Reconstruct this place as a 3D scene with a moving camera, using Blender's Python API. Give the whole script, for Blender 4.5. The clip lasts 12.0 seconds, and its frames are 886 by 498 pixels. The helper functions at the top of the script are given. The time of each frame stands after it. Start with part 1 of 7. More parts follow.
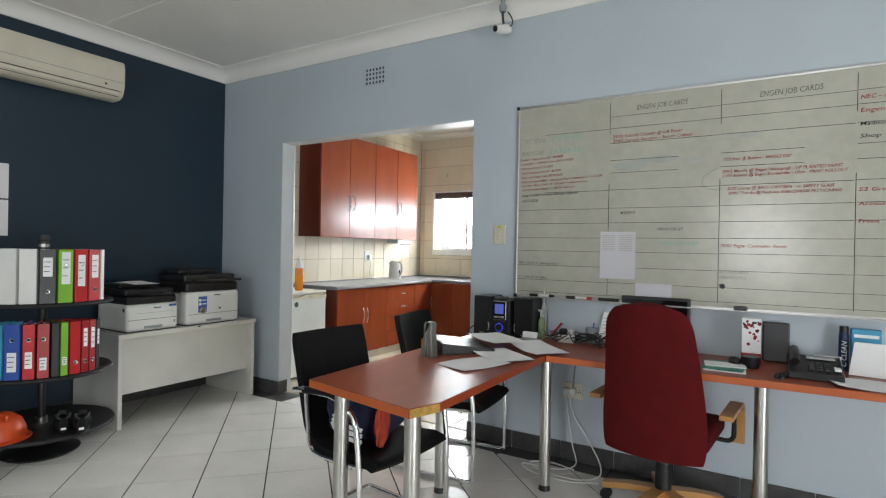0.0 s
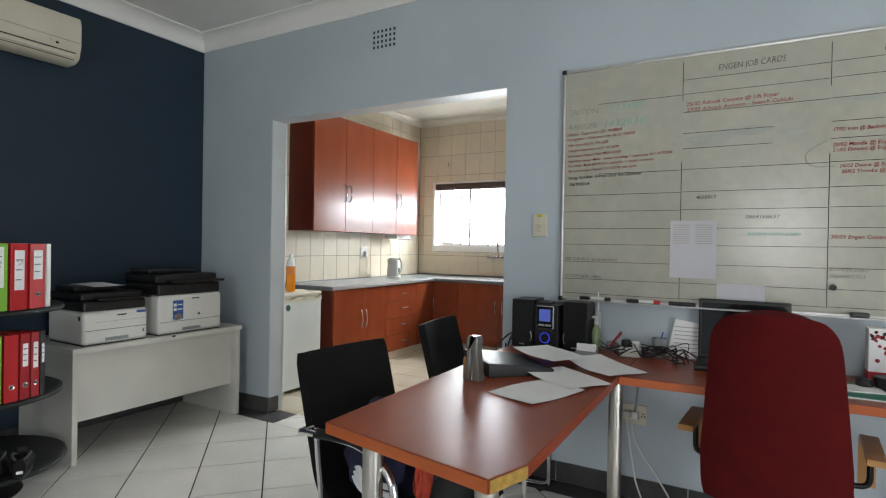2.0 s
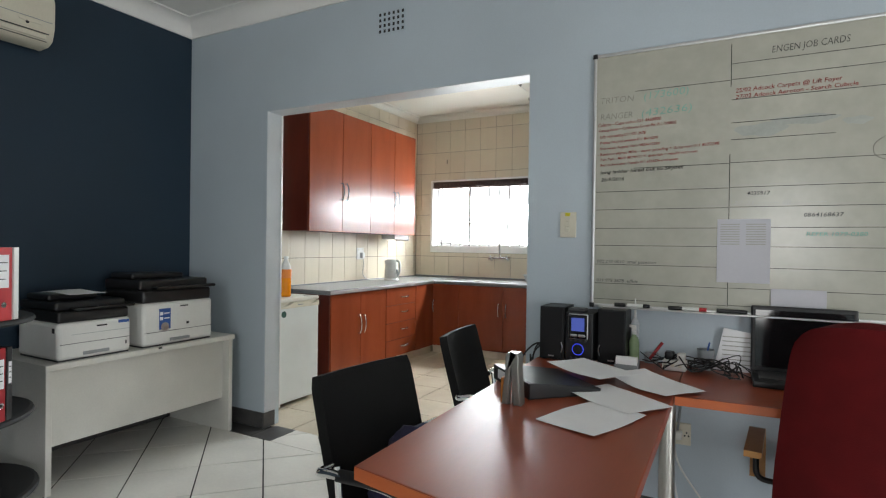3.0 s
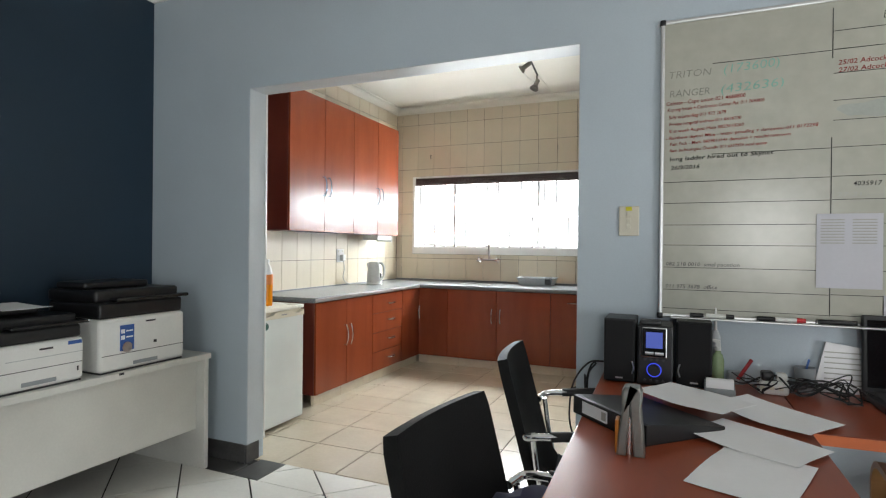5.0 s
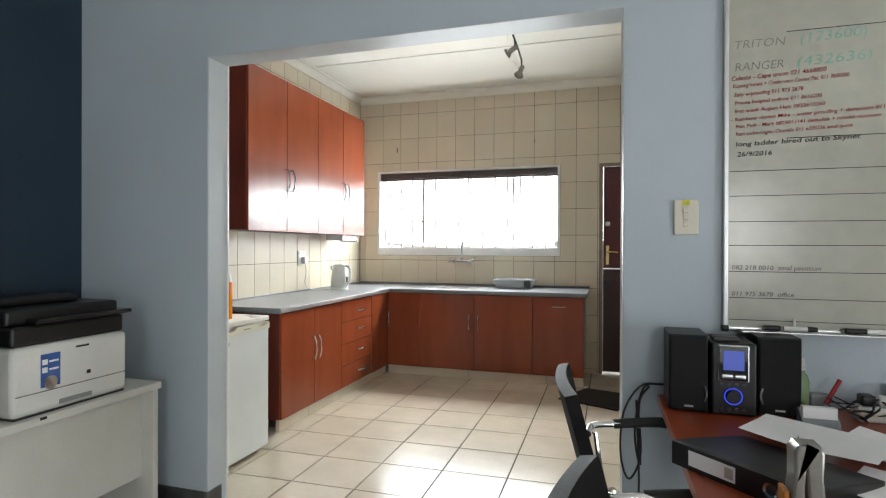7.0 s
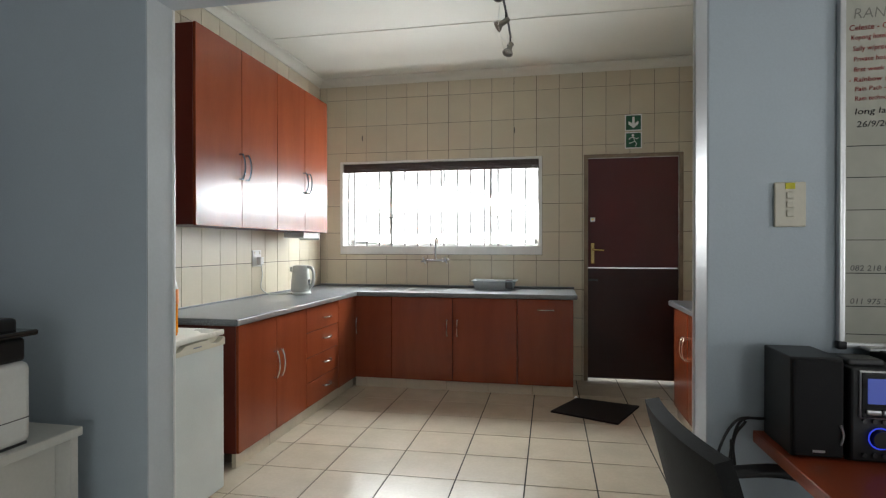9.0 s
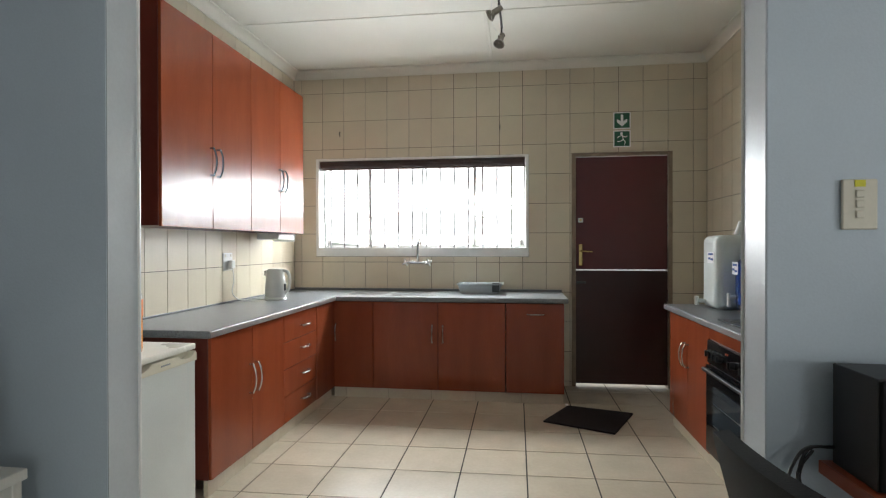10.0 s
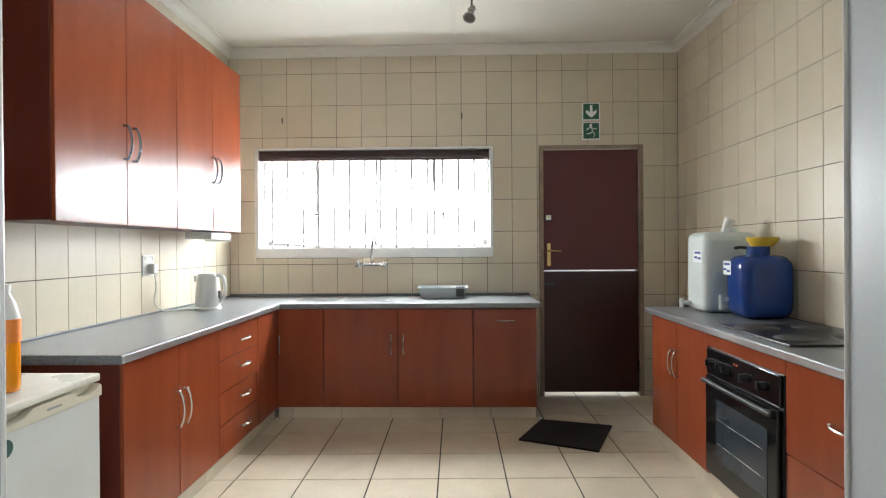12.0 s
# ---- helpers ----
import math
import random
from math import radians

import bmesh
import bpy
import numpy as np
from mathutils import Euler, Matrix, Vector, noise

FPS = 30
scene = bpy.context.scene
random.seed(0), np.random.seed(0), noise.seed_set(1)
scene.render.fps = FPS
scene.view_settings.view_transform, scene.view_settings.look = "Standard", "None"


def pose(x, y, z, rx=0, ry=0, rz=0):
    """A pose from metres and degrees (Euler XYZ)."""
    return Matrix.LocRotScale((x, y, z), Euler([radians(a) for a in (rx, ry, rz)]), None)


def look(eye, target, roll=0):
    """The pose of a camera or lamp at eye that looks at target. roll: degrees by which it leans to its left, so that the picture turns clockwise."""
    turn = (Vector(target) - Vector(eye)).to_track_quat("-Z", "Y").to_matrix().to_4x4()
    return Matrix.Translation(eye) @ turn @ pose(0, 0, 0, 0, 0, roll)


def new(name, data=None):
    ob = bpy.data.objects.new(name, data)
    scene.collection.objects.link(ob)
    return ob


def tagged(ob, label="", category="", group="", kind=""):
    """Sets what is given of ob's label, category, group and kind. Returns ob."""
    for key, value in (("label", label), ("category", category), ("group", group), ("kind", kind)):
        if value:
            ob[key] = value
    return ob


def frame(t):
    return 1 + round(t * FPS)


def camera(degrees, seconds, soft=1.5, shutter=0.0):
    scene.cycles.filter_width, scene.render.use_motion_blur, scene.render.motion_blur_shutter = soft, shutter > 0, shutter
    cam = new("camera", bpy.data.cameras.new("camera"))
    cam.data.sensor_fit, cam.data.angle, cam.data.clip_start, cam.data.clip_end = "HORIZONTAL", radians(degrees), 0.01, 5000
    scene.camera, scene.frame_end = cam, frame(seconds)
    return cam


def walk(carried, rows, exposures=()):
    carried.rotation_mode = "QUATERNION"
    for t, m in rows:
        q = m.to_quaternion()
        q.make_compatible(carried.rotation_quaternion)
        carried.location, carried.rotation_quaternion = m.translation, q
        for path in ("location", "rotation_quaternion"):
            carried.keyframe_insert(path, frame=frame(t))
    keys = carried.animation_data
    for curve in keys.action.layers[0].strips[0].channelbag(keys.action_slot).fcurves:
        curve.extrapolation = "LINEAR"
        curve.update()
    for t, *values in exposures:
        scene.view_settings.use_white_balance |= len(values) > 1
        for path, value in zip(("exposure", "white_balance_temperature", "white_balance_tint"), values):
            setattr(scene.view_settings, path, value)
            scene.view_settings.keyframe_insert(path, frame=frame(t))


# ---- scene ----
cam = camera(78.9, 12.0, soft=1.2)
PATH = [
    (0, (-1.48, 1.577, 1.313), (-2.518, 3.287, 1.309), 1.1),
    (0.5, (-1.597, 1.673, 1.306), (-2.625, 3.388, 1.299), 1.0),
    (1, (-1.737, 1.785, 1.298), (-2.756, 3.505, 1.29), 1.0),
    (1.5, (-1.895, 1.894, 1.293), (-2.899, 3.623, 1.283), 1.0),
    (2, (-2.031, 1.986, 1.287), (-3.013, 3.728, 1.274), 1.0),
    (2.5, (-2.187, 2.089, 1.287), (-3.147, 3.844, 1.274), 0.9),
    (3, (-2.317, 2.156, 1.295), (-3.254, 3.923, 1.282), 0.8),
    (3.5, (-2.462, 2.221, 1.297), (-3.367, 4.004, 1.285), 0.8),
    (5.5, (-2.978, 2.5, 1.282), (-3.716, 4.359, 1.276), 0.5),
    (6, (-3.079, 2.584, 1.279), (-3.77, 4.461, 1.272), 0.4),
    (6.5, (-3.206, 2.665, 1.296), (-3.846, 4.559, 1.29), 0.3),
    (7, (-3.318, 2.739, 1.297), (-3.903, 4.651, 1.29), 0.2),
    (9, (-3.72, 3.173, 1.29), (-4.11, 5.134, 1.279), -0.0),
    (9.5, (-3.812, 3.277, 1.306), (-4.15, 5.248, 1.294), -0.1),
    (10, (-3.909, 3.383, 1.305), (-4.18, 5.364, 1.294), -0.1),
    (10.5, (-3.97, 3.489, 1.286), (-4.18, 5.478, 1.28), -0.3),
    (11, (-4.04, 3.606, 1.285), (-4.192, 5.6, 1.28), -0.4),
    (11.5, (-4.077, 3.723, 1.299), (-4.177, 5.72, 1.292), -0.5),
    (12, (-4.126, 3.828, 1.295), (-4.173, 5.827, 1.287), -0.4),
]
EXPOSURES = [(0.0, 0.37), (2.0, 0.19), (3.5, 0.26), (5.5, 0.42), (7.0, 0.42), (9.0, -0.18), (9.5, -0.16), (10.5, 0.2), (11.5, 0.42), (12.0, 0.48)]
walk(cam, [(t, look(eye, target, roll)) for t, eye, target, roll in PATH], EXPOSURES)

# ---- light ----
world = bpy.data.worlds.new("sky")
scene.world = world
world.use_nodes = True
wn = world.node_tree
sky = wn.nodes.new("ShaderNodeTexSky")
sky.sky_type = "NISHITA"
sky.sun_disc = False
sky.sun_elevation, sky.sun_rotation = radians(48), radians(200)
wn.links.new(sky.outputs[0], wn.nodes["Background"].inputs[0])
wn.nodes["Background"].inputs[1].default_value = 0.1

sun = new("sun", bpy.data.lights.new("sun", "SUN"))
sun.data.energy, sun.data.angle, sun.data.color = 0.8, radians(20), (1.0, 0.96, 0.9)
sun.matrix_world = look((0, -6, 12), (0.5, 0, 0))


def window_light(name, m, w, h, watts, colour):
    """An area lamp: daylight that a window opening lets in, or the added side fill."""
    lamp = new(name, bpy.data.lights.new(name, "AREA"))
    lamp.data.shape, lamp.data.size, lamp.data.size_y = "RECTANGLE", w, h
    lamp.data.energy, lamp.data.color = watts, colour
    lamp.matrix_world = m
    return lamp


window_light("daylight_back_window", look((-1.6, -1.64, 1.55), (-2.4, 3, 1.2)), 1.0, 1.2, 34, (0.97, 0.985, 0.99))
# added fill from an unseen east opening, brightens the floor and low wall
window_light("side_fill", look((1.66, 1.2, 0.86), (-4, 2.2, 0.7)), 1.5, 1.6, 72, (0.97, 0.985, 0.99))
window_light("daylight_kitchen_window", look((-4.83, 8.72, 1.80), (-5.4, 5.0, -0.6)), 1.94, 0.34, 88, (0.90, 0.97, 1.0))
window_light("daylight_kitchen_yard", look((-4.83, 8.72, 1.37), (-4.7, 6.0, 2.9)), 1.90, 0.12, 15, (0.96, 0.985, 1.0))

# ---- materials ----


def nodes_of(name):
    m = bpy.data.materials.new(name)
    m.use_nodes = True
    return m, m.node_tree, m.node_tree.nodes["Principled BSDF"]


def rgba(c):
    return (*c, 1.0)


def surface(name, colour, rough=0.5, metal=0.0, vary=0.12, scale=6.0, fine=90.0, bump=0.08, stretch=(1, 1, 1), spot=None,
            piece=0.0, coat=0.0, island=False, rough_vary=0.12):
    """A surface with broad stains and fine grain: stretch sets the grain's direction, spot a second speckle colour,
    piece the change from piece to piece."""
    m, t, b = nodes_of(name)
    geo = t.nodes.new("ShaderNodeNewGeometry")
    mp = t.nodes.new("ShaderNodeMapping")
    mp.inputs["Scale"].default_value = stretch
    t.links.new(geo.outputs["Position"], mp.inputs[0])
    broad = t.nodes.new("ShaderNodeTexNoise")
    broad.inputs["Scale"].default_value, broad.inputs["Detail"].default_value = scale, 4
    grain = t.nodes.new("ShaderNodeTexNoise")
    grain.inputs["Scale"].default_value, grain.inputs["Detail"].default_value = fine, 3
    for n in (broad, grain):
        t.links.new(mp.outputs[0], n.inputs["Vector"])
    dark = tuple(c * (1 - vary) for c in colour)
    light = tuple(min(1, c * (1 + vary)) for c in colour)
    mix = t.nodes.new("ShaderNodeMix")
    mix.data_type = "RGBA"
    mix.inputs[6].default_value, mix.inputs[7].default_value = rgba(dark), rgba(light)
    ramp = t.nodes.new("ShaderNodeMapRange")
    ramp.inputs[1].default_value, ramp.inputs[2].default_value = 0.3, 0.7
    t.links.new(broad.outputs[0], ramp.inputs[0])
    t.links.new(ramp.outputs[0], mix.inputs[0])
    out = mix.outputs[2]
    if spot:
        sm = t.nodes.new("ShaderNodeMix")
        sm.data_type = "RGBA"
        sr = t.nodes.new("ShaderNodeMapRange")
        sr.inputs[1].default_value, sr.inputs[2].default_value = 0.52, 0.62
        t.links.new(grain.outputs[0], sr.inputs[0])
        t.links.new(sr.outputs[0], sm.inputs[0])
        t.links.new(out, sm.inputs[6])
        sm.inputs[7].default_value = rgba(spot)
        out = sm.outputs[2]
    else:
        gm = t.nodes.new("ShaderNodeHueSaturation")
        gr = t.nodes.new("ShaderNodeMapRange")
        gr.inputs[1].default_value, gr.inputs[2].default_value = 0.25, 0.75
        gr.inputs[3].default_value, gr.inputs[4].default_value = 1 - vary * 0.6, 1 + vary * 0.6
        t.links.new(grain.outputs[0], gr.inputs[0])
        t.links.new(gr.outputs[0], gm.inputs["Value"])
        t.links.new(out, gm.inputs["Color"])
        out = gm.outputs[0]
    if piece:
        hv = t.nodes.new("ShaderNodeHueSaturation")
        pr = t.nodes.new("ShaderNodeMapRange")
        pr.inputs[3].default_value, pr.inputs[4].default_value = 1 - piece, 1 + piece
        if island:
            t.links.new(geo.outputs["Random Per Island"], pr.inputs[0])
        else:
            info = t.nodes.new("ShaderNodeObjectInfo")
            t.links.new(info.outputs["Random"], pr.inputs[0])
        t.links.new(pr.outputs[0], hv.inputs["Value"])
        t.links.new(out, hv.inputs["Color"])
        out = hv.outputs[0]
    t.links.new(out, b.inputs["Base Color"])
    rr = t.nodes.new("ShaderNodeMapRange")
    rr.inputs[3].default_value, rr.inputs[4].default_value = max(0.02, rough - rough_vary * rough), min(1, rough + rough_vary * rough)
    t.links.new(broad.outputs[0], rr.inputs[0])
    t.links.new(rr.outputs[0], b.inputs["Roughness"])
    b.inputs["Metallic"].default_value = metal
    b.inputs["Coat Weight"].default_value = coat
    b.inputs["Coat Roughness"].default_value = 0.12
    if bump:
        bp = t.nodes.new("ShaderNodeBump")
        bp.inputs["Strength"].default_value, bp.inputs["Distance"].default_value = bump, 0.004
        t.links.new(grain.outputs[0], bp.inputs["Height"])
        t.links.new(bp.outputs[0], b.inputs["Normal"])
    return m


def glowing(name, colour, strength):
    m, t, b = nodes_of(name)
    b.inputs["Base Color"].default_value = rgba((0.02, 0.02, 0.02))
    b.inputs["Emission Color"].default_value = rgba(colour)
    b.inputs["Emission Strength"].default_value = strength
    return m


def glassy(name, colour=(1, 1, 1), rough=0.0, ior=1.45):
    m, t, b = nodes_of(name)
    b.inputs["Base Color"].default_value = rgba(colour)
    b.inputs["Transmission Weight"].default_value = 1.0
    b.inputs["Roughness"].default_value = rough
    b.inputs["IOR"].default_value = ior
    return m


def veneer(name, dark, light, rough, axis="z", coat=0.0):
    """Printed wood grain that runs along one axis, with slow bands and fine streaks."""
    m, t, b = nodes_of(name)
    geo = t.nodes.new("ShaderNodeNewGeometry")
    info = t.nodes.new("ShaderNodeObjectInfo")
    shift = t.nodes.new("ShaderNodeVectorMath")
    shift.operation = "MULTIPLY_ADD"
    shift.inputs[1].default_value = (1, 1, 1)
    t.links.new(geo.outputs["Position"], shift.inputs[0])
    t.links.new(info.outputs["Random"], shift.inputs[2])
    mp = t.nodes.new("ShaderNodeMapping")
    mp.inputs["Scale"].default_value = {"z": (1, 1, 0.16), "x": (0.16, 1, 1), "y": (1, 0.16, 1)}[axis]
    t.links.new(shift.outputs[0], mp.inputs[0])
    broad = t.nodes.new("ShaderNodeTexNoise")
    broad.inputs["Scale"].default_value, broad.inputs["Detail"].default_value = 6, 5
    broad.inputs["Distortion"].default_value = 0.6
    fine = t.nodes.new("ShaderNodeTexNoise")
    fine.inputs["Scale"].default_value, fine.inputs["Detail"].default_value = 120, 4
    for n in (broad, fine):
        t.links.new(mp.outputs[0], n.inputs["Vector"])
    mix = t.nodes.new("ShaderNodeMix")
    mix.data_type = "RGBA"
    mix.inputs[6].default_value, mix.inputs[7].default_value = rgba(dark), rgba(light)
    ramp = t.nodes.new("ShaderNodeMapRange")
    ramp.inputs[1].default_value, ramp.inputs[2].default_value = 0.3, 0.72
    t.links.new(broad.outputs[0], ramp.inputs[0])
    t.links.new(ramp.outputs[0], mix.inputs[0])
    hv = t.nodes.new("ShaderNodeHueSaturation")
    fr = t.nodes.new("ShaderNodeMapRange")
    fr.inputs[1].default_value, fr.inputs[2].default_value = 0.3, 0.7
    fr.inputs[3].default_value, fr.inputs[4].default_value = 0.97, 1.03
    t.links.new(fine.outputs[0], fr.inputs[0])
    t.links.new(fr.outputs[0], hv.inputs["Value"])
    t.links.new(mix.outputs[2], hv.inputs["Color"])
    t.links.new(hv.outputs[0], b.inputs["Base Color"])
    b.inputs["Roughness"].default_value = rough
    b.inputs["Coat Weight"].default_value = coat
    bp = t.nodes.new("ShaderNodeBump")
    bp.inputs["Strength"].default_value, bp.inputs["Distance"].default_value = 0.05, 0.002
    t.links.new(fine.outputs[0], bp.inputs["Height"])
    t.links.new(bp.outputs[0], b.inputs["Normal"])
    return m


BLUE = surface("pale_blue_paint", (0.49, 0.558, 0.608), 0.55, vary=0.045, scale=1.4, fine=150, bump=0.12)
NAVY = surface("navy_paint", (0.012, 0.030, 0.052), 0.5, vary=0.06, scale=2, fine=150, bump=0.12)
WHITE_PAINT = surface("white_ceiling_paint", (0.84, 0.83, 0.80), 0.7, vary=0.03, scale=1.5, fine=120, bump=0.06)
CREAM_PAINT = surface("cream_ceiling_paint", (0.74, 0.725, 0.655), 0.7, vary=0.03, scale=1.5, fine=120, bump=0.06)
GLOSS_WHITE = surface("white_gloss_paint", (0.78, 0.78, 0.76), 0.3, vary=0.04, scale=8, bump=0.04)
GROUT = surface("dark_grout", (0.055, 0.043, 0.03), 0.9, vary=0.25, scale=14, bump=0.2)
GROUT_FLOOR = surface("floor_grout", (0.02, 0.018, 0.016), 0.9, vary=0.3, scale=10, bump=0.2)
TILE_WALL = surface("beige_wall_tile", (0.61, 0.54, 0.415), 0.36, vary=0.03, scale=5, fine=60, bump=0.02, piece=0.03, rough_vary=0.03)
TILE_KITCHEN = surface("beige_floor_tile", (0.58, 0.50, 0.385), 0.2, vary=0.06, scale=5, fine=50, bump=0.03, piece=0.04)
TILE_OFFICE = surface("ivory_floor_tile", (0.80, 0.785, 0.735), 0.2, vary=0.05, scale=4, fine=50, bump=0.03, piece=0.03)
TILE_REST = surface("ivory_floor_tile_rest", (0.80, 0.785, 0.735), 0.2, vary=0.05, scale=4, fine=50, bump=0.03, piece=0.03, island=True)
SLATE = surface("charcoal_skirting_tile", (0.065, 0.063, 0.062), 0.4, vary=0.25, scale=12, fine=80, bump=0.12, piece=0.12)
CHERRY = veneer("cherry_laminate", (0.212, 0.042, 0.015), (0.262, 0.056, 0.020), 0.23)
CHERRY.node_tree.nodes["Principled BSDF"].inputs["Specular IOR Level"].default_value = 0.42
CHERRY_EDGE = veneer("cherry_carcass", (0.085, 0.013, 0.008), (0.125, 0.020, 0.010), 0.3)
CHERRY_TOP = veneer("cherry_desk_top", (0.25, 0.043, 0.015), (0.31, 0.060, 0.020), 0.3, "y")
CHERRY_RUN = veneer("cherry_desk_run", (0.25, 0.043, 0.015), (0.31, 0.060, 0.020), 0.3, "x")
EDGE_ORANGE = veneer("orange_edge_band", (0.40, 0.085, 0.020), (0.50, 0.12, 0.03), 0.35, "x")
CHIPBOARD = surface("bare_chipboard", (0.42, 0.25, 0.05), 0.8, vary=0.3, scale=40, fine=300, bump=0.4)
PINE = veneer("varnished_pine", (0.42, 0.20, 0.06), (0.58, 0.30, 0.10), 0.35, "x")
COUNTER = surface("grey_speckled_counter", (0.19, 0.20, 0.21), 0.32, vary=0.06, scale=18, fine=170, bump=0.0, spot=(0.10, 0.105, 0.11), rough_vary=0.03)
STEEL = surface("brushed_steel", (0.55, 0.54, 0.51), 0.28, 1.0, vary=0.1, scale=5, fine=300, bump=0.04, stretch=(1, 1, 0.05))
CHROME = surface("chrome", (0.78, 0.78, 0.78), 0.09, 1.0, vary=0.03, bump=0.0)
NICKEL = surface("satin_nickel", (0.62, 0.58, 0.52), 0.25, 1.0, vary=0.05, bump=0.0)
# wall cabinet handles: nickel darkened, their shade is put into the colour
HANDLE_SHADED = surface("shaded_nickel", (0.20, 0.18, 0.17), 0.25, 1.0, vary=0.08, bump=0.0)
BRASS = surface("polished_brass", (0.70, 0.50, 0.20), 0.22, 1.0, vary=0.08, bump=0.0)
LEATHER = surface("black_leatherette", (0.009, 0.009, 0.009), 0.68, vary=0.2, scale=8, fine=220, bump=0.25)
LEATHER.node_tree.nodes["Principled BSDF"].inputs["Specular IOR Level"].default_value = 0.14
BLACK = surface("black_plastic", (0.009, 0.009, 0.010), 0.4, vary=0.2, scale=10, fine=250, bump=0.12)
BLACK_GLOSS = surface("glossy_black", (0.008, 0.008, 0.009), 0.08, vary=0.2, bump=0.0)
CHARCOAL = surface("charcoal_plastic", (0.045, 0.045, 0.047), 0.45, vary=0.15, fine=250, bump=0.12)
GREY_PLASTIC = surface("grey_plastic", (0.27, 0.29, 0.30), 0.35, vary=0.08, bump=0.05)
WHITE_PLASTIC = surface("white_plastic", (0.72, 0.72, 0.69), 0.35, vary=0.04, scale=5, bump=0.05)
FRIDGE_PLASTIC = surface("off_white_fridge_plastic", (0.76, 0.74, 0.66), 0.28, vary=0.06, scale=5, bump=0.03)
CREAM_PLASTIC = surface("aged_cream_plastic", (0.68, 0.64, 0.52), 0.35, vary=0.05, scale=4, bump=0.04)
FRIDGE = surface("fridge_enamel", (0.68, 0.71, 0.69), 0.3, vary=0.05, scale=4, fine=120, bump=0.05)
DESK_WHITE = surface("white_melamine", (0.66, 0.65, 0.60), 0.35, vary=0.05, scale=4, bump=0.04)
PAPER = surface("paper", (0.86, 0.86, 0.87), 0.8, vary=0.02, bump=0.02)
BOARD = surface("whiteboard_enamel", (0.45, 0.445, 0.375), 0.2, vary=0.07, scale=2.5, fine=20, bump=0.01)
ALU = surface("aluminium", (0.60, 0.60, 0.60), 0.35, 1.0, vary=0.06, bump=0.03)
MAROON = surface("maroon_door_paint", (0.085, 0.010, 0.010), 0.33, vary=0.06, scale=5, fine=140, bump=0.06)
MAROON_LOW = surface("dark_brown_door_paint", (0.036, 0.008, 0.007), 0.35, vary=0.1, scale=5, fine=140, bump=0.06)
FRAME_BROWN = surface("taupe_frame_paint", (0.26, 0.19, 0.13), 0.4, vary=0.2, scale=9, bump=0.1)
PELMET = surface("dark_brown_slats", (0.055, 0.028, 0.022), 0.4, vary=0.2, bump=0.05, stretch=(0.1, 1, 1))
BURGUNDY = surface("burgundy_fabric", (0.095, 0.006, 0.007), 0.95, vary=0.12, scale=10, fine=500, bump=0.5)
BURGUNDY.node_tree.nodes["Principled BSDF"].inputs["Specular IOR Level"].default_value = 0.15
MAT = surface("black_coir_mat", (0.012, 0.009, 0.010), 0.95, vary=0.4, scale=60, fine=500, bump=0.9)
GLASS = glassy("window_glass")
RED = surface("red_binder_card", (0.50, 0.020, 0.025), 0.4, vary=0.06, fine=200, bump=0.1)
DARK_RED = surface("dark_red_binder_card", (0.36, 0.016, 0.022), 0.4, vary=0.06, fine=200, bump=0.1)
GREEN = surface("lime_binder_card", (0.22, 0.50, 0.045), 0.4, vary=0.06, fine=200, bump=0.1)
COBALT = surface("blue_binder_card", (0.02, 0.075, 0.36), 0.4, vary=0.06, fine=200, bump=0.1)
CYAN = surface("light_blue_card", (0.05, 0.34, 0.55), 0.4, vary=0.06, bump=0.05)
ORANGE = surface("orange_plastic", (0.62, 0.075, 0.015), 0.4, vary=0.05, bump=0.03)
SIGN_GREEN = surface("green_sign_vinyl", (0.012, 0.105, 0.055), 0.4, vary=0.05, bump=0.0)
INK = surface("black_ink", (0.02, 0.02, 0.022), 0.7, vary=0.1, bump=0.0)
INK_RED = surface("red_ink", (0.28, 0.02, 0.025), 0.7, vary=0.2, bump=0.0)
INK_FAINT = surface("faded_ink", (0.42, 0.42, 0.38), 0.7, vary=0.1, bump=0.0)
INK_MID = surface("worn_ink", (0.12, 0.12, 0.115), 0.7, vary=0.1, bump=0.0)
INK_GREY = surface("grey_ink", (0.26, 0.25, 0.22), 0.7, vary=0.1, bump=0.0)
INK_GREEN = surface("faded_green_ink", (0.20, 0.45, 0.36), 0.7, vary=0.1, bump=0.0)
INK_BLUE = surface("blue_print", (0.03, 0.10, 0.34), 0.5, vary=0.1, bump=0.0)
YELLOW = surface("yellow_plastic", (0.62, 0.42, 0.03), 0.4, vary=0.06, bump=0.02)
OUTSIDE = glowing("overcast_distance", (0.96, 0.99, 1.0), 5.0)

# ---- mesh helpers ----
BASE = {}


def thing(name, loc, label, category, group="", kind="", turn=0.0, local=False):
    """An Empty at the thing's base. Parts are given in world places unless local is set."""
    e = new(name)
    e.empty_display_size = 0.1
    e.matrix_world = pose(*loc, 0, 0, turn)
    BASE[e] = Vector((0, 0, 0)) if local else Vector(loc)
    return tagged(e, label, category, group, kind)


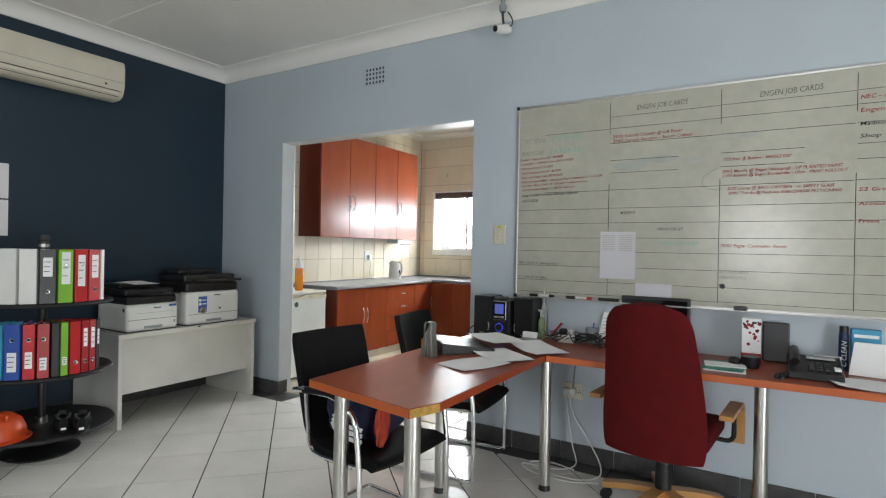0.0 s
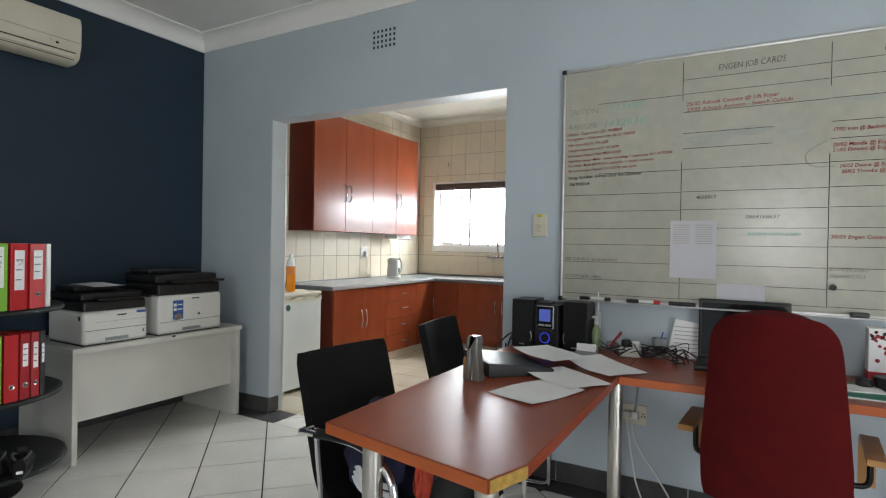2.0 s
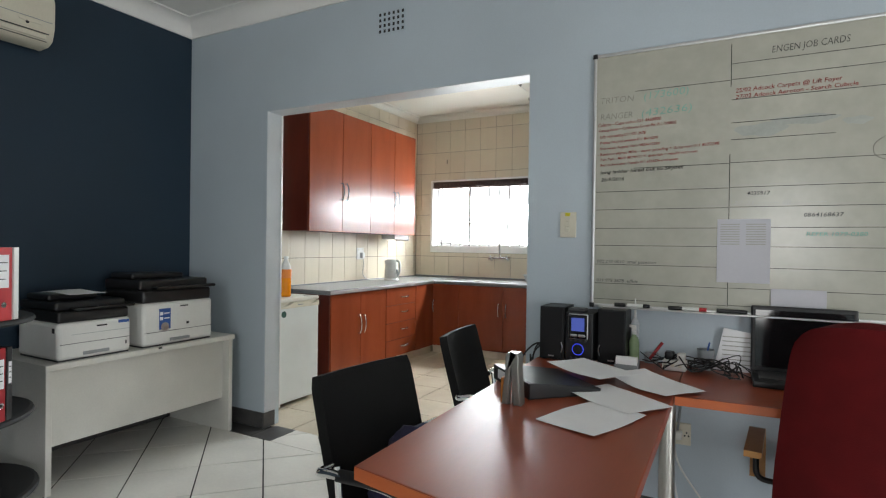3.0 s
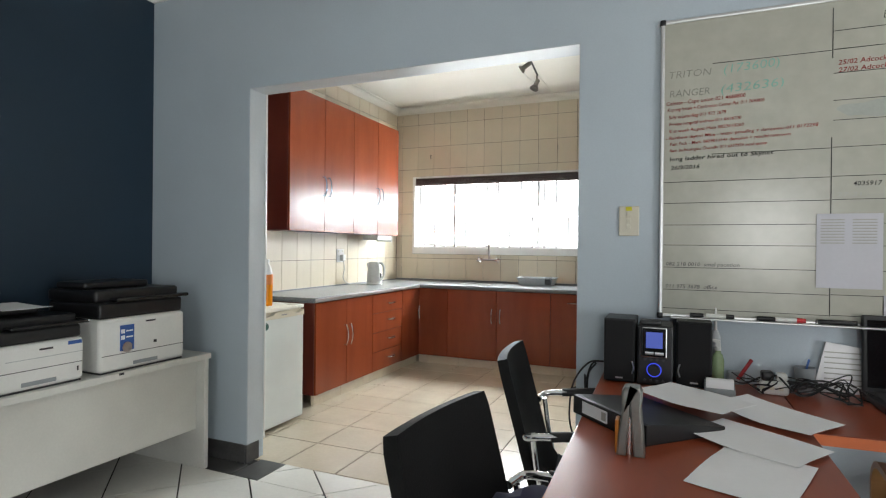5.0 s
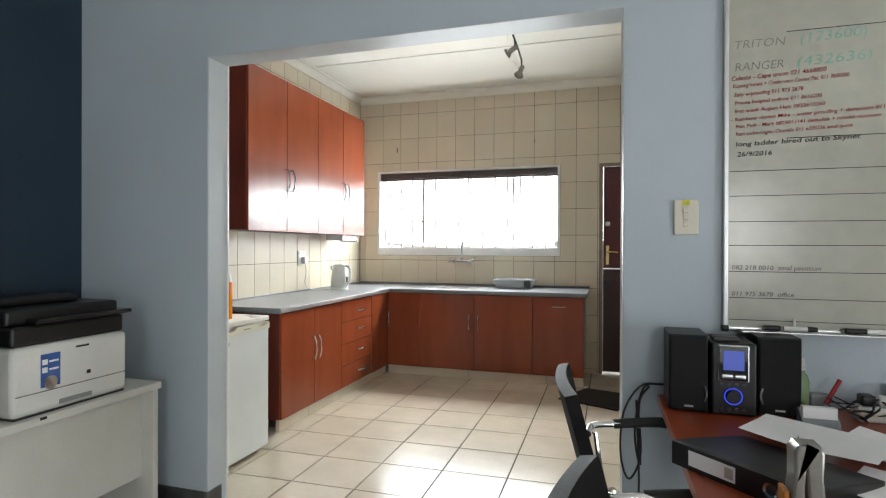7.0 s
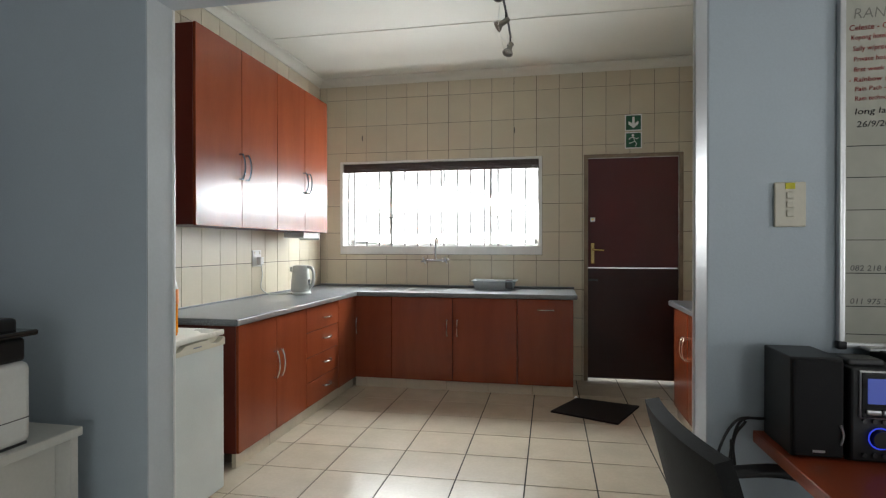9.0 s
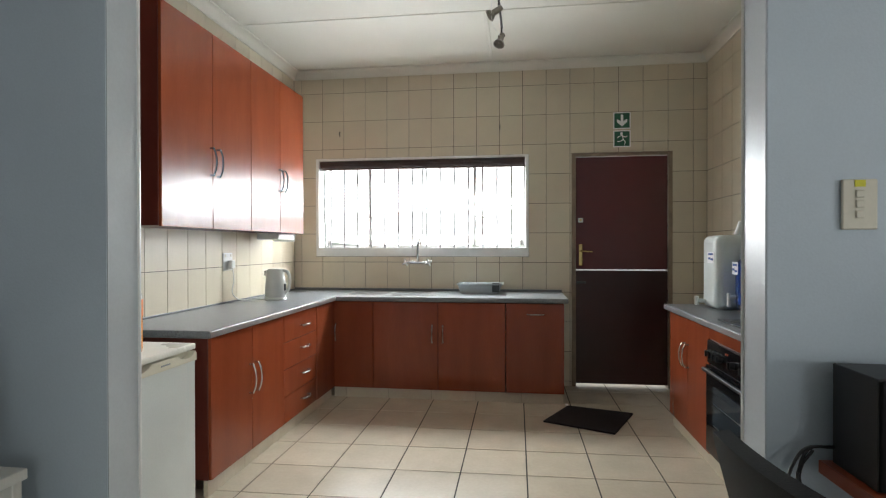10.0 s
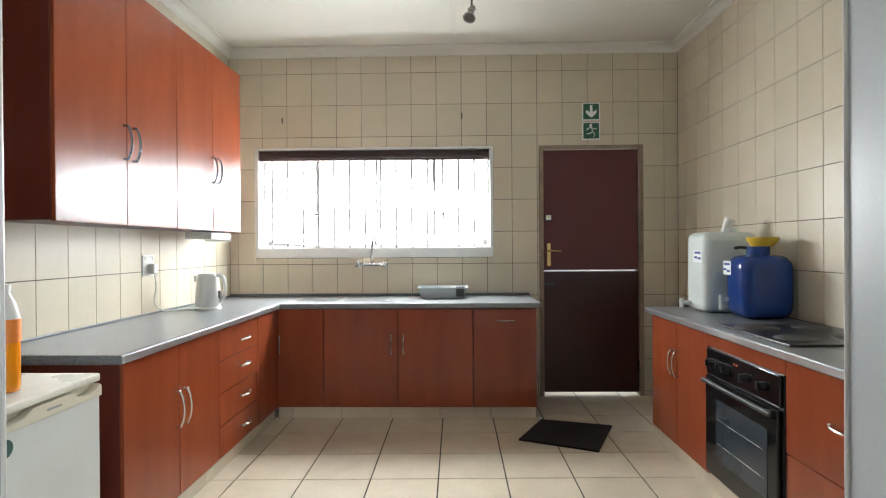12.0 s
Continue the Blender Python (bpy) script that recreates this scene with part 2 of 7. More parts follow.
def mesh_of(name, bm, materials, smooth):
    me = bpy.data.meshes.new(name)
    bmesh.ops.recalc_face_normals(bm, faces=bm.faces)
    if smooth:
        for f in bm.faces:
            f.smooth = True
        for e in bm.edges:
            if len(e.link_faces) == 2:
                a, (f, g) = e.calc_face_angle(0), e.link_faces
                big, small = max(f.calc_area(), g.calc_area()), min(f.calc_area(), g.calc_area())
                e.smooth = not (a > 0.75 or (a > 0.15 and big > 6 * small))
    bm.to_mesh(me)
    bm.free()
    for m in materials if isinstance(materials, (list, tuple)) else [materials]:
        me.materials.append(m)
    return me


def part(name, bm, material, parent, label="", smooth=True):
    base = BASE[parent]
    if base.length:
        bmesh.ops.translate(bm, verts=bm.verts, vec=-base)
    ob = new(name, mesh_of(name, bm, material, smooth))
    ob.parent = parent
    BASE[ob] = base
    return tagged(ob, label)


def structure(name, bm, material, label, category, smooth=False):
    ob = new(name, mesh_of(name, bm, material, smooth))
    BASE[ob] = Vector((0, 0, 0))
    return tagged(ob, label, category, kind="structure")


def solo(name, bm, material, label, category, group="", smooth=True, kind=""):
    """A thing that is one mesh, with its origin at its base."""
    lo = Vector([min(v.co[i] for v in bm.verts) for i in range(3)])
    hi = Vector([max(v.co[i] for v in bm.verts) for i in range(3)])
    base = Vector(((lo.x + hi.x) / 2, (lo.y + hi.y) / 2, lo.z))
    bmesh.ops.translate(bm, verts=bm.verts, vec=-base)
    ob = new(name, mesh_of(name, bm, material, smooth))
    ob.location = base
    BASE[ob] = base
    return tagged(ob, label, category, group, kind)


def box(x0, x1, y0, y1, z0, z1, bev=0.0, seg=2, bm=None):
    bm = bm or bmesh.new()
    r = bmesh.ops.create_cube(bm, size=1)
    vs = r["verts"]
    for v in vs:
        v.co = Vector(((x0 + x1) / 2 + v.co.x * (x1 - x0), (y0 + y1) / 2 + v.co.y * (y1 - y0), (z0 + z1) / 2 + v.co.z * (z1 - z0)))
    if bev:
        es = list({e for v in vs for e in v.link_edges})
        bmesh.ops.bevel(bm, geom=es, offset=min(bev, 0.49 * min(x1 - x0, y1 - y0, z1 - z0)), segments=seg, affect="EDGES", profile=0.5)
    return bm


def cyl(p0, p1, r0, r1=None, seg=24, bm=None, bev=0.0):
    bm = bm or bmesh.new()
    p0, p1 = Vector(p0), Vector(p1)
    d = p1 - p0
    r = bmesh.ops.create_cone(bm, cap_ends=True, segments=seg, radius1=r0, radius2=r0 if r1 is None else r1, depth=d.length)
    m = Matrix.Translation((p0 + p1) / 2) @ d.to_track_quat("Z", "Y").to_matrix().to_4x4()
    bmesh.ops.transform(bm, matrix=m, verts=r["verts"])
    if bev:
        es = [e for e in {e for v in r["verts"] for e in v.link_edges} if any(len(f.verts) > 4 for f in e.link_faces)]
        bmesh.ops.bevel(bm, geom=es, offset=bev, segments=2, affect="EDGES", profile=0.5)
    return bm


def lathe(profile, centre=(0, 0, 0), seg=28, bm=None):
    """A turned body from (radius, height) pairs."""
    bm = bm or bmesh.new()
    rings = []
    for r, z in profile:
        if r < 1e-5:
            rings.append([bm.verts.new((centre[0], centre[1], centre[2] + z))])
        else:
            rings.append([bm.verts.new((centre[0] + r * math.cos(2 * math.pi * i / seg), centre[1] + r * math.sin(2 * math.pi * i / seg), centre[2] + z)) for i in range(seg)])
    for a, b in zip(rings, rings[1:]):
        for i in range(seg):
            j = (i + 1) % seg
            f = [a[i % len(a)], a[j % len(a)], b[j % len(b)], b[i % len(b)]]
            f = list(dict.fromkeys(f))
            if len(f) > 2:
                bm.faces.new(f)
    return bm


def curve_points(pts, steps=6):
    """A smooth line through the points."""
    pts = [Vector(p) for p in pts]
    ext = [2 * pts[0] - pts[1]] + pts + [2 * pts[-1] - pts[-2]]
    out = []
    for i in range(1, len(ext) - 2):
        a, b, c, d = ext[i - 1:i + 3]
        for k in range(steps):
            t = k / steps
            out.append(0.5 * (2 * b + (c - a) * t + (2 * a - 5 * b + 4 * c - d) * t * t + (3 * b - a - 3 * c + d) * t ** 3))
    return out + [pts[-1]]


def tube(pts, r, seg=10, bm=None, steps=0, flat=1.0):
    """A round bar along a line of points; steps smooths the line."""
    bm = bm or bmesh.new()
    pts = curve_points(pts, steps) if steps else [Vector(p) for p in pts]
    rings, side = [], None
    for i, p in enumerate(pts):
        d = (pts[min(i + 1, len(pts) - 1)] - pts[max(i - 1, 0)]).normalized()
        side = d.orthogonal().normalized() if side is None else (side - d * side.dot(d)).normalized()
        up = d.cross(side)
        rings.append([bm.verts.new(p + r * (math.cos(2 * math.pi * k / seg) * side + flat * math.sin(2 * math.pi * k / seg) * up)) for k in range(seg)])
    for a, b in zip(rings, rings[1:]):
        for k in range(seg):
            bm.faces.new((a[k], a[(k + 1) % seg], b[(k + 1) % seg], b[k]))
    bm.faces.new(rings[0][::-1])
    bm.faces.new(rings[-1])
    return bm


def rounded(pts, radius, n=5):
    """The same corner points with each inner corner rounded off."""
    pts = [Vector(p) for p in pts]
    out = [pts[0]]
    for a, b, c in zip(pts, pts[1:], pts[2:]):
        u, w = (a - b), (c - b)
        k = min(radius, u.length * 0.49, w.length * 0.49)
        p, q = b + u.normalized() * k, b + w.normalized() * k
        for i in range(n + 1):
            t = i / n
            out.append((1 - t) ** 2 * p + 2 * t * (1 - t) * b + t * t * q)
    return out + [pts[-1]]


def prism(poly, z0, z1, bev=0.0, axis="z", bm=None):
    """A flat outline given depth along an axis."""
    bm = bm or bmesh.new()
    put = {"z": lambda a, b, c: (a, b, c), "x": lambda a, b, c: (c, a, b), "y": lambda a, b, c: (a, c, b)}[axis]
    lo = [bm.verts.new(put(a, b, z0)) for a, b in poly]
    hi = [bm.verts.new(put(a, b, z1)) for a, b in poly]
    bm.faces.new(lo[::-1])
    bm.faces.new(hi)
    es = []
    for i in range(len(poly)):
        j = (i + 1) % len(poly)
        bm.faces.new((lo[i], lo[j], hi[j], hi[i]))
    if bev:
        bmesh.ops.recalc_face_normals(bm, faces=bm.faces)
        es = [e for e in bm.edges if all(v in lo for v in e.verts) or all(v in hi for v in e.verts)]
        bmesh.ops.bevel(bm, geom=es, offset=bev, segments=2, affect="EDGES", profile=0.5)
    return bm


def sheet(rows, thick, bm=None):
    """A curved shell from a grid of points, thickened."""
    bm = bm or bmesh.new()
    vs = [[bm.verts.new(p) for p in row] for row in rows]
    fs = []
    for a, b in zip(vs, vs[1:]):
        for i in range(len(a) - 1):
            fs.append(bm.faces.new((a[i], a[i + 1], b[i + 1], b[i])))
    bmesh.ops.recalc_face_normals(bm, faces=bm.faces)
    bmesh.ops.solidify(bm, geom=fs, thickness=thick)
    return bm


def writing(name, text, m, size, material, parent, width=0.0):
    """Flat lettering at the pose m, as a mesh part of its thing."""
    cu = bpy.data.curves.new(name, "FONT")
    cu.body, cu.size, cu.align_x, cu.align_y, cu.resolution_u = text, size, "LEFT", "BOTTOM_BASELINE", 2
    cu.shear, cu.offset = 0.14, size * (0.007 if size < 0.035 else -0.010)
    tmp = bpy.data.objects.new(name, cu)
    scene.collection.objects.link(tmp)
    me = bpy.data.meshes.new_from_object(tmp.evaluated_get(bpy.context.evaluated_depsgraph_get()))
    bpy.data.objects.remove(tmp)
    if width:
        wide = max(v.co.x for v in me.vertices)
        me.transform(Matrix.Diagonal((width / wide, 1, 1, 1)))
    me.transform(Matrix.Translation(-BASE[parent]) @ m)
    me.materials.clear()
    me.materials.append(material)
    ob = new(name, me)
    ob.parent = parent
    BASE[ob] = BASE[parent]
    return ob


# ---- the shell ----
XN, YW, YW2 = -5.97, 4.895, 5.035          # navy wall; office and kitchen faces of the wall between
XO, YO = 1.7, -1.7                         # office's other walls
XK, YK, XR = -6.10, 8.50, -2.215           # kitchen walls
OL, OR, OT = -5.170, -3.259, 2.214         # the opening
SK0 = 0.108
HO, HK = 2.962, 3.028                        # ceilings

structure("floor", box(XN - 0.2, XO + 0.2, YO - 0.2, YK + 0.23, -0.12, -0.004), GROUT_FLOOR, "dark grout bed under the office and kitchen floor tiles", "floor")
structure("ground", box(-40, 40, -40, 40, -0.4, -0.16), surface("outdoor_paving", (0.3, 0.28, 0.25), 0.9), "pale paved ground outside the building", "ground")
structure("ceiling_office", box(XN - 0.2, XO + 0.2, YO - 0.2, YW, HO, HO + 0.15), WHITE_PAINT, "white painted plasterboard office ceiling", "ceiling")
structure("ceiling_kitchen", box(XK - 0.2, XR + 0.2, YW2, YK + 0.23, HK, HK + 0.15), CREAM_PAINT, "off-white painted plasterboard kitchen ceiling", "ceiling")
wall_navy = structure("wall_west", box(XN - 0.13, XN, YO - 0.2, YW, -0.1, HO), NAVY, "navy blue painted office wall", "wall")
b = box(XN - 0.2, OL, YW, YW2, -0.1, HK)
box(OR, XO + 0.2, YW, YW2, -0.1, HK, bm=b)
box(OL, OR, YW, YW2, OT, HK, bm=b)
wall_mid = structure("wall_middle", b, BLUE, "pale blue painted wall with a wide opening to the kitchen", "wall")
b = box(XN - 0.2, XO + 0.2, YO - 0.2, YO, -0.1, 0.95)
box(XN - 0.2, XO + 0.2, YO - 0.2, YO, 2.15, HO, bm=b)
box(XN - 0.2, -2.12, YO - 0.2, YO, 0.95, 2.15, bm=b)
box(-1.08, XO + 0.2, YO - 0.2, YO, 0.95, 2.15, bm=b)
structure("wall_south", b, BLUE, "pale blue painted office wall with a window", "wall")
# the east opening is out of view and made up for the side lamp
b = bmesh.new()
box(XO, XO + 0.2, YO, YW, 2.1, HO, bm=b)
box(XO, XO + 0.2, YO, 0.35, -0.1, 2.1, bm=b)
box(XO, XO + 0.2, 2.05, YW, -0.1, 2.1, bm=b)
structure("wall_east", b, BLUE, "pale blue painted office wall, out of view, with an opening added for the fill lamp", "wall")
WX0, WX1, WZ0, WZ1 = -5.875, -3.797, 1.205, 2.165   # kitchen window
DX0, DX1, DT = -3.40, -2.51, 2.162                   # kitchen door with its frame
b = box(XK - 0.2, XR + 0.2, YK + 0.008, YK + 0.23, WZ1, HK)
box(XK - 0.2, WX0, YK + 0.008, YK + 0.23, -0.1, WZ1, bm=b)
box(WX0, WX1, YK + 0.008, YK + 0.23, -0.1, WZ0, bm=b)
box(WX1, DX0, YK + 0.008, YK + 0.23, -0.1, WZ1, bm=b)
box(DX0, DX1, YK + 0.008, YK + 0.23, DT, WZ1, bm=b)
box(DX1, XR + 0.2, YK + 0.008, YK + 0.23, -0.1, WZ1, bm=b)
wall_back = structure("wall_north", b, GROUT, "beige tiled kitchen wall with a window and a stable door", "wall")
wall_left = structure("wall_kitchen_west", box(XK - 0.2, XK - 0.008, YW2, YK + 0.008, -0.1, HK), GROUT, "beige tiled kitchen wall behind the cabinets", "wall")
wall_right = structure("wall_kitchen_east", box(XR + 0.008, XR + 0.2, YW2, YK + 0.008, -0.1, HK), GROUT, "beige tiled kitchen wall behind the hob", "wall")


def cornice(name, runs, bottom, top, label):
    """Coved plaster moulding: each run has a start, an end and the side towards the room."""
    bm = bmesh.new()
    h, w = top - bottom, (top - bottom) * 0.95
    prof = [(0, 0), (0.012, 0), (0.012, 0.012)]
    prof += [(0.012 + (w - 0.024) * (1 - math.cos(a)), 0.012 + (h - 0.024) * math.sin(a)) for a in [math.pi / 2 * i / 7 for i in range(1, 8)]]
    prof += [(w, h - 0.012), (w, h - 0.001), (0, h - 0.001)]
    for p0, p1, n in runs:
        p0, p1, n = Vector((*p0, bottom)), Vector((*p1, bottom)), Vector((*n, 0))
        d = (p1 - p0).normalized()
        a = [bm.verts.new(p0 + n * u + Vector((0, 0, z))) for u, z in prof]
        c = [bm.verts.new(p1 + n * u + Vector((0, 0, z))) for u, z in prof]
        for i in range(len(prof)):
            j = (i + 1) % len(prof)
            bm.faces.new((a[i], a[j], c[j], c[i]))
        bm.faces.new(a[::-1])
        bm.faces.new(c)
    return structure(name, bm, CREAM_PAINT if "kitchen" in name else WHITE_PAINT, label, "cornice", smooth=True)


cornice("trim_office_cornice", [((XN, YO), (XN, YW), (1, 0)), ((XN, YW), (XO, YW), (0, -1)), ((XO, YW), (XO, YO), (-1, 0)), ((XO, YO), (XN, YO), (0, 1))], 2.843, HO, "white coved plaster cornice round the office")
cornice("trim_kitchen_cornice", [((XK, YW2), (XK, YK), (1, 0)), ((XK, YK), (XR, YK), (0, -1)), ((XR, YK), (XR, YW2), (-1, 0)), ((XR, YW2), (XK, YW2), (0, 1))], 2.95, HK, "white coved plaster cornice round the kitchen")
b = box(XN + 0.1, XO, 3.71, 3.75, HO - 0.006, HO + 0.01, 0.004, 1)
structure("trim_office_ceiling_strip", b, WHITE_PAINT, "white cover strips on the office ceiling joints", "ceiling strip")
b = box(XK + 0.1, XR - 0.1, 7.33, 7.37, HK - 0.006, HK + 0.01, 0.004, 1)
box(-4.15, -4.12, 7.37, YK - 0.07, HK - 0.006, HK + 0.01, 0.004, 1, bm=b)
structure("trim_kitchen_ceiling_strip", b, CREAM_PAINT, "off-white cover strips on the kitchen ceiling joints", "ceiling strip")

SHEEN = surface("pale_grey_gloss_paint", (0.52, 0.56, 0.59), 0.38, vary=0.05, scale=3, fine=100, bump=0.05)
b = box(OL - 0.001, OL + 0.004, YW + 0.002, YW2 + 0.002, SK0, OT)
box(OR - 0.004, OR + 0.001, YW + 0.002, YW2 + 0.002, SK0, OT, bm=b)
box(OL + 0.004, OR - 0.004, YW + 0.002, YW2 + 0.002, OT - 0.004, OT + 0.001, bm=b)
structure("trim_opening_lining", b, SHEEN, "pale grey gloss-painted lining of the opening", "lining")
b = tube([(OL + 0.003, YW2 + 0.001, SK0), (OL + 0.003, YW2 + 0.001, OT)], 0.007, 8)
tube([(OR - 0.003, YW2 + 0.001, SK0), (OR - 0.003, YW2 + 0.001, OT)], 0.007, 8, bm=b)
structure("trim_corner_bead", b, GLOSS_WHITE, "white corner beads along the opening's kitchen edge", "corner bead", smooth=True)

# ---- kitchen window ----
win = structure("window_1", box(WX0, WX1, YK + 0.10, YK + 0.225, WZ0 - 0.02, WZ0 + 0.012), GLOSS_WHITE, "white steel kitchen window with burglar bars", "window")
b = box(WX0, WX1, YK - 0.006, YK + 0.21, WZ0, WZ0 + 0.085, 0.004)
part("window_sill", b, GLOSS_WHITE, win, "white painted sill")
b = box(WX0, WX0 + 0.028, YK - 0.004, YK + 0.21, WZ0 + 0.085, WZ1)
box(WX1 - 0.028, WX1, YK - 0.004, YK + 0.21, WZ0 + 0.085, WZ1, bm=b)
box(WX0 + 0.028, WX1 - 0.028, YK - 0.004, YK + 0.21, WZ1 - 0.02, WZ1, bm=b)
part("reveal", b, GLOSS_WHITE, win, "white painted window reveal", smooth=False)
FX = [WX0 + 0.03, -5.37, -4.315, WX1 - 0.03]
for x0, x1 in zip(FX, FX[1:]):
    b = bmesh.new()
    z0, z1, yf = WZ0 + 0.087, WZ1 - 0.022, YK + 0.15
    for a in ((x0, x0 + 0.014, z0, z1), (x1 - 0.014, x1, z0, z1), (x0, x1, z0, z0 + 0.018), (x0, x1, z1 - 0.018, z1)):
        box(a[0], a[1], yf, yf + 0.03, a[2], a[3], 0.002, 1, bm=b)
    part("window_frame", b, GLOSS_WHITE, win, "white steel casement frame")
    p = part("pane", box(x0 + 0.02, x1 - 0.02, yf + 0.012, yf + 0.016, z0 + 0.02, z1 - 0.02), GLASS, win, "clear glass pane", smooth=False)
    p.visible_shadow = False
part("glazing_bar", box(-4.84, -4.822, YK + 0.15, YK + 0.18, WZ0 + 0.1, WZ1 - 0.03, 0.002, 1), GLOSS_WHITE, win)
for i in range(14):
    x = -3.958 - i * 0.139
    part("burglar_bar", cyl((x, YK + 0.118, WZ0 + 0.085), (x, YK + 0.118, WZ1 - 0.02), 0.0085, seg=8), surface("grey_bar_paint", (0.25, 0.25, 0.25), 0.5) if "grey_bar_paint" not in bpy.data.materials else bpy.data.materials["grey_bar_paint"], win, "thin grey burglar bar")
for x in (-5.385, -4.30):
    b = tube([(x, YK + 0.145, 1.60), (x, YK + 0.125, 1.60), (x, YK + 0.115, 1.595)], 0.011, 8)
    tube([(x, YK + 0.118, 1.597), (x + 0.06, YK + 0.11, 1.588), (x + 0.1, YK + 0.112, 1.58)], 0.006, 8, bm=b)
    part("stay_handle", b, NICKEL, win, "small metal window catch")

pel = thing("slat_blind", (-4.83, YK + 0.03, WZ1 - 0.1), "dark brown wooden slat blind drawn up at the window top", "blind")
for i in range(6):
    z = WZ1 - 0.028 - i * 0.011
    part("slat", box(WX0 + 0.032, WX1 - 0.032, YK + 0.012 + 0.003 * (i % 2), YK + 0.06, z - 0.0045, z + 0.0045, 0.002, 1), PELMET, pel)
part("bottom_rail", box(WX0 + 0.03, WX1 - 0.03, YK + 0.008, YK + 0.064, WZ1 - 0.108, WZ1 - 0.092, 0.004), PELMET, pel)

back = new("backdrop", mesh_of("backdrop", box(-13, 4, 15.0, 15.05, -0.1, 9), OUTSIDE, False))
tagged(back, "bright overcast sky behind the kitchen window", "sky", kind="structure")

# ---- kitchen door ----
door = structure("door_1", box(DX0, DX0 + 0.035, YK - 0.008, YK + 0.12, 0, DT, 0.003), FRAME_BROWN, "maroon painted stable door in two leaves, closed", "door")
part("door_frame", box(DX1 - 0.035, DX1, YK - 0.008, YK + 0.12, 0, DT, 0.003), FRAME_BROWN, door, "taupe steel door frame")
part("door_frame", box(DX0 + 0.035, DX1 - 0.035, YK - 0.008, YK + 0.12, DT - 0.032, DT, 0.003), FRAME_BROWN, door)
up = part("upper_leaf", box(DX0 + 0.038, DX1 - 0.038, YK + 0.02, YK + 0.062, 1.088, DT - 0.036, 0.003), MAROON, door, "maroon gloss upper leaf")
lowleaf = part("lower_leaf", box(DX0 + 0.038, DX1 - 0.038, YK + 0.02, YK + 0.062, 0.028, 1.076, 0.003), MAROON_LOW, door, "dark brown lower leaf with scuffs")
hx = DX0 + 0.08
part("handle_plate", box(hx - 0.018, hx + 0.018, YK + 0.008, YK + 0.02, 1.12, 1.32, 0.008, 3), BRASS, up, "brass handle plate")
part("handle", tube(rounded([(hx, YK + 0.012, 1.255), (hx, YK - 0.035, 1.255), (hx + 0.10, YK - 0.035, 1.25)], 0.02), 0.008), BRASS, up, "brass lever")
part("deadbolt", box(hx - 0.024, hx + 0.024, YK + 0.014, YK + 0.02, 1.52, 1.565, 0.003), NICKEL, up, "steel deadlock cover")
part("keyhole", cyl((hx, YK + 0.014, 1.545), (hx, YK + 0.008, 1.545), 0.011), BRASS, up)
for z in (1.9, 1.45):
    part("hinge", cyl((DX1 - 0.035, YK + 0.012, z - 0.05), (DX1 - 0.035, YK + 0.012, z + 0.05), 0.008), NICKEL, up)
for z in (0.85, 0.25):
    part("hinge", cyl((DX1 - 0.035, YK + 0.012, z - 0.05), (DX1 - 0.035, YK + 0.012, z + 0.05), 0.008), NICKEL, lowleaf)
part("bolt", box(DX0 + 0.04, DX0 + 0.13, YK + 0.008, YK + 0.02, 0.955, 0.975, 0.003), CHARCOAL, lowleaf, "dark slide bolt")


def exit_sign(z, figure):
    s = thing("exit_sign", (-2.953, YK - 0.003, z), "green safety sign with a white " + ("running figure" if figure else "down arrow"), "sign", "safety signs over the door")
    part("board", box(-3.03, -2.876, YK - 0.006, YK - 0.0005, z, z + 0.154, 0.002, 1), PAPER, s, "white sign border")
    part("field", box(-3.02, -2.886, YK - 0.009, YK - 0.006, z + 0.01, z + 0.144, 0.001, 1), SIGN_GREEN, s, "green field")
    b = bmesh.new()
    cx, yy = -2.953, YK - 0.0105
    if figure:
        lathe([(0, 0), (0.013, 0.0)], (0, 0, 0), 12, b)
        bmesh.ops.transform(b, matrix=Matrix.Translation((cx - 0.005, yy, z + 0.122)) @ pose(0, 0, 0, 90), verts=b.verts)
        for limb in ([(0, 0.108), (0.012, 0.07)], [(0, 0.105), (-0.03, 0.098), (-0.042, 0.082)], [(0.0, 0.105), (0.03, 0.09), (0.045, 0.1)],
                     [(0.012, 0.07), (-0.012, 0.055), (-0.04, 0.05)], [(0.012, 0.07), (0.03, 0.045), (0.02, 0.02)]):
            tube([(cx + a, yy, z + c) for a, c in limb], 0.007, 6, bm=b, flat=0.2)
    else:
        prism([(cx - 0.011, z + 0.13), (cx - 0.011, z + 0.07), (cx - 0.045, z + 0.09), (cx - 0.045, z + 0.063), (cx, z + 0.022), (cx + 0.045, z + 0.063), (cx + 0.045, z + 0.09), (cx + 0.011, z + 0.07), (cx + 0.011, z + 0.13)], yy - 0.001, yy + 0.001, axis="y", bm=b)
    part("pictogram", b, PAPER, s, "white pictogram", smooth=False)


exit_sign(2.374, False)
exit_sign(2.208, True)

# ---- kitchen cabinets ----


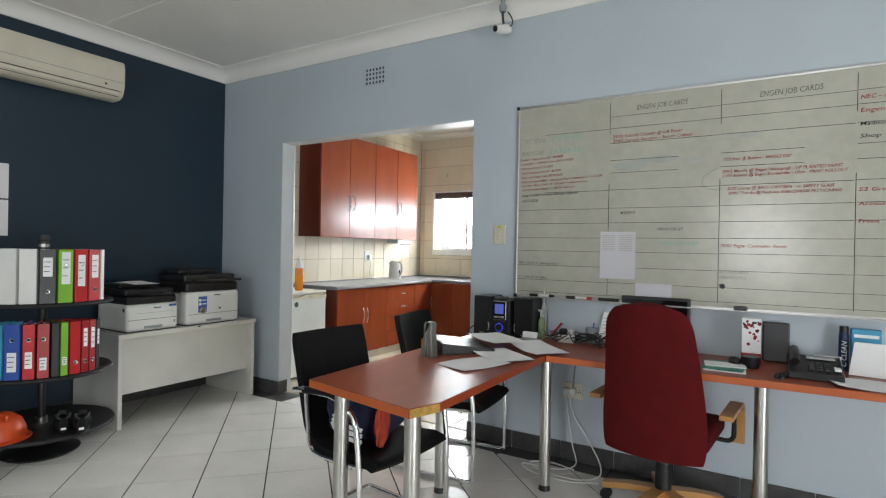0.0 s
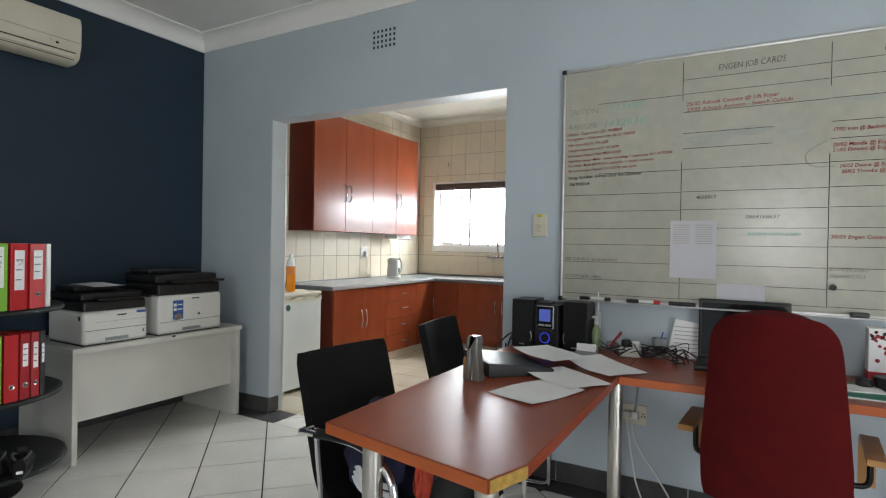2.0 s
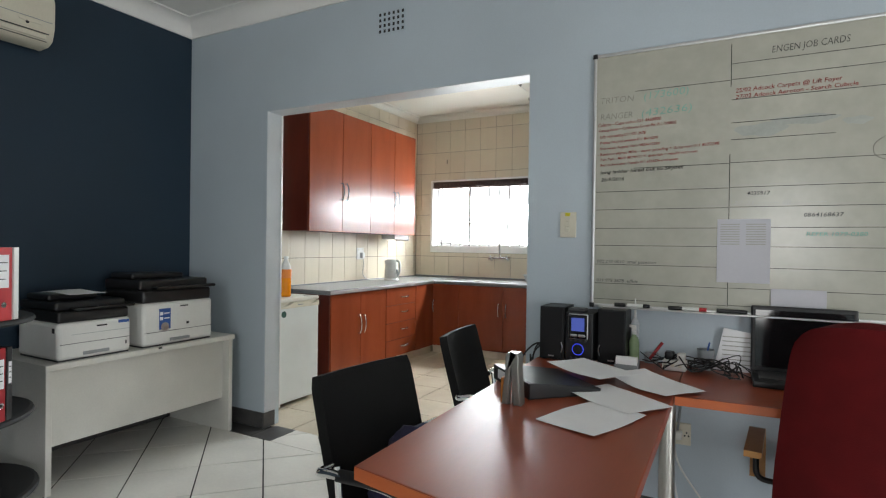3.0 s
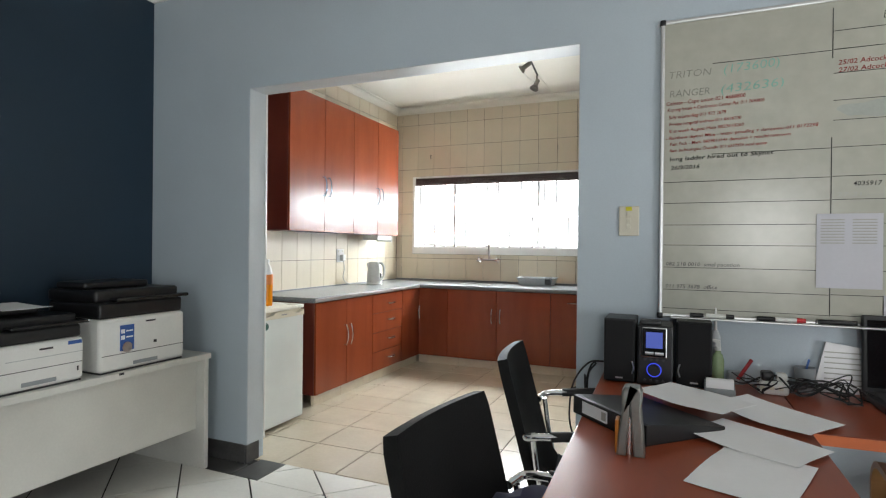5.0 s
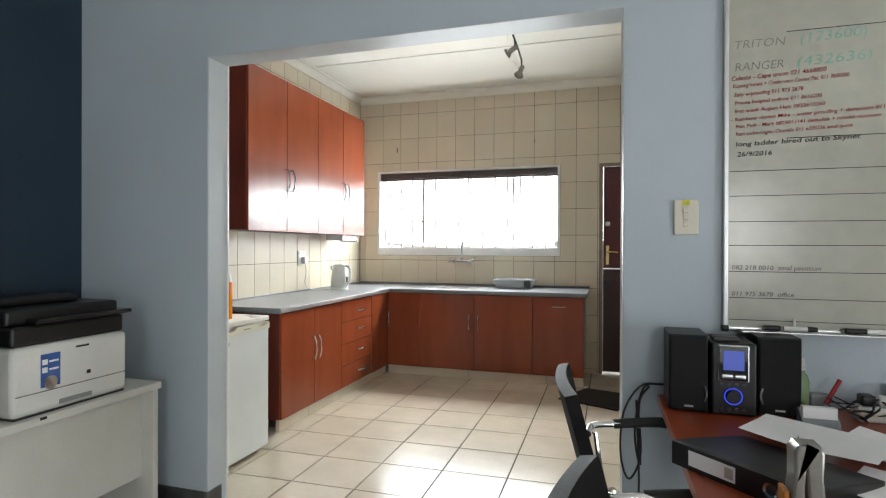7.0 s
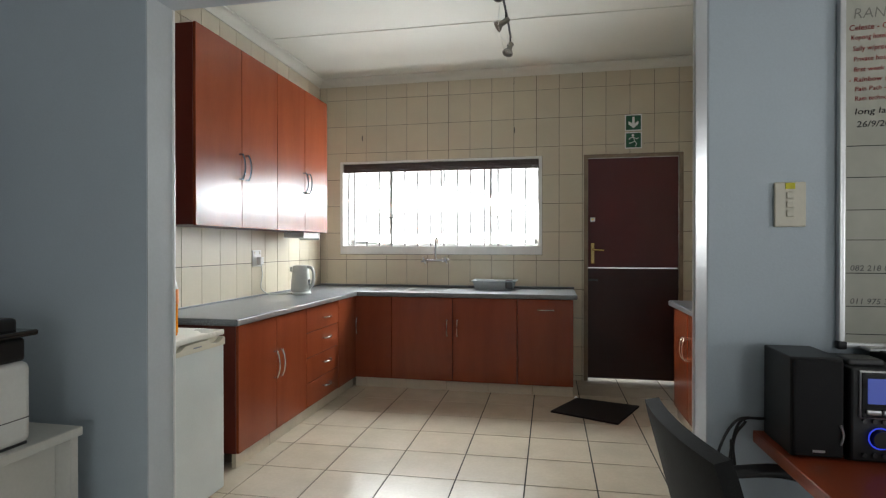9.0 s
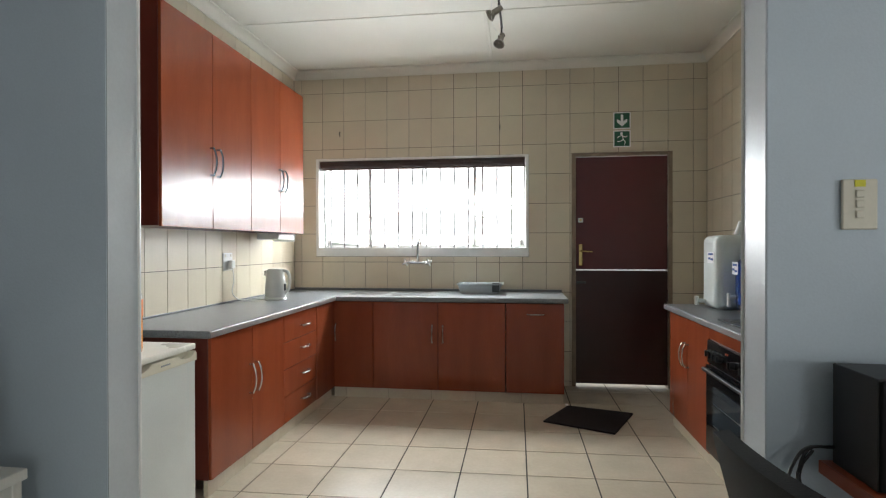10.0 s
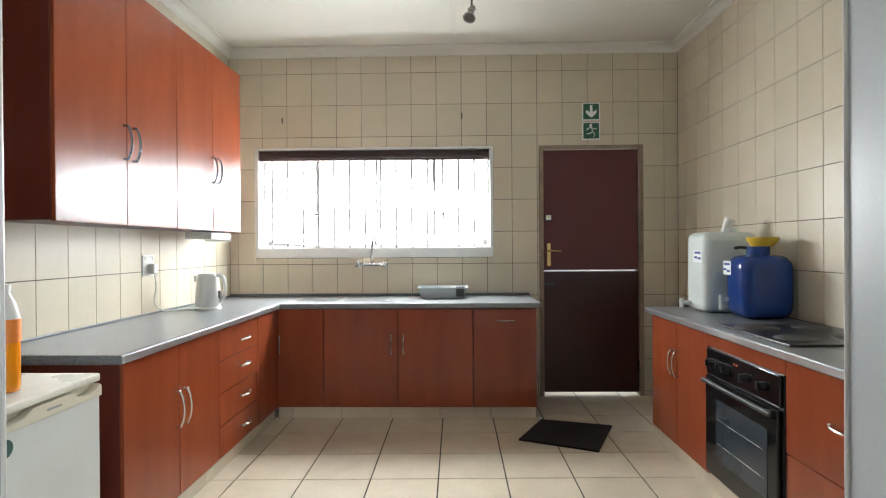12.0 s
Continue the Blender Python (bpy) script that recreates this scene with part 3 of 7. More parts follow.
def bow_handle(x, y, z, length, normal, upright=True):
    """A bowed metal bar handle standing off a front; normal is the way out of the front."""
    n = Vector(normal)
    side = Vector((0, 0, 1)) if upright else Vector((0, 0, 1)).cross(n)
    c = Vector((x, y, z))
    h = length / 2
    pts = [c - side * h, c - side * h + n * 0.022, c - side * h * 0.6 + n * 0.036, c + n * 0.042, c + side * h * 0.6 + n * 0.036, c + side * h + n * 0.022, c + side * h]
    bm = tube(pts[1:-1], 0.0055, 8, steps=4)
    across = side.cross(n)
    for s in (-1, 1):
        foot = c + side * h * s
        cyl(foot, foot + n * 0.023, 0.0065, 0.0055, 10, bm=bm)
        cyl(foot + n * 0.021 - across * 0.007, foot + n * 0.021 + across * 0.007, 0.0056, seg=8, bm=bm)
    return bm


def front(parent, name, x0, x1, y0, y1, z0, z1, material=CHERRY):
    return part(name, box(x0, x1, y0, y1, z0, z1, 0.0025, 2), material, parent)


FXL, FYB, FXR = -5.48, 7.87, -2.80
CT, CB = 0.875, 0.835
PL = 0.085
c = thing("base_cabinet", (-5.79, 6.43, 0), "cherry laminate base cabinet with two doors", "cabinet", "base cabinets")
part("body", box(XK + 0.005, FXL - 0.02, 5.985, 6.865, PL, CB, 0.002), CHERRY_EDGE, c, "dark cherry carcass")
for y0, y1, hy in ((5.985, 6.423, 6.39), (6.427, 6.865, 6.46)):
    d = front(c, "door", FXL - 0.018, FXL, y0, y1, PL + 0.004, CB - 0.006)
    part("handle", bow_handle(FXL, hy, 0.52, 0.17, (1, 0, 0)), NICKEL, d, "bowed satin metal handle")
c = thing("drawer_cabinet", (-5.79, 7.16, 0), "cherry laminate cabinet with four drawers", "cabinet", "base cabinets")
part("body", box(XK + 0.005, FXL - 0.02, 6.869, 7.47, PL, CB, 0.002), CHERRY_EDGE, c, "dark cherry carcass")
for z0, z1 in ((0.645, 0.829), (0.458, 0.641), (0.271, 0.454), (PL + 0.004, 0.267)):
    d = front(c, "drawer", FXL - 0.018, FXL, 6.871, 7.468, z0, z1)
    part("handle", bow_handle(FXL, 7.21, z1 - 0.075 if z1 < 0.8 else 0.728, 0.12, (1, 0, 0), False), NICKEL, d, "bowed satin metal handle")
solo("filler_panel", box(FXL - 0.02, FXL + 0.0015, 7.474, FYB + 0.018, PL, CB, 0.002), CHERRY, "cherry laminate corner filler panel beside the drawers", "panel", "base cabinets")
c = thing("corner_cabinet", (-5.30, 8.15, 0), "cherry laminate corner cabinet with one door", "cabinet", "base cabinets")
part("body", box(FXL + 0.002, -5.132, FYB + 0.02, YK - 0.02, PL, CB, 0.002), CHERRY_EDGE, c, "dark cherry carcass")
d = front(c, "door", FXL + 0.004, -5.132, FYB, FYB + 0.018, PL + 0.004, CB - 0.006)
part("handle", bow_handle(-5.455, FYB, 0.565, 0.14, (0, -1, 0)), NICKEL, d, "bowed satin metal handle")
c = thing("sink_cabinet", (-4.56, 8.15, 0), "cherry laminate sink cabinet with two doors", "cabinet", "base cabinets")
part("body", box(-5.128, -4.002, FYB + 0.02, YK - 0.02, PL, CB, 0.002), CHERRY_EDGE, c, "dark cherry carcass")
for x0, x1, hx in ((-5.128, -4.570, -4.615), (-4.566, -4.002, -4.523)):
    d = front(c, "door", x0, x1, FYB, FYB + 0.018, PL + 0.004, CB - 0.006)
    part("handle", bow_handle(hx, FYB, 0.565, 0.14, (0, -1, 0)), NICKEL, d, "bowed satin metal handle")
c = thing("end_cabinet", (-3.76, 8.15, 0), "cherry laminate end cabinet with one wide door", "cabinet", "base cabinets")
part("body", box(-3.998, -3.53, FYB + 0.02, YK - 0.02, PL, CB, 0.002), CHERRY_EDGE, c, "dark cherry carcass")
d = front(c, "door", -3.998, -3.525, FYB, FYB + 0.018, PL + 0.004, CB - 0.006)
part("handle", bow_handle(-3.755, FYB, 0.742, 0.13, (0, -1, 0), False), NICKEL, d, "bowed satin metal handle")

b = prism([(XK + 0.002, 5.925), (-5.452, 5.925), (-5.452, 7.842), (-3.492, 7.842), (-3.492, YK - 0.002), (XK + 0.002, YK - 0.002)], CB, CT, 0.008)
top = thing("worktop", (-5.3, 7.5, CB), "grey speckled laminate worktop in an L round the corner", "worktop")
part("slab", b, COUNTER, top, "grey speckled laminate")
part("edge_band", box(-5.453, -5.4495, 5.935, 7.835, CB + 0.004, CT - 0.006, 0.001, 1), ALU, top, "shiny metal edge strip")
part("upstand", box(XK + 0.003, -3.492, YK - 0.016, YK - 0.002, CT, CT + 0.022, 0.004), COUNTER, top)
part("upstand", box(XK + 0.002, XK + 0.016, 5.93, YK - 0.018, CT, CT + 0.012, 0.004), COUNTER, top)

for y0, y1 in ((5.99, 6.37), (6.373, 6.74), (6.743, 7.11), (7.113, 7.48), (7.483, 7.875)):
    solo("plinth_tile", box(FXL - 0.05, FXL - 0.022, y0, y1, 0, PL - 0.002, 0.002), TILE_KITCHEN, "beige tile plinth under the base cabinets", "plinth", "plinth tiles")
for x0, x1 in ((-5.48, -5.374), (-5.371, -5.003), (-5.0, -4.629), (-4.626, -4.256), (-4.253, -3.871), (-3.868, -3.53)):
    solo("plinth_tile", box(x0, x1, FYB + 0.022, FYB + 0.05, 0, PL - 0.002, 0.002), TILE_KITCHEN, "beige tile plinth under the base cabinets", "plinth", "plinth tiles")

UX = -5.755
for y0, ym, y1 in ((5.985, 6.468, 6.948), (6.952, 7.418, 7.88)):
    c = thing("wall_cabinet", ((XK + UX) / 2, (y0 + y1) / 2, 1.417), "glossy cherry laminate wall cabinet with two doors", "cabinet", "wall cabinets")
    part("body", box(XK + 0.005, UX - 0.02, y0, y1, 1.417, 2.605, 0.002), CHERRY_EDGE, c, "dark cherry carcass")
    for a, e, hy in ((y0, ym - 0.002, ym - 0.028), (ym + 0.002, y1, ym + 0.045)):
        d = front(c, "door", UX - 0.018, UX, a, e, 1.413, 2.608)
        part("handle", bow_handle(UX, hy, 1.82, 0.165, (1, 0, 0)), HANDLE_SHADED, d, "bowed satin metal handle")
c = thing("under_cabinet_light", (-5.93, 7.70, 1.36), "white strip light fixed under the wall cabinet", "light")
part("housing", box(-6.02, -5.83, 7.55, 7.86, 1.36, 1.413, 0.006), WHITE_PLASTIC, c)
part("end_cap", box(-6.025, -5.825, 7.86, 7.872, 1.345, 1.413, 0.004), WHITE_PLASTIC, c)

# right run
c = thing("base_cabinet", (-2.5, 7.10, 0), "cherry laminate base cabinet with two doors beside the oven", "cabinet", "base cabinets")
part("body", box(FXR + 0.02, XR - 0.005, 6.70, 7.50, PL, CB, 0.002), CHERRY_EDGE, c, "dark cherry carcass")
for y0, y1, hy in ((6.70, 7.098, 7.07), (7.102, 7.50, 7.135)):
    d = front(c, "door", FXR, FXR + 0.018, y0, y1, PL + 0.004, CB - 0.006)
    part("handle", bow_handle(FXR, hy, 0.585, 0.15, (-1, 0, 0)), NICKEL, d, "bowed satin metal handle")
c = thing("oven_housing", (-2.5, 6.36, 0), "cherry laminate oven housing unit", "cabinet", "base cabinets")
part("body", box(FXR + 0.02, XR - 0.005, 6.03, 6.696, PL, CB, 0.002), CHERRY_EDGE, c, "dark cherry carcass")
front(c, "rail", FXR, FXR + 0.018, 6.03, 6.696, 0.765, CB - 0.004)
c = thing("drawer_cabinet", (-2.5, 5.70, 0), "cherry laminate cabinet with two deep drawers", "cabinet", "base cabinets")
part("body", box(FXR + 0.02, XR - 0.005, 5.30, 6.026, PL, CB, 0.002), CHERRY_EDGE, c, "dark cherry carcass")
for z0, z1 in ((0.455, CB - 0.006), (PL + 0.004, 0.451)):
    d = front(c, "drawer", FXR, FXR + 0.018, 5.302, 6.026, z0, z1)
    part("handle", bow_handle(FXR, 5.68, z1 - 0.17, 0.13, (-1, 0, 0), False), NICKEL, d, "bowed satin metal handle")
top2 = thing("worktop", (-2.5, 6.4, CB), "grey speckled laminate worktop beside the hob", "worktop")
part("slab", box(FXR - 0.03, XR - 0.002, 5.045, 7.555, CB, CT, 0.008, 3), COUNTER, top2)
part("edge_band", box(FXR - 0.0315, FXR - 0.028, 5.05, 7.545, CB + 0.006, CT - 0.006, 0.001, 1), ALU, top2, "shiny metal edge strip")
for y0, y1 in ((7.15, 7.49), (6.78, 7.147), (6.41, 6.777), (6.04, 6.407), (5.67, 6.037), (5.30, 5.667)):
    solo("plinth_tile", box(FXR + 0.022, FXR + 0.05, y0, y1, 0, PL - 0.002, 0.002), TILE_KITCHEN, "beige tile plinth under the oven run", "plinth", "plinth tiles")

ov = thing("oven", (-2.6, 6.36, PL), "black built-in electric oven with a glass door", "oven")
part("body", box(FXR + 0.004, FXR + 0.3, 6.045, 6.685, 0.115, 0.762, 0.003), CHARCOAL, ov)
cp = part("control_panel", box(FXR - 0.014, FXR + 0.004, 6.045, 6.685, 0.628, 0.762, 0.006), BLACK_GLOSS, ov, "glossy black control panel")
for y in (6.63, 6.575, 6.52, 6.465, 6.30, 6.16):
    k = cyl((FXR - 0.014, y, 0.69), (FXR - 0.036, y, 0.69), 0.021, 0.016, 20)
    box(FXR - 0.046, FXR - 0.034, y - 0.004, y + 0.004, 0.672, 0.708, 0.002, bm=k)
    part("knob", k, BLACK, cp, "black control knob")
for y in (6.40, 6.375):
    part("indicator_lamp", cyl((FXR - 0.014, y, 0.73), (FXR - 0.017, y, 0.73), 0.005, seg=10), ORANGE, cp)
b = box(FXR - 0.022, FXR + 0.002, 6.05, 6.68, 0.12, 0.62, 0.006)
dr = part("oven_door", b, BLACK_GLOSS, ov, "glossy black oven door")
part("door_glass", box(FXR - 0.0245, FXR - 0.0215, 6.12, 6.56, 0.22, 0.52, 0.003), surface("smoked_glass", (0.035, 0.045, 0.055), 0.05, vary=0.1, bump=0), dr, "smoked glass window")
for z in (0.30, 0.42):
    part("rack_line", box(FXR - 0.0262, FXR - 0.0246, 6.14, 6.55, z, z + 0.004), STEEL, dr, "pale rack bar")
part("handle", box(FXR - 0.052, FXR - 0.03, 6.06, 6.67, 0.585, 0.607, 0.008, 3), BLACK, dr, "black bar handle")
part("handle_foot", box(FXR - 0.034, FXR - 0.02, 6.09, 6.12, 0.588, 0.604, 0.002), BLACK, dr)
part("handle_foot", box(FXR - 0.034, FXR - 0.02, 6.61, 6.64, 0.588, 0.604, 0.002), BLACK, dr)

hob = thing("hob", (-2.49, 6.36, CT), "black electric hob with four solid plates", "hob")
part("tray", box(-2.765, -2.245, 6.06, 6.66, CT, CT + 0.010, 0.004), surface("black_enamel", (0.010, 0.010, 0.011), 0.3, vary=0.2, bump=0.03), hob, "black enamel hob tray")
for x, y, r in ((-2.64, 6.53, 0.09), (-2.37, 6.53, 0.075), (-2.64, 6.22, 0.075), (-2.37, 6.22, 0.09)):
    pl = part("hot_plate", lathe([(0, 0.018), (r * 0.25, 0.018), (r * 0.28, 0.016), (r * 0.9, 0.017), (r, 0.013), (r, 0.006)], (x, y, CT), 32), CHARCOAL, hob, "dark iron plate")
    part("rim", lathe([(r, 0.008), (r + 0.003, 0.014), (r + 0.010, 0.012), (r + 0.012, 0.006)], (x, y, CT), 32), CHARCOAL, pl, "dark rim")

# ---- fridge ----
fr = thing("bar_fridge", (-5.69, 5.43, 0), "small white bar fridge beside the cabinet", "fridge")
part("body", box(-5.99, -5.452, 5.16, 5.705, 0.025, 0.825, 0.01, 3), FRIDGE, fr, "white enamel body")
part("top_panel", box(-5.995, -5.392, 5.15, 5.715, 0.827, 0.856, 0.008, 3), FRIDGE_PLASTIC, fr, "off-white plastic top")
d = part("door", box(-5.448, -5.392, 5.155, 5.71, 0.03, 0.788, 0.01, 3), FRIDGE, fr, "white enamel door")
part("grip", box(-5.446, -5.418, 5.155, 5.71, 0.79, 0.824, 0.004), CREAM_PLASTIC, d, "cream moulded grip strip")
lip = [(5.155, 0.778), (5.71, 0.778), (5.71, 0.812)]
lip += [(5.70 - 0.13 * k / 8, 0.822 - 0.026 * math.sin(math.pi * k / 8) ** 0.6) for k in range(9)]
lip += [(5.40 - 0.21 * k / 8, 0.822 - 0.026 * math.sin(math.pi * k / 8) ** 0.6) for k in range(9)]
lip += [(5.155, 0.812)]
part("grip_lip", prism(lip, -5.4175, -5.386, 0.002, "x"), CREAM_PLASTIC, d, "yellowed cream lip with two finger scoops")
part("badge", box(-5.387, -5.3845, 5.455, 5.515, 0.797, 0.804, 0.001), GREY_PLASTIC, d)
part("sticker", cyl((-5.393, 5.305, 0.735), (-5.3905, 5.305, 0.735), 0.026, seg=28), surface("dark_green_sticker", (0.03, 0.10, 0.08), 0.4), d, "round dark green sticker")
for y in (5.2, 5.66):
    part("foot", cyl((-5.5, y, 0), (-5.5, y, 0.028), 0.018), BLACK, fr)
    part("foot", cyl((-5.93, y, 0), (-5.93, y, 0.028), 0.018), BLACK, fr)

# ---- office desks ----
DT0, DT1 = 0.72, 0.755
desk = thing("corner_desk", (-2.6, 4.3, 0), "cherry laminate corner desk on round steel legs", "desk")
part("return_top", prism([(-3.115, 3.215), (-2.533, 3.105), (-2.487, 3.237), (-2.487, 4.30), (-2.487, YW - 0.012), (-3.14, YW - 0.012)], DT0, DT1, 0.003), CHERRY_TOP, desk, "cherry laminate return top")
part("main_top", prism([(-2.484, 4.30), (0.6, 4.46), (0.6, YW - 0.012), (-2.484, YW - 0.012)], DT0, DT1, 0.003), CHERRY_RUN, desk, "cherry laminate main top")


def edge_strip(p, q, material, label, t=0.0025):
    p, q = Vector(p), Vector(q)
    n = Vector(((q - p).y, -(q - p).x)).normalized()
    bm = prism([p + n * 0.0005, q + n * 0.0005, q + n * t, p + n * t], DT0 + 0.002, DT1 - 0.002)
    part("edge_band", bm, material, desk, label, smooth=False)


edge_strip((-3.113, 3.215), (-2.535, 3.105), EDGE_ORANGE, "orange cherry edge band")
edge_strip((-2.531, 3.107), (-2.488, 3.235), CHIPBOARD, "bare chipboard corner where the band broke off")
edge_strip((-2.482, 4.30), (0.6, 4.46), EDGE_ORANGE, "orange cherry edge band")
for x, y in ((-2.965, 3.25), (-2.58, 3.20), (-2.98, 4.06), (-2.515, 4.40), (-1.50, 4.45), (0.4, 4.52)):
    leg = part("leg", cyl((x, y, 0.03), (x, y, DT0 - 0.006), 0.030, seg=28), STEEL, desk, "round brushed steel leg")
    part("foot", cyl((x, y, 0), (x, y, 0.032), 0.032, 0.028, 24), BLACK, leg, "black foot")
    part("mount_plate", cyl((x, y, DT0 - 0.008), (x, y, DT0), 0.045, seg=24), BLACK, leg)

wd = thing("white_desk", (-5.62, 4.18, 0), "white melamine desk with panel ends beside the navy wall", "desk")
part("tabletop", box(XN + 0.01, -5.315, 3.60, 4.765, 0.632, 0.664, 0.004), DESK_WHITE, wd)
part("side_panel", box(XN + 0.02, -5.328, 3.607, 3.637, 0, 0.631, 0.003), DESK_WHITE, wd)
part("side_panel", box(XN + 0.02, -5.328, 4.728, 4.758, 0, 0.631, 0.003), DESK_WHITE, wd)
part("modesty_panel", box(-5.41, -5.39, 3.638, 4.727, 0.225, 0.631, 0.002), DESK_WHITE, wd)
part("lock_stop", box(-5.322, -5.312, 4.2, 4.225, 0.652, 0.6625, 0.002), BLACK, wd)


def printer(y0, y1, x1, h, split, tall, label):
    x0, z = x1 - 0.40, 0.664
    p = thing("printer", ((x0 + x1) / 2, (y0 + y1) / 2, z), label, "printer", "laser printers")
    b = box(x0, x1, y0, y1, z + 0.006, z + h, 0.022, 4)
    part("body", b, WHITE_PLASTIC, p, "off-white printer body")
    part("tray_seam", box(x1 - 0.004, x1 + 0.0008, y0 + 0.012, y1 - 0.012, z + split, z + split + 0.003), CHARCOAL, p, smooth=False)
    part("tray_grip", box(x1 - 0.02, x1 + 0.002, (y0 + y1) / 2 - 0.07, (y0 + y1) / 2 + 0.07, z + 0.022, z + 0.042, 0.004), GREY_PLASTIC, p, "recessed tray grip")
    part("base", box(x0 + 0.01, x1 - 0.01, y0 + 0.01, y1 - 0.01, z, z + 0.008), CHARCOAL, p)
    m = part("output_deck", box(x0 + 0.005, x1 - 0.015, y0 + 0.006, y1 - 0.006, z + h, z + h + tall * 0.55, 0.012, 3), BLACK, p, "black output deck")
    s = part("scanner_lid", box(x0 - 0.01, x1 - 0.05, y0 + 0.01, y1 - 0.002, z + h + tall * 0.55, z + h + tall, 0.014, 3), BLACK, p, "black scanner lid")
    part("control_panel", box(x1 - 0.09, x1 + 0.005, y0 + 0.08, y1 + 0.02, z + h + tall * 0.58, z + h + tall * 0.72, 0.006), BLACK_GLOSS, s, "glossy black control panel")
    part("document_feeder", box(x0 + 0.02, x1 - 0.16, y0 + 0.03, y1 - 0.10, z + h + tall, z + h + tall + 0.035, 0.012, 3), BLACK, s)
    part("brand_bar", box(x1, x1 + 0.0012, (y0 + y1) / 2 + 0.0, (y0 + y1) / 2 + 0.055, z + h - 0.034, z + h - 0.026), INK, p, smooth=False)
    return p, x1, z


p, x1, z = printer(3.665, 4.05, -5.34, 0.20, 0.088, 0.105, "compact off-white laser printer with a black scanner top")
part("side_button", box(x1 - 0.05, x1 - 0.03, 3.662, 3.666, z + 0.15, z + 0.175), BLACK, p)
part("label", box(x1, x1 + 0.0012, 3.975, 4.035, z + 0.172, z + 0.188), INK_BLUE, p, "blue and white printed label", smooth=False)
part("panel_line", box(x1 - 0.002, x1 + 0.0006, 3.73, 4.04, z + 0.135, z + 0.137), GREY_PLASTIC, p, smooth=False)
part("power_mark", box(x1, x1 + 0.001, 4.015, 4.022, z + 0.05, z + 0.07), INK, p, smooth=False)
p, x1, z = printer(4.12, 4.60, -5.34, 0.262, 0.085, 0.135, "large off-white laser printer with a black scanner top")
part("sticker", box(x1, x1 + 0.0014, 4.22, 4.295, z + 0.10, z + 0.225), INK_BLUE, p, "blue promotional sticker", smooth=False)
for i in range(2):
    part("sticker_icon", box(x1 + 0.0014, x1 + 0.002, 4.225, 4.245, z + 0.185 - i * 0.03, z + 0.205 - i * 0.03), PAPER, p, smooth=False)
    part("sticker_text", box(x1 + 0.0014, x1 + 0.002, 4.252, 4.288, z + 0.192 - i * 0.03, z + 0.199 - i * 0.03), PAPER, p, smooth=False)
part("sticker_seal", cyl((x1 + 0.001, 4.258, z + 0.115), (x1 + 0.0025, 4.258, z + 0.115), 0.026), ALU, p)
part("button", box(x1, x1 + 0.002, 4.405, 4.423, z + 0.115, z + 0.130, 0.001), INK, p)

bm = bmesh.new()
sheet([[(-5.68 + 0.07 * i, 3.75 + 0.10 * j, 1.008 + 0.004 * math.sin(i + j)) for j in range(3)] for i in range(5)], 0.0008, bm)
solo("paper_sheet", bm, PAPER, "white paper sheet lying on the small printer", "paper")

# ---- visitor chairs ----


def visitor_chair(loc, turn, label):
    """Cantilever chair that looks along its own x axis; its back stands at x = 0."""
    ch = thing("visitor_chair", loc, label, "chair", "black visitor chairs", turn=turn, local=True)
    w = 0.215
    rows = []
    for k in range(17):
        t = k / 16
        z = 0.40 + 0.50 * t
        x = 0.075 - 0.135 * t + 0.045 * max(0, 1 - t / 0.22) ** 2
        half = w * (1 - 0.05 * max(0, (t - 0.9) / 0.1) ** 2)
        rows.append([(x - 0.018 * (1 - (y / half) ** 2), y, z) for y in [half * (-1 + 2 * i / 10) for i in range(11)]])
    part("backrest", sheet(rows, 0.035), LEATHER, ch, "black leatherette backrest")
    rows = []
    for x, z in ((0.09, 0.42), (0.12, 0.408), (0.20, 0.40), (0.32, 0.415), (0.44, 0.43), (0.495, 0.42), (0.51, 0.40)):
        rows.append([(x, y, z + 0.012 * (y / 0.225) ** 2) for y in [0.225 * (-1 + 2 * i / 8) for i in range(9)]])
    part("seat", sheet(rows, 0.05), LEATHER, ch, "black leatherette seat")
    for s in (-1, 1):
        y = s * 0.285
        fr = rounded([(0.006, y * 0.78, 0.652), (0.02, y, 0.660), (0.06, y, 0.668), (0.30, y, 0.682), (0.43, y, 0.63), (0.465, y, 0.40), (0.465, y, 0.012)], 0.13)
        part("side_frame", tube(fr, 0.0125, 12), CHROME, ch, "bent chrome tube arm and leg")
        part("floor_runner", tube(rounded([(0.465, y, 0.10), (0.465, y, 0.0125), (0.0, y, 0.0125), (-0.06, y, 0.0125), (-0.06, 0, 0.0125)], 0.05), 0.0125, 12), CHROME, ch, "chrome floor runner")
        pad = [(0.10, y, 0.672), (0.18, y, 0.681), (0.27, y, 0.688), (0.33, y, 0.680)]
        part("arm_pad", tube(pad, 0.018, 12, steps=4, flat=0.6), BLACK, ch, "black arm pad")
        part("seat_rail", tube([(0.03, y * 0.78, 0.66), (0.055, y * 0.79, 0.50), (0.11, y * 0.82, 0.385), (0.40, y * 0.86, 0.395), (0.465, y, 0.395)], 0.010, 8, steps=4), CHROME, ch)
    part("cross_bar", tube([(0.36, -0.245, 0.38), (0.36, 0.245, 0.38)], 0.010, 8), CHROME, ch)
    return ch


visitor_chair((-3.30, 3.60, 0), -7, "black leatherette cantilever chair with a jacket on its seat")
visitor_chair((-3.36, 4.447, 0), 7, "black leatherette cantilever chair tucked under the desk")

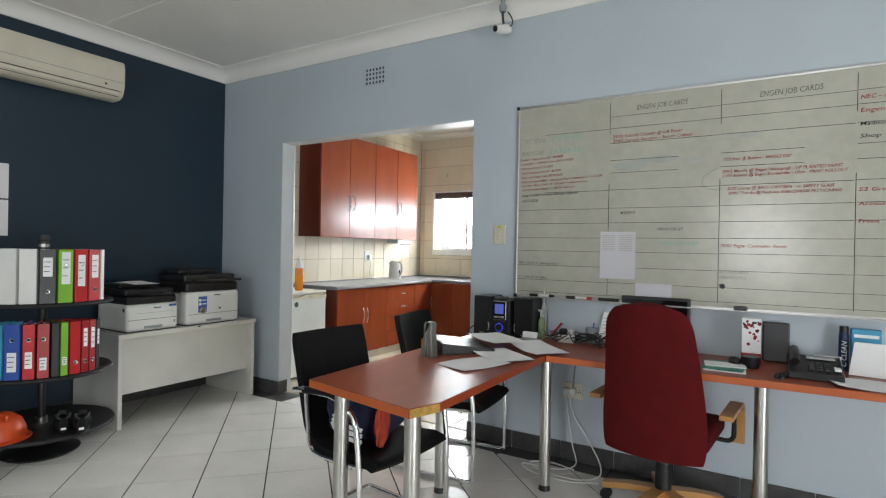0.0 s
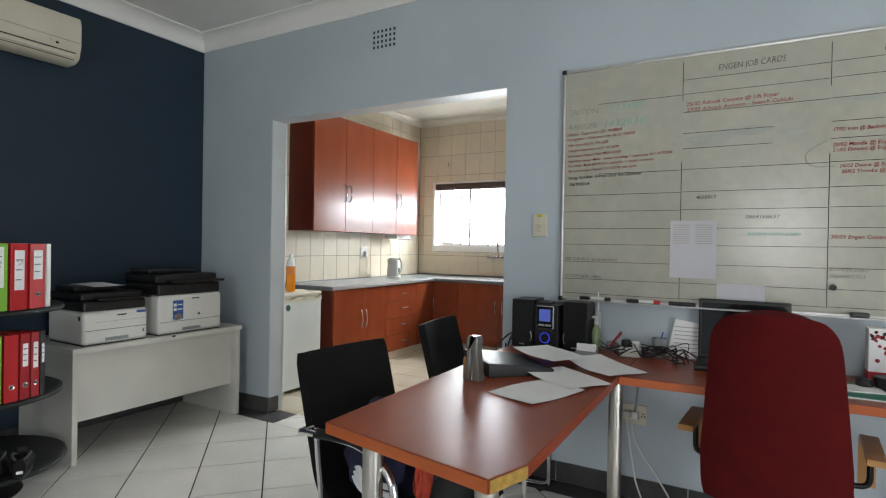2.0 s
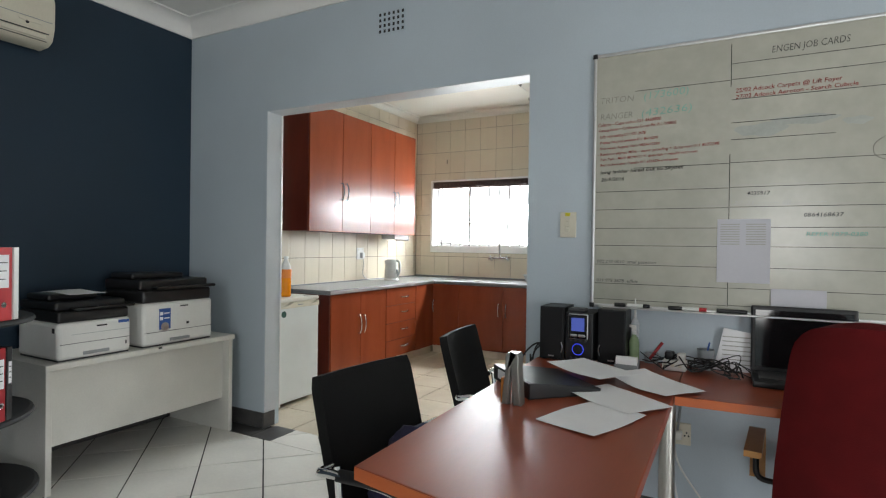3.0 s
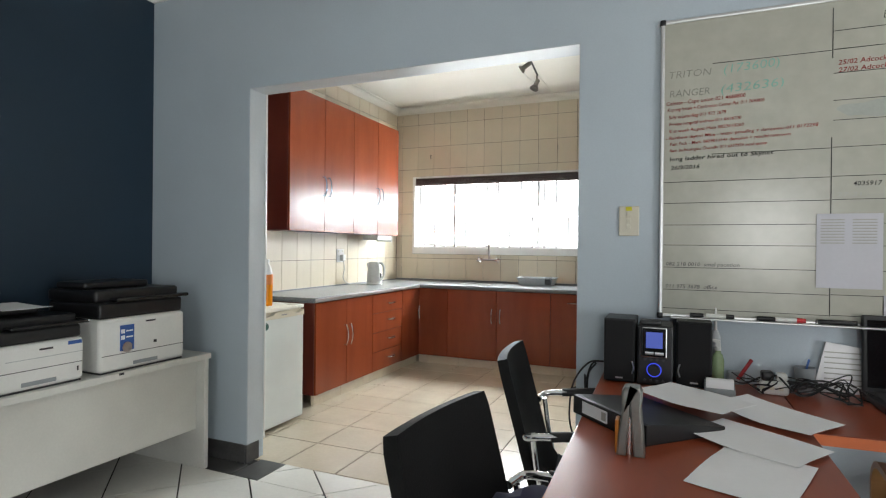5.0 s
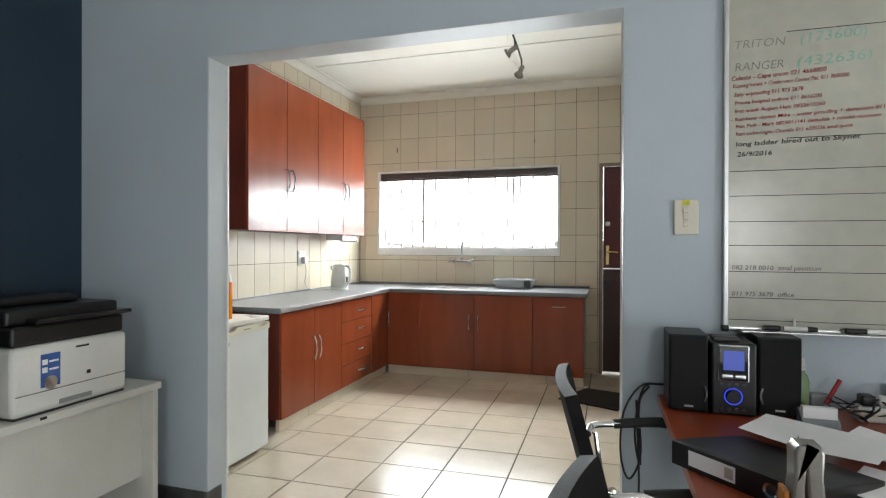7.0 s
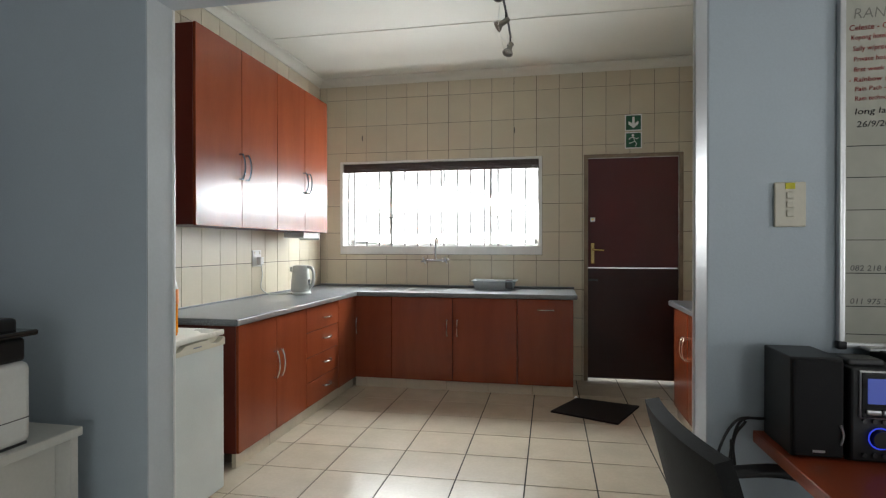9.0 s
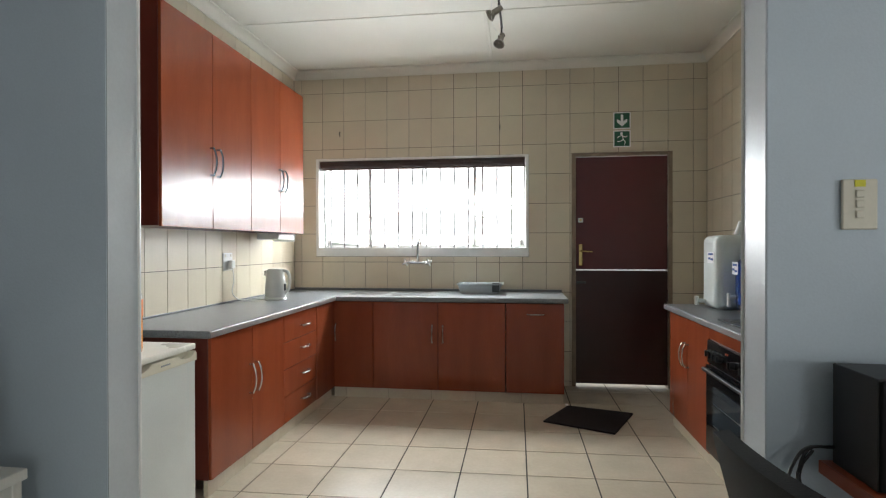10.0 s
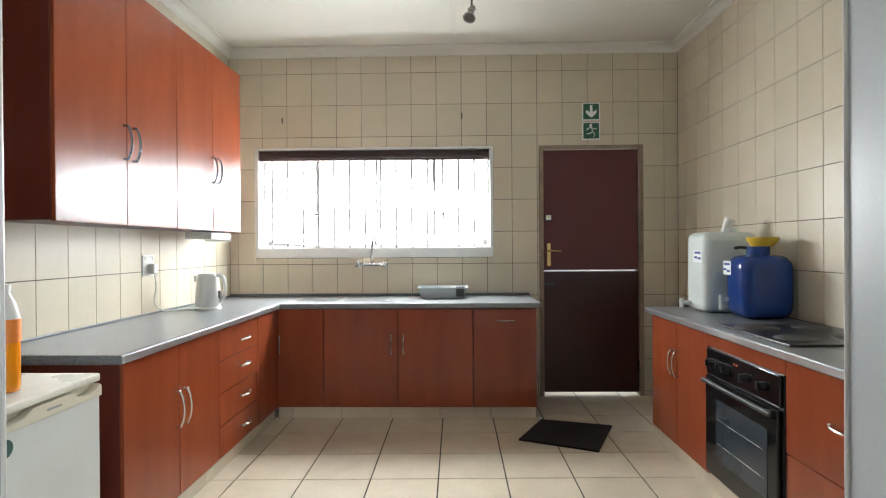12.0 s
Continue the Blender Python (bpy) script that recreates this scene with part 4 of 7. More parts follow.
# jacket on the first chair
b = bmesh.new()
bmesh.ops.create_icosphere(b, subdivisions=4, radius=1)
for v in b.verts:
    n = noise.fractal(v.co * 2.2, 1.0, 2.0, 3)
    k = 1 + 0.16 * n
    v.co = Vector((-3.10 + v.co.x * 0.18 * k, 3.60 + v.co.y * 0.21 * k, min(0.70 if v.co.x > -0.45 else 0.76, max(0.435, 0.575 + v.co.z * 0.195 * k))))
jk = solo("jacket", b, surface("navy_jersey", (0.018, 0.018, 0.055), 0.85, vary=0.2, scale=15, fine=400, bump=0.4), "crumpled navy sports jacket with white stripes and red lining", "jacket")
for i in range(3):
    pts = [(-3.08 + 0.022 * k, 3.378 + 0.0030 * k * k, 0.545 - 0.026 * i - 0.010 * k) for k in range(-4, 5)]
    part("stripe", tube([(a, c - 0.012, d) for a, c, d in pts], 0.009, 6, flat=0.5), PAPER, jk, "white stripe")
b = bmesh.new()
bmesh.ops.create_icosphere(b, subdivisions=3, radius=1)
for v in b.verts:
    n = noise.fractal(v.co * 3.1 + Vector((4, 1, 2)), 1.0, 2.0, 3)
    v.co = Vector((-2.925 + v.co.x * 0.02 * (1 + 0.3 * n), 3.47 + v.co.y * 0.045 * (1 + 0.3 * n), max(0.43, 0.53 + v.co.z * 0.10 * (1 + 0.3 * n))))
part("lining", b, surface("orange_red_lining", (0.42, 0.045, 0.02), 0.8, vary=0.25, scale=25, bump=0.3), jk, "orange-red lining")

# ---- red office chair ----
oc = thing("office_chair", (-1.92, 4.455, 0), "burgundy fabric high-back office chair with pine armrests, facing the desk", "chair", turn=-5, local=True)
rows = []
for k in range(25):
    v = -1 + k / 12
    row = []
    for i in range(21):
        u = -1 + i / 10
        z = 0.712 + 0.36 * v * (1 - (0.03 * u * u + 0.07 * u ** 8 if v > 0 else 0.015 * u ** 8))
        t = (z - 0.345) / 0.73
        half = 0.238 - 0.050 * max(0, (t - 0.25) / 0.75)
        x = half * u * (1 - 0.02 * v * v - (0.12 if v > 0 else 0.05) * v ** 12)
        y = -0.195 - 0.115 * t + 0.03 * math.sin(math.pi * t * 1.3)
        row.append((x, y - 0.05 * (1 - u * u), z))
    rows.append(row)
b = sheet(rows, 0.055)
part("backrest", b, BURGUNDY, oc, "burgundy fabric high back")
b = box(-0.24, 0.24, -0.19, 0.27, 0.40, 0.485, 0.035, 4)
part("seat", b, BURGUNDY, oc, "burgundy fabric seat")
part("seat_pan", box(-0.20, 0.20, -0.18, 0.22, 0.395, 0.425, 0.01), BLACK, oc)
for s in (-1, 1):
    x = s * 0.30
    arm = rounded([(x, -0.14, 0.585), (x, 0.20, 0.585), (x, 0.27, 0.52), (x, 0.255, 0.36)], 0.06, 6)
    bm = bmesh.new()
    prof = [Vector(p) for p in arm]
    rws = [[(x - 0.028, p.y, p.z) for p in prof], [(x + 0.028, p.y, p.z) for p in prof]]
    part("armrest", sheet(rws, 0.022, bm), PINE, oc, "curved varnished pine armrest")
    part("arm_bracket", tube(rounded([(s * 0.18, 0.1, 0.405), (x, 0.1, 0.405), (x, 0.1, 0.572)], 0.04), 0.011, 10), BLACK, oc)
part("gas_column", cyl((0, 0.02, 0.12), (0, 0.02, 0.40), 0.028, 0.034), CHARCOAL, oc, "dark telescopic column")
part("column_sleeve", cyl((0, 0.02, 0.10), (0, 0.02, 0.26), 0.04, 0.036), BLACK, oc)
for i in range(5):
    a = radians(90 + 72 * i + 20)
    c, s = math.cos(a), math.sin(a)
    bm = bmesh.new()
    rws = []
    for r, h, z in ((0.03, 0.032, 0.13), (0.16, 0.030, 0.118), (0.30, 0.027, 0.092)):
        rws.append([(r * c - s * h, 0.02 + r * s + c * h, z), (r * c + s * h, 0.02 + r * s - c * h, z)])
    lg = part("base_arm", sheet(rws, 0.03, bm), PINE, oc, "varnished pine base arm")
    px, py = 0.285 * c, 0.02 + 0.285 * s
    cs = cyl((px - 0.022 * s, py + 0.022 * c, 0.027), (px + 0.022 * s, py - 0.022 * c, 0.027), 0.027, seg=18)
    cyl((px, py, 0.03), (px, py, 0.075), 0.008, seg=8, bm=cs)
    part("castor", cs, BLACK, lg, "black twin castor")

# ---- whiteboard ----
BX0, BX1, BZ0, BZ1 = -2.923, -0.42, 1.003, 2.250
wb = thing("whiteboard", (-1.7, YW - 0.01, BZ0), "large aluminium-framed whiteboard ruled into job columns", "whiteboard")
part("writing_surface", box(BX0 + 0.012, BX1 - 0.012, YW - 0.016, YW - 0.002, BZ0 + 0.012, BZ1 - 0.012), BOARD, wb, "yellowed glossy white surface", smooth=False)
for a in ((BX0, BX1, BZ1 - 0.016, BZ1), (BX0, BX1, BZ0, BZ0 + 0.016), (BX0, BX0 + 0.016, BZ0 + 0.016, BZ1 - 0.016), (BX1 - 0.016, BX1, BZ0 + 0.016, BZ1 - 0.016)):
    part("frame_rail", box(a[0], a[1], YW - 0.022, YW - 0.001, a[2], a[3], 0.003), ALU, wb, "aluminium frame rail")
part("pen_tray", box(BX0 + 0.05, BX1 - 0.05, YW - 0.075, YW - 0.02, BZ0 + 0.002, BZ0 + 0.009, 0.002), ALU, wb, "aluminium pen tray")
for x, z in ((BX0 + 0.008, BZ0 + 0.008), (BX0 + 0.008, BZ1 - 0.008)):
    part("corner_cap", box(x - 0.012, x + 0.012, YW - 0.026, YW - 0.001, z - 0.012, z + 0.012, 0.005), BLACK, wb, "black corner cap")
yb = YW - 0.0168
COLS = [BX0 + 0.016, -2.318, -1.72, -1.125, -0.52]
RISE = 0.02
ROWS_Z = [2.10, 2.03, 1.94, 1.837, 1.762, 1.66, 1.55, 1.462, 1.371, 1.287, 1.194, 1.101, 1.023]
for x in COLS[1:4]:
    for z0, z1 in ((2.00, 2.19), (1.02, 1.70)) if x != -2.31 else ((2.02, 2.19), (1.50, 1.60), (1.02, 1.12)):
        part("ruled_line", box(x - 0.0015, x + 0.0015, yb - 0.0004, yb + 0.0004, z0 + RISE, z1 + RISE), INK, wb, smooth=False)
for i, z in enumerate(z + RISE for z in ROWS_Z):
    for k in range(4):
        x0, x1 = COLS[k], COLS[k + 1]
        if i < 6 and k == 0:
            if i not in (1, 5):
                continue
            x0 += 0.3 * (x1 - x0)
        if i in (3, 4) and k in (1, 2):
            x1 -= 0.35 * (x1 - x0)
        part("ruled_line", box(x0 + 0.004, x1 - 0.004, yb - 0.0004, yb + 0.0004, z - 0.0011 + 0.002 * k, z + 0.0011 + 0.002 * k), INK, wb, smooth=False)


def on_board(x, z, tilt=0.0):
    return Matrix.Translation((x, YW - 0.0172, z + RISE)) @ pose(0, 0, 0, 90, 0, 0) @ pose(0, 0, 0, 0, 0, tilt)


for text, x0, x1, z, size, ink, tilt in (
        ("TRITON", -2.893, -2.73, 1.985, 0.042, INK_GREY, 0), ("(173600)", -2.69, -2.49, 1.985, 0.05, INK_GREEN, 2),
        ("RANGER", -2.89, -2.735, 1.906, 0.042, INK_GREY, 0), ("(432636)", -2.70, -2.475, 1.905, 0.05, INK_GREEN, 2),
        ("Celeste - Cape union 021 4668800", -2.9, -2.606, 1.872, 0.023, INK_RED, 2), ("Kopong hotels + Conference Center Pat: 011 7690000", -2.895, -2.54, 1.846, 0.02, INK_RED, 2),
        ("Sally w/proofing 011 973 2678", -2.89, -2.675, 1.815, 0.02, INK_RED, 2), ("Private hospital andrew 011 8616200", -2.888, -2.62, 1.786, 0.019, INK_RED, 2),
        ("first week August Hein 0823610260", -2.888, -2.61, 1.757, 0.019, INK_RED, 2), ("- Rainbow skynet Mike - water proofing + dampness 011 8172298", -2.9, -2.36, 1.728, 0.019, INK_RED, 2),
        ("Pain Path - Mark 0829013141 demolish + rebuild restroom", -2.885, -2.45, 1.703, 0.018, INK_RED, 2), ("Ram technologies Chanelle 011 6333336 send quote", -2.885, -2.53, 1.676, 0.018, INK_RED, 2),
        ("long ladder hired out to Skynet", -2.885, -2.507, 1.638, 0.024, INK, 1.5), ("26/9/2016", -2.88, -2.77, 1.602, 0.024, INK, 1),
        ("082 218 0010  smal pacetion", -2.895, -2.62, 1.201, 0.022, INK_MID, 0), ("011 975 3678  office", -2.895, -2.70, 1.108, 0.022, INK_MID, 0),
        ("ENGEN JOB CARDS", -2.166, -1.889, 2.128, 0.042, INK, 1), ("ENGEN JOB CARDS", -1.54, -1.263, 2.124, 0.042, INK, 1),
        ("25/02 Adcock Carpets @ Lift Foyer", -2.301, -1.913, 1.972, 0.026, INK_RED, 1), ("27/02 Adcock Aeroton - Search Cubicle", -2.30, -1.86, 1.944, 0.025, INK_RED, 1),
        ("4035917", -2.25, -2.161, 1.515, 0.024, INK, 0), ("0864168637", -2.04, -1.90, 1.418, 0.024, INK_MID, 0), ("6178363683", -1.715, -1.575, 1.185, 0.022, INK_GREY, 0), ("0866901753", -1.715, -1.585, 1.155, 0.022, INK_GREY, 0), ("27-21 ------- @ ----------", -2.30, -1.96, 1.475, 0.022, INK_FAINT, 0),
        ("17/02 Irvin @ Bankwe - WHOLE DAY", -1.712, -1.388, 1.797, 0.024, INK_RED, 0), ("20/02 Mandla @ Engen Hakespruit - UP PLANTED PAINT", -1.711, -1.175, 1.73, 0.024, INK_RED, 0.5),
        ("21/02 Elelwani @ Engen Shambardan - 10am - PRINT ROLLOUT", -1.711, -1.155, 1.707, 0.022, INK_RED, 0.5), ("20/02 Denise @ BATO CANTEEN - no SAFETY GLASS", -1.685, -1.21, 1.637, 0.023, INK_RED, 0),
        ("20/02 Thomba @ Nashville 0180-2208208 PETTICINING", -1.679, -1.18, 1.612, 0.022, INK_RED, 0), ("30/03 Engen Contractor Room", -1.712, -1.407, 1.327, 0.024, INK_RED, 0),
        ("0780655763", -1.38, -1.26, 1.11, 0.022, INK_FAINT, 0), ("REFER 1079-0380", -2.03, -1.82, 1.337, 0.024, INK_GREEN, 0), ("NEC - Ass", -1.115, -0.98, 2.06, 0.03, INK_RED, 0), ("Engen", -1.115, -1.02, 1.995, 0.03, INK_RED, 0),
        ("Madison", -1.115, -1.0, 1.93, 0.028, INK, 0), ("Shop", -1.115, -1.03, 1.87, 0.028, INK, 0), ("52 Grosvenor", -1.115, -0.9, 1.61, 0.026, INK_RED, 0), ("Access - 2", -1.115, -0.96, 1.54, 0.026, INK_RED, 0), ("Front", -1.115, -1.03, 1.455, 0.026, INK_RED, 0)):
    writing("lettering", text, on_board(x0, z, tilt), size, ink, wb, width=x1 - x0)

# a curved pen stroke that ties two notes, and smudges left by wiping
b = tube([(-1.73, YW - 0.0172, 1.76 + RISE), (-1.80, YW - 0.0172, 1.715 + RISE), (-1.805, YW - 0.0172, 1.67 + RISE), (-1.77, YW - 0.0172, 1.645 + RISE), (-1.70, YW - 0.0172, 1.645 + RISE)], 0.0014, 6, steps=5, flat=0.3)
part("pen_stroke", b, INK_GREY, wb, "curved grey pen stroke")
SMUDGE = surface("wiped_ink_film", (0.38, 0.40, 0.36), 0.3, vary=0.08, scale=12, bump=0.0)
for x, z, w, h in ((-2.20, 1.80, 0.10, 0.028), (-2.04, 1.83, 0.12, 0.020), (-1.86, 1.81, 0.05, 0.016), (-1.60, 1.93, 0.07, 0.014)):
    pts = [(x + w * math.cos(a) * (1 + 0.12 * math.sin(3 * a)), z + RISE + h * math.sin(a) * (1 + 0.2 * math.cos(5 * a))) for a in [2 * math.pi * k / 28 for k in range(28)]]
    part("smudge", prism(pts, YW - 0.0164, YW - 0.0159, axis="y"), SMUDGE, wb, "faint grey smudge of wiped ink", smooth=False)

# ---- kitchen things ----
tap = thing("mixer_tap", (-4.845, YK, 1.12), "chrome wall-mounted sink mixer with a swan-neck spout", "tap")
b = tube([(-4.955, YK - 0.045, 1.147), (-4.735, YK - 0.045, 1.147)], 0.014, 12)
for x in (-4.945, -4.745):
    cyl((x, YK, 1.147), (x, YK - 0.05, 1.147), 0.024, 0.017, 18, bm=b)
part("body", b, CHROME, tap)
for x in (-4.955, -4.735):
    k = cyl((x, YK - 0.05, 1.147), (x, YK - 0.085, 1.147), 0.018, 0.015, 16)
    for a in range(4):
        c, s = math.cos(a * math.pi / 2 + 0.4), math.sin(a * math.pi / 2 + 0.4)
        cyl((x, YK - 0.08, 1.147), (x + 0.036 * c, YK - 0.08, 1.147 + 0.036 * s), 0.010, 0.011, 10, bm=k)
    part("cross_head", k, CHROME, tap, "chrome cross-head valve")
part("spout", tube([(-4.845, YK - 0.045, 1.15), (-4.845, YK - 0.06, 1.22), (-4.835, YK - 0.10, 1.32), (-4.815, YK - 0.16, 1.375), (-4.795, YK - 0.21, 1.36), (-4.785, YK - 0.225, 1.32)], 0.0125, 12, steps=5), CHROME, tap, "swan-neck spout")

sink = thing("sink", (-5.0, 8.17, CT), "stainless steel double sink let into the worktop", "sink")
part("rim", box(-5.42, -4.60, 7.96, 8.38, CT, CT + 0.003, 0.001), surface("dull_sink_steel", (0.30, 0.30, 0.30), 0.35, 1.0, vary=0.1), sink)
# bowls are flat plates; the shade of their depth is in the dark colour
for x0, x1 in ((-5.38, -5.06), (-5.00, -4.68)):
    part("bowl", box(x0, x1, 8.0, 8.34, CT + 0.003, CT + 0.0045, 0.001, 1), surface("shaded_bowl_steel", (0.10, 0.10, 0.10), 0.4, 0.6, vary=0.15), sink, "flat steel plate coloured dark like a bowl in shade")
RACK_GREY = surface("light_grey_plastic", (0.42, 0.45, 0.46), 0.3, vary=0.06, bump=0.03)
rack = thing("dish_rack", (-4.235, 8.28, CT), "grey plastic dish drainer with cutlery holder", "dish rack")
b = bmesh.new()
x0, x1, y0, y1 = -4.43, -4.04, 8.16, 8.42
rings = []
for z, g in ((0.004, -0.025), (0.085, 0.0), (0.092, 0.012), (0.086, 0.014), (0.08, -0.006), (0.014, -0.03)):
    rings.append([b.verts.new(v) for v in ((x0 - g, y0 - g, CT + z), (x1 + g, y0 - g, CT + z), (x1 + g, y1 + g, CT + z), (x0 - g, y1 + g, CT + z))])
for p, q in zip(rings, rings[1:]):
    for i in range(4):
        b.faces.new((p[i], p[(i + 1) % 4], q[(i + 1) % 4], q[i]))
b.faces.new(rings[-1])
b.faces.new(rings[0][::-1])
part("basin", b, RACK_GREY, rack, smooth=False)
for i in range(9):
    x = x0 + 0.05 + i * 0.032
    part("plate_bar", tube([(x, y0 + 0.02, CT + 0.075), (x, y1 - 0.02, CT + 0.075)], 0.004, 6), RACK_GREY, rack)
part("cutlery_holder", box(x1 - 0.085, x1 - 0.02, y0 + 0.0, y0 + 0.09, CT + 0.02, CT + 0.10, 0.006), CHARCOAL, rack, "dark cutlery holder")

ket = thing("kettle", (-5.835, 7.5, CT), "white plastic electric kettle on its base", "kettle")
part("base", lathe([(0, 0), (0.085, 0), (0.088, 0.01), (0.08, 0.022), (0, 0.024)], (-5.835, 7.5, CT)), WHITE_PLASTIC, ket)
part("body", lathe([(0, 0.024), (0.078, 0.024), (0.083, 0.04), (0.079, 0.12), (0.070, 0.20), (0.066, 0.235), (0.058, 0.248), (0, 0.252)], (-5.835, 7.5, CT)), WHITE_PLASTIC, ket, "white tapered jug")
part("spout", prism([(-5.90, 7.47), (-5.935, 7.5), (-5.90, 7.53)], CT + 0.19, CT + 0.235, 0.004), WHITE_PLASTIC, ket)
part("handle", tube([(-5.775, 7.5, CT + 0.235), (-5.735, 7.5, CT + 0.225), (-5.715, 7.5, CT + 0.17), (-5.725, 7.5, CT + 0.09), (-5.76, 7.5, CT + 0.05)], 0.013, 10, steps=4), WHITE_PLASTIC, ket, "white loop handle")
part("water_gauge", box(-5.762, -5.752, 7.485, 7.515, CT + 0.07, CT + 0.13, 0.006), BLACK, ket, "dark gauge window")

sck = thing("wall_socket", (XK, 7.23, 1.11), "white double wall socket with a plug in it", "socket")
part("plate", box(XK - 0.001, XK + 0.010, 7.165, 7.295, 1.12, 1.255, 0.004), WHITE_PLASTIC, sck)
part("plug", box(XK + 0.010, XK + 0.052, 7.215, 7.265, 1.135, 1.20, 0.008, 3), WHITE_PLASTIC, sck, "white plug")
for y in (7.19, 7.27):
    part("rocker", box(XK + 0.010, XK + 0.014, y - 0.008, y + 0.008, 1.225, 1.245, 0.002), CREAM_PLASTIC, sck)
part("cord", tube([(XK + 0.04, 7.24, 1.14), (XK + 0.045, 7.25, 1.05), (XK + 0.035, 7.245, 0.95), (XK + 0.06, 7.30, CT + 0.02), (XK + 0.10, 7.40, CT + 0.006), (-5.95, 7.44, CT + 0.006), (-5.91, 7.48, CT + 0.006)], 0.0045, 8, steps=6), WHITE_PLASTIC, ket, "white cord to the socket")

# water containers
jug = thing("water_container", (-2.43, 7.30, CT), "translucent white water container with a tap", "water container", "water containers")
milky = surface("milky_plastic", (0.62, 0.66, 0.64), 0.35, vary=0.05, scale=4, bump=0.04)
part("body", box(-2.60, -2.27, 7.16, 7.44, CT, CT + 0.50, 0.05, 5), milky, jug, "milky white body")
part("neck", cyl((-2.38, 7.30, CT + 0.49), (-2.38, 7.30, CT + 0.53), 0.045), milky, jug)
part("funnel", cyl((-2.42, 7.30, CT + 0.50), (-2.385, 7.28, CT + 0.585), 0.018, 0.032), WHITE_PLASTIC, jug, "white pouring spout")
part("label", box(-2.602, -2.5995, 7.20, 7.32, CT + 0.31, CT + 0.385, 0.001), PAPER, jug, "white label with dark print", smooth=False)
for y0, y1, z in ((7.215, 7.25, 0.33), (7.262, 7.30, 0.335), (7.22, 7.295, 0.365)):
    part("label_print", box(-2.6045, -2.602, y0, y1, CT + z, CT + z + 0.014), INK_BLUE, jug, smooth=False)
b = cyl((-2.60, 7.36, CT + 0.045), (-2.65, 7.37, CT + 0.045), 0.014)
cyl((-2.655, 7.372, CT + 0.015), (-2.655, 7.372, CT + 0.075), 0.014, bm=b)
part("tap", b, WHITE_PLASTIC, jug, "white plastic tap")
jug = thing("water_container", (-2.38, 6.96, CT), "deep blue plastic water container with a tap", "water container", "water containers")
deep = surface("deep_blue_plastic", (0.010, 0.040, 0.19), 0.16, vary=0.15, scale=5, bump=0.03)
part("body", box(-2.53, -2.235, 6.835, 7.09, CT, CT + 0.36, 0.075, 7), deep, jug, "deep blue body")
part("neck", cyl((-2.39, 6.96, CT + 0.35), (-2.39, 6.96, CT + 0.41), 0.06), deep, jug)
part("grip", tube([(-2.39, 7.03, CT + 0.40), (-2.44, 7.06, CT + 0.405), (-2.47, 7.07, CT + 0.40)], 0.009, 8), BLACK, jug)
part("label", box(-2.532, -2.5295, 6.99, 7.075, CT + 0.245, CT + 0.325, 0.001), PAPER, jug, "white label with dark print", smooth=False)
for y0, y1, z in ((7.0, 7.03, 0.26), (7.04, 7.068, 0.27), (7.0, 7.06, 0.30)):
    part("label_print", box(-2.5345, -2.532, y0, y1, CT + z, CT + z + 0.014), INK_BLUE, jug, smooth=False)
b = cyl((-2.53, 7.03, CT + 0.10), (-2.565, 7.03, CT + 0.10), 0.013)
cyl((-2.568, 7.03, CT + 0.04), (-2.568, 7.03, CT + 0.125), 0.012, bm=b)
part("tap", b, WHITE_PLASTIC, jug, "white plastic tap")
part("cap", lathe([(0, 0), (0.055, 0.0), (0.062, 0.012), (0.082, 0.034), (0.084, 0.052), (0.079, 0.052), (0.06, 0.02), (0, 0.018)], (-2.365, 6.96, CT + 0.41)), YELLOW, jug, "wide yellow plastic cap")
b = tube([(-2.30, 7.49, CT + 0.012), (-2.32, 7.47, CT + 0.11), (-2.34, 7.47, CT + 0.14), (-2.36, 7.475, CT + 0.10), (-2.35, 7.48, CT + 0.03)], 0.012, 8, steps=5)
solo("hose_end", b, BLACK, "black rubber hose end behind the water container", "hose")

bt = thing("juice_bottle", (-5.515, 5.45, 0.856), "clear plastic bottle half full of orange drink", "bottle")
part("drink", lathe([(0, 0.004), (0.036, 0.004), (0.040, 0.02), (0.040, 0.20), (0, 0.20)], (-5.515, 5.45, 0.856)), surface("orange_drink", (0.85, 0.28, 0.01), 0.15, vary=0.05, bump=0), bt, "orange drink")
part("body", lathe([(0, 0.202), (0.041, 0.202), (0.041, 0.23), (0.030, 0.275), (0.016, 0.30), (0.015, 0.315), (0, 0.315)], (-5.515, 5.45, 0.856)), surface("clear_plastic", (0.72, 0.70, 0.66), 0.15, vary=0.05, bump=0), bt, "clear empty upper half")
part("cap", cyl((-5.515, 5.45, 1.168), (-5.515, 5.45, 1.188), 0.017), WHITE_PLASTIC, bt)
part("label", lathe([(0.0415, 0.155), (0.0425, 0.157), (0.0425, 0.225), (0.0415, 0.227)], (-5.515, 5.45, 0.856)), surface("amber_label", (0.75, 0.22, 0.03), 0.4, vary=0.1), bt, "orange paper label")

b = prism([(-3.715, 7.42), (-3.238, 7.213), (-3.019, 7.694), (-3.50, 7.833)], 0.0, 0.014, 0.003)
solo("doormat", b, MAT, "black coir doormat lying askew before the door", "mat")
solo("fluff", lathe([(0, 0), (0.012, 0.003), (0.016, 0.010), (0.006, 0.02), (0, 0.02)], (-3.505, 7.85, 0.0), 8), PAPER, "scrap of white paper beside the doormat", "paper")

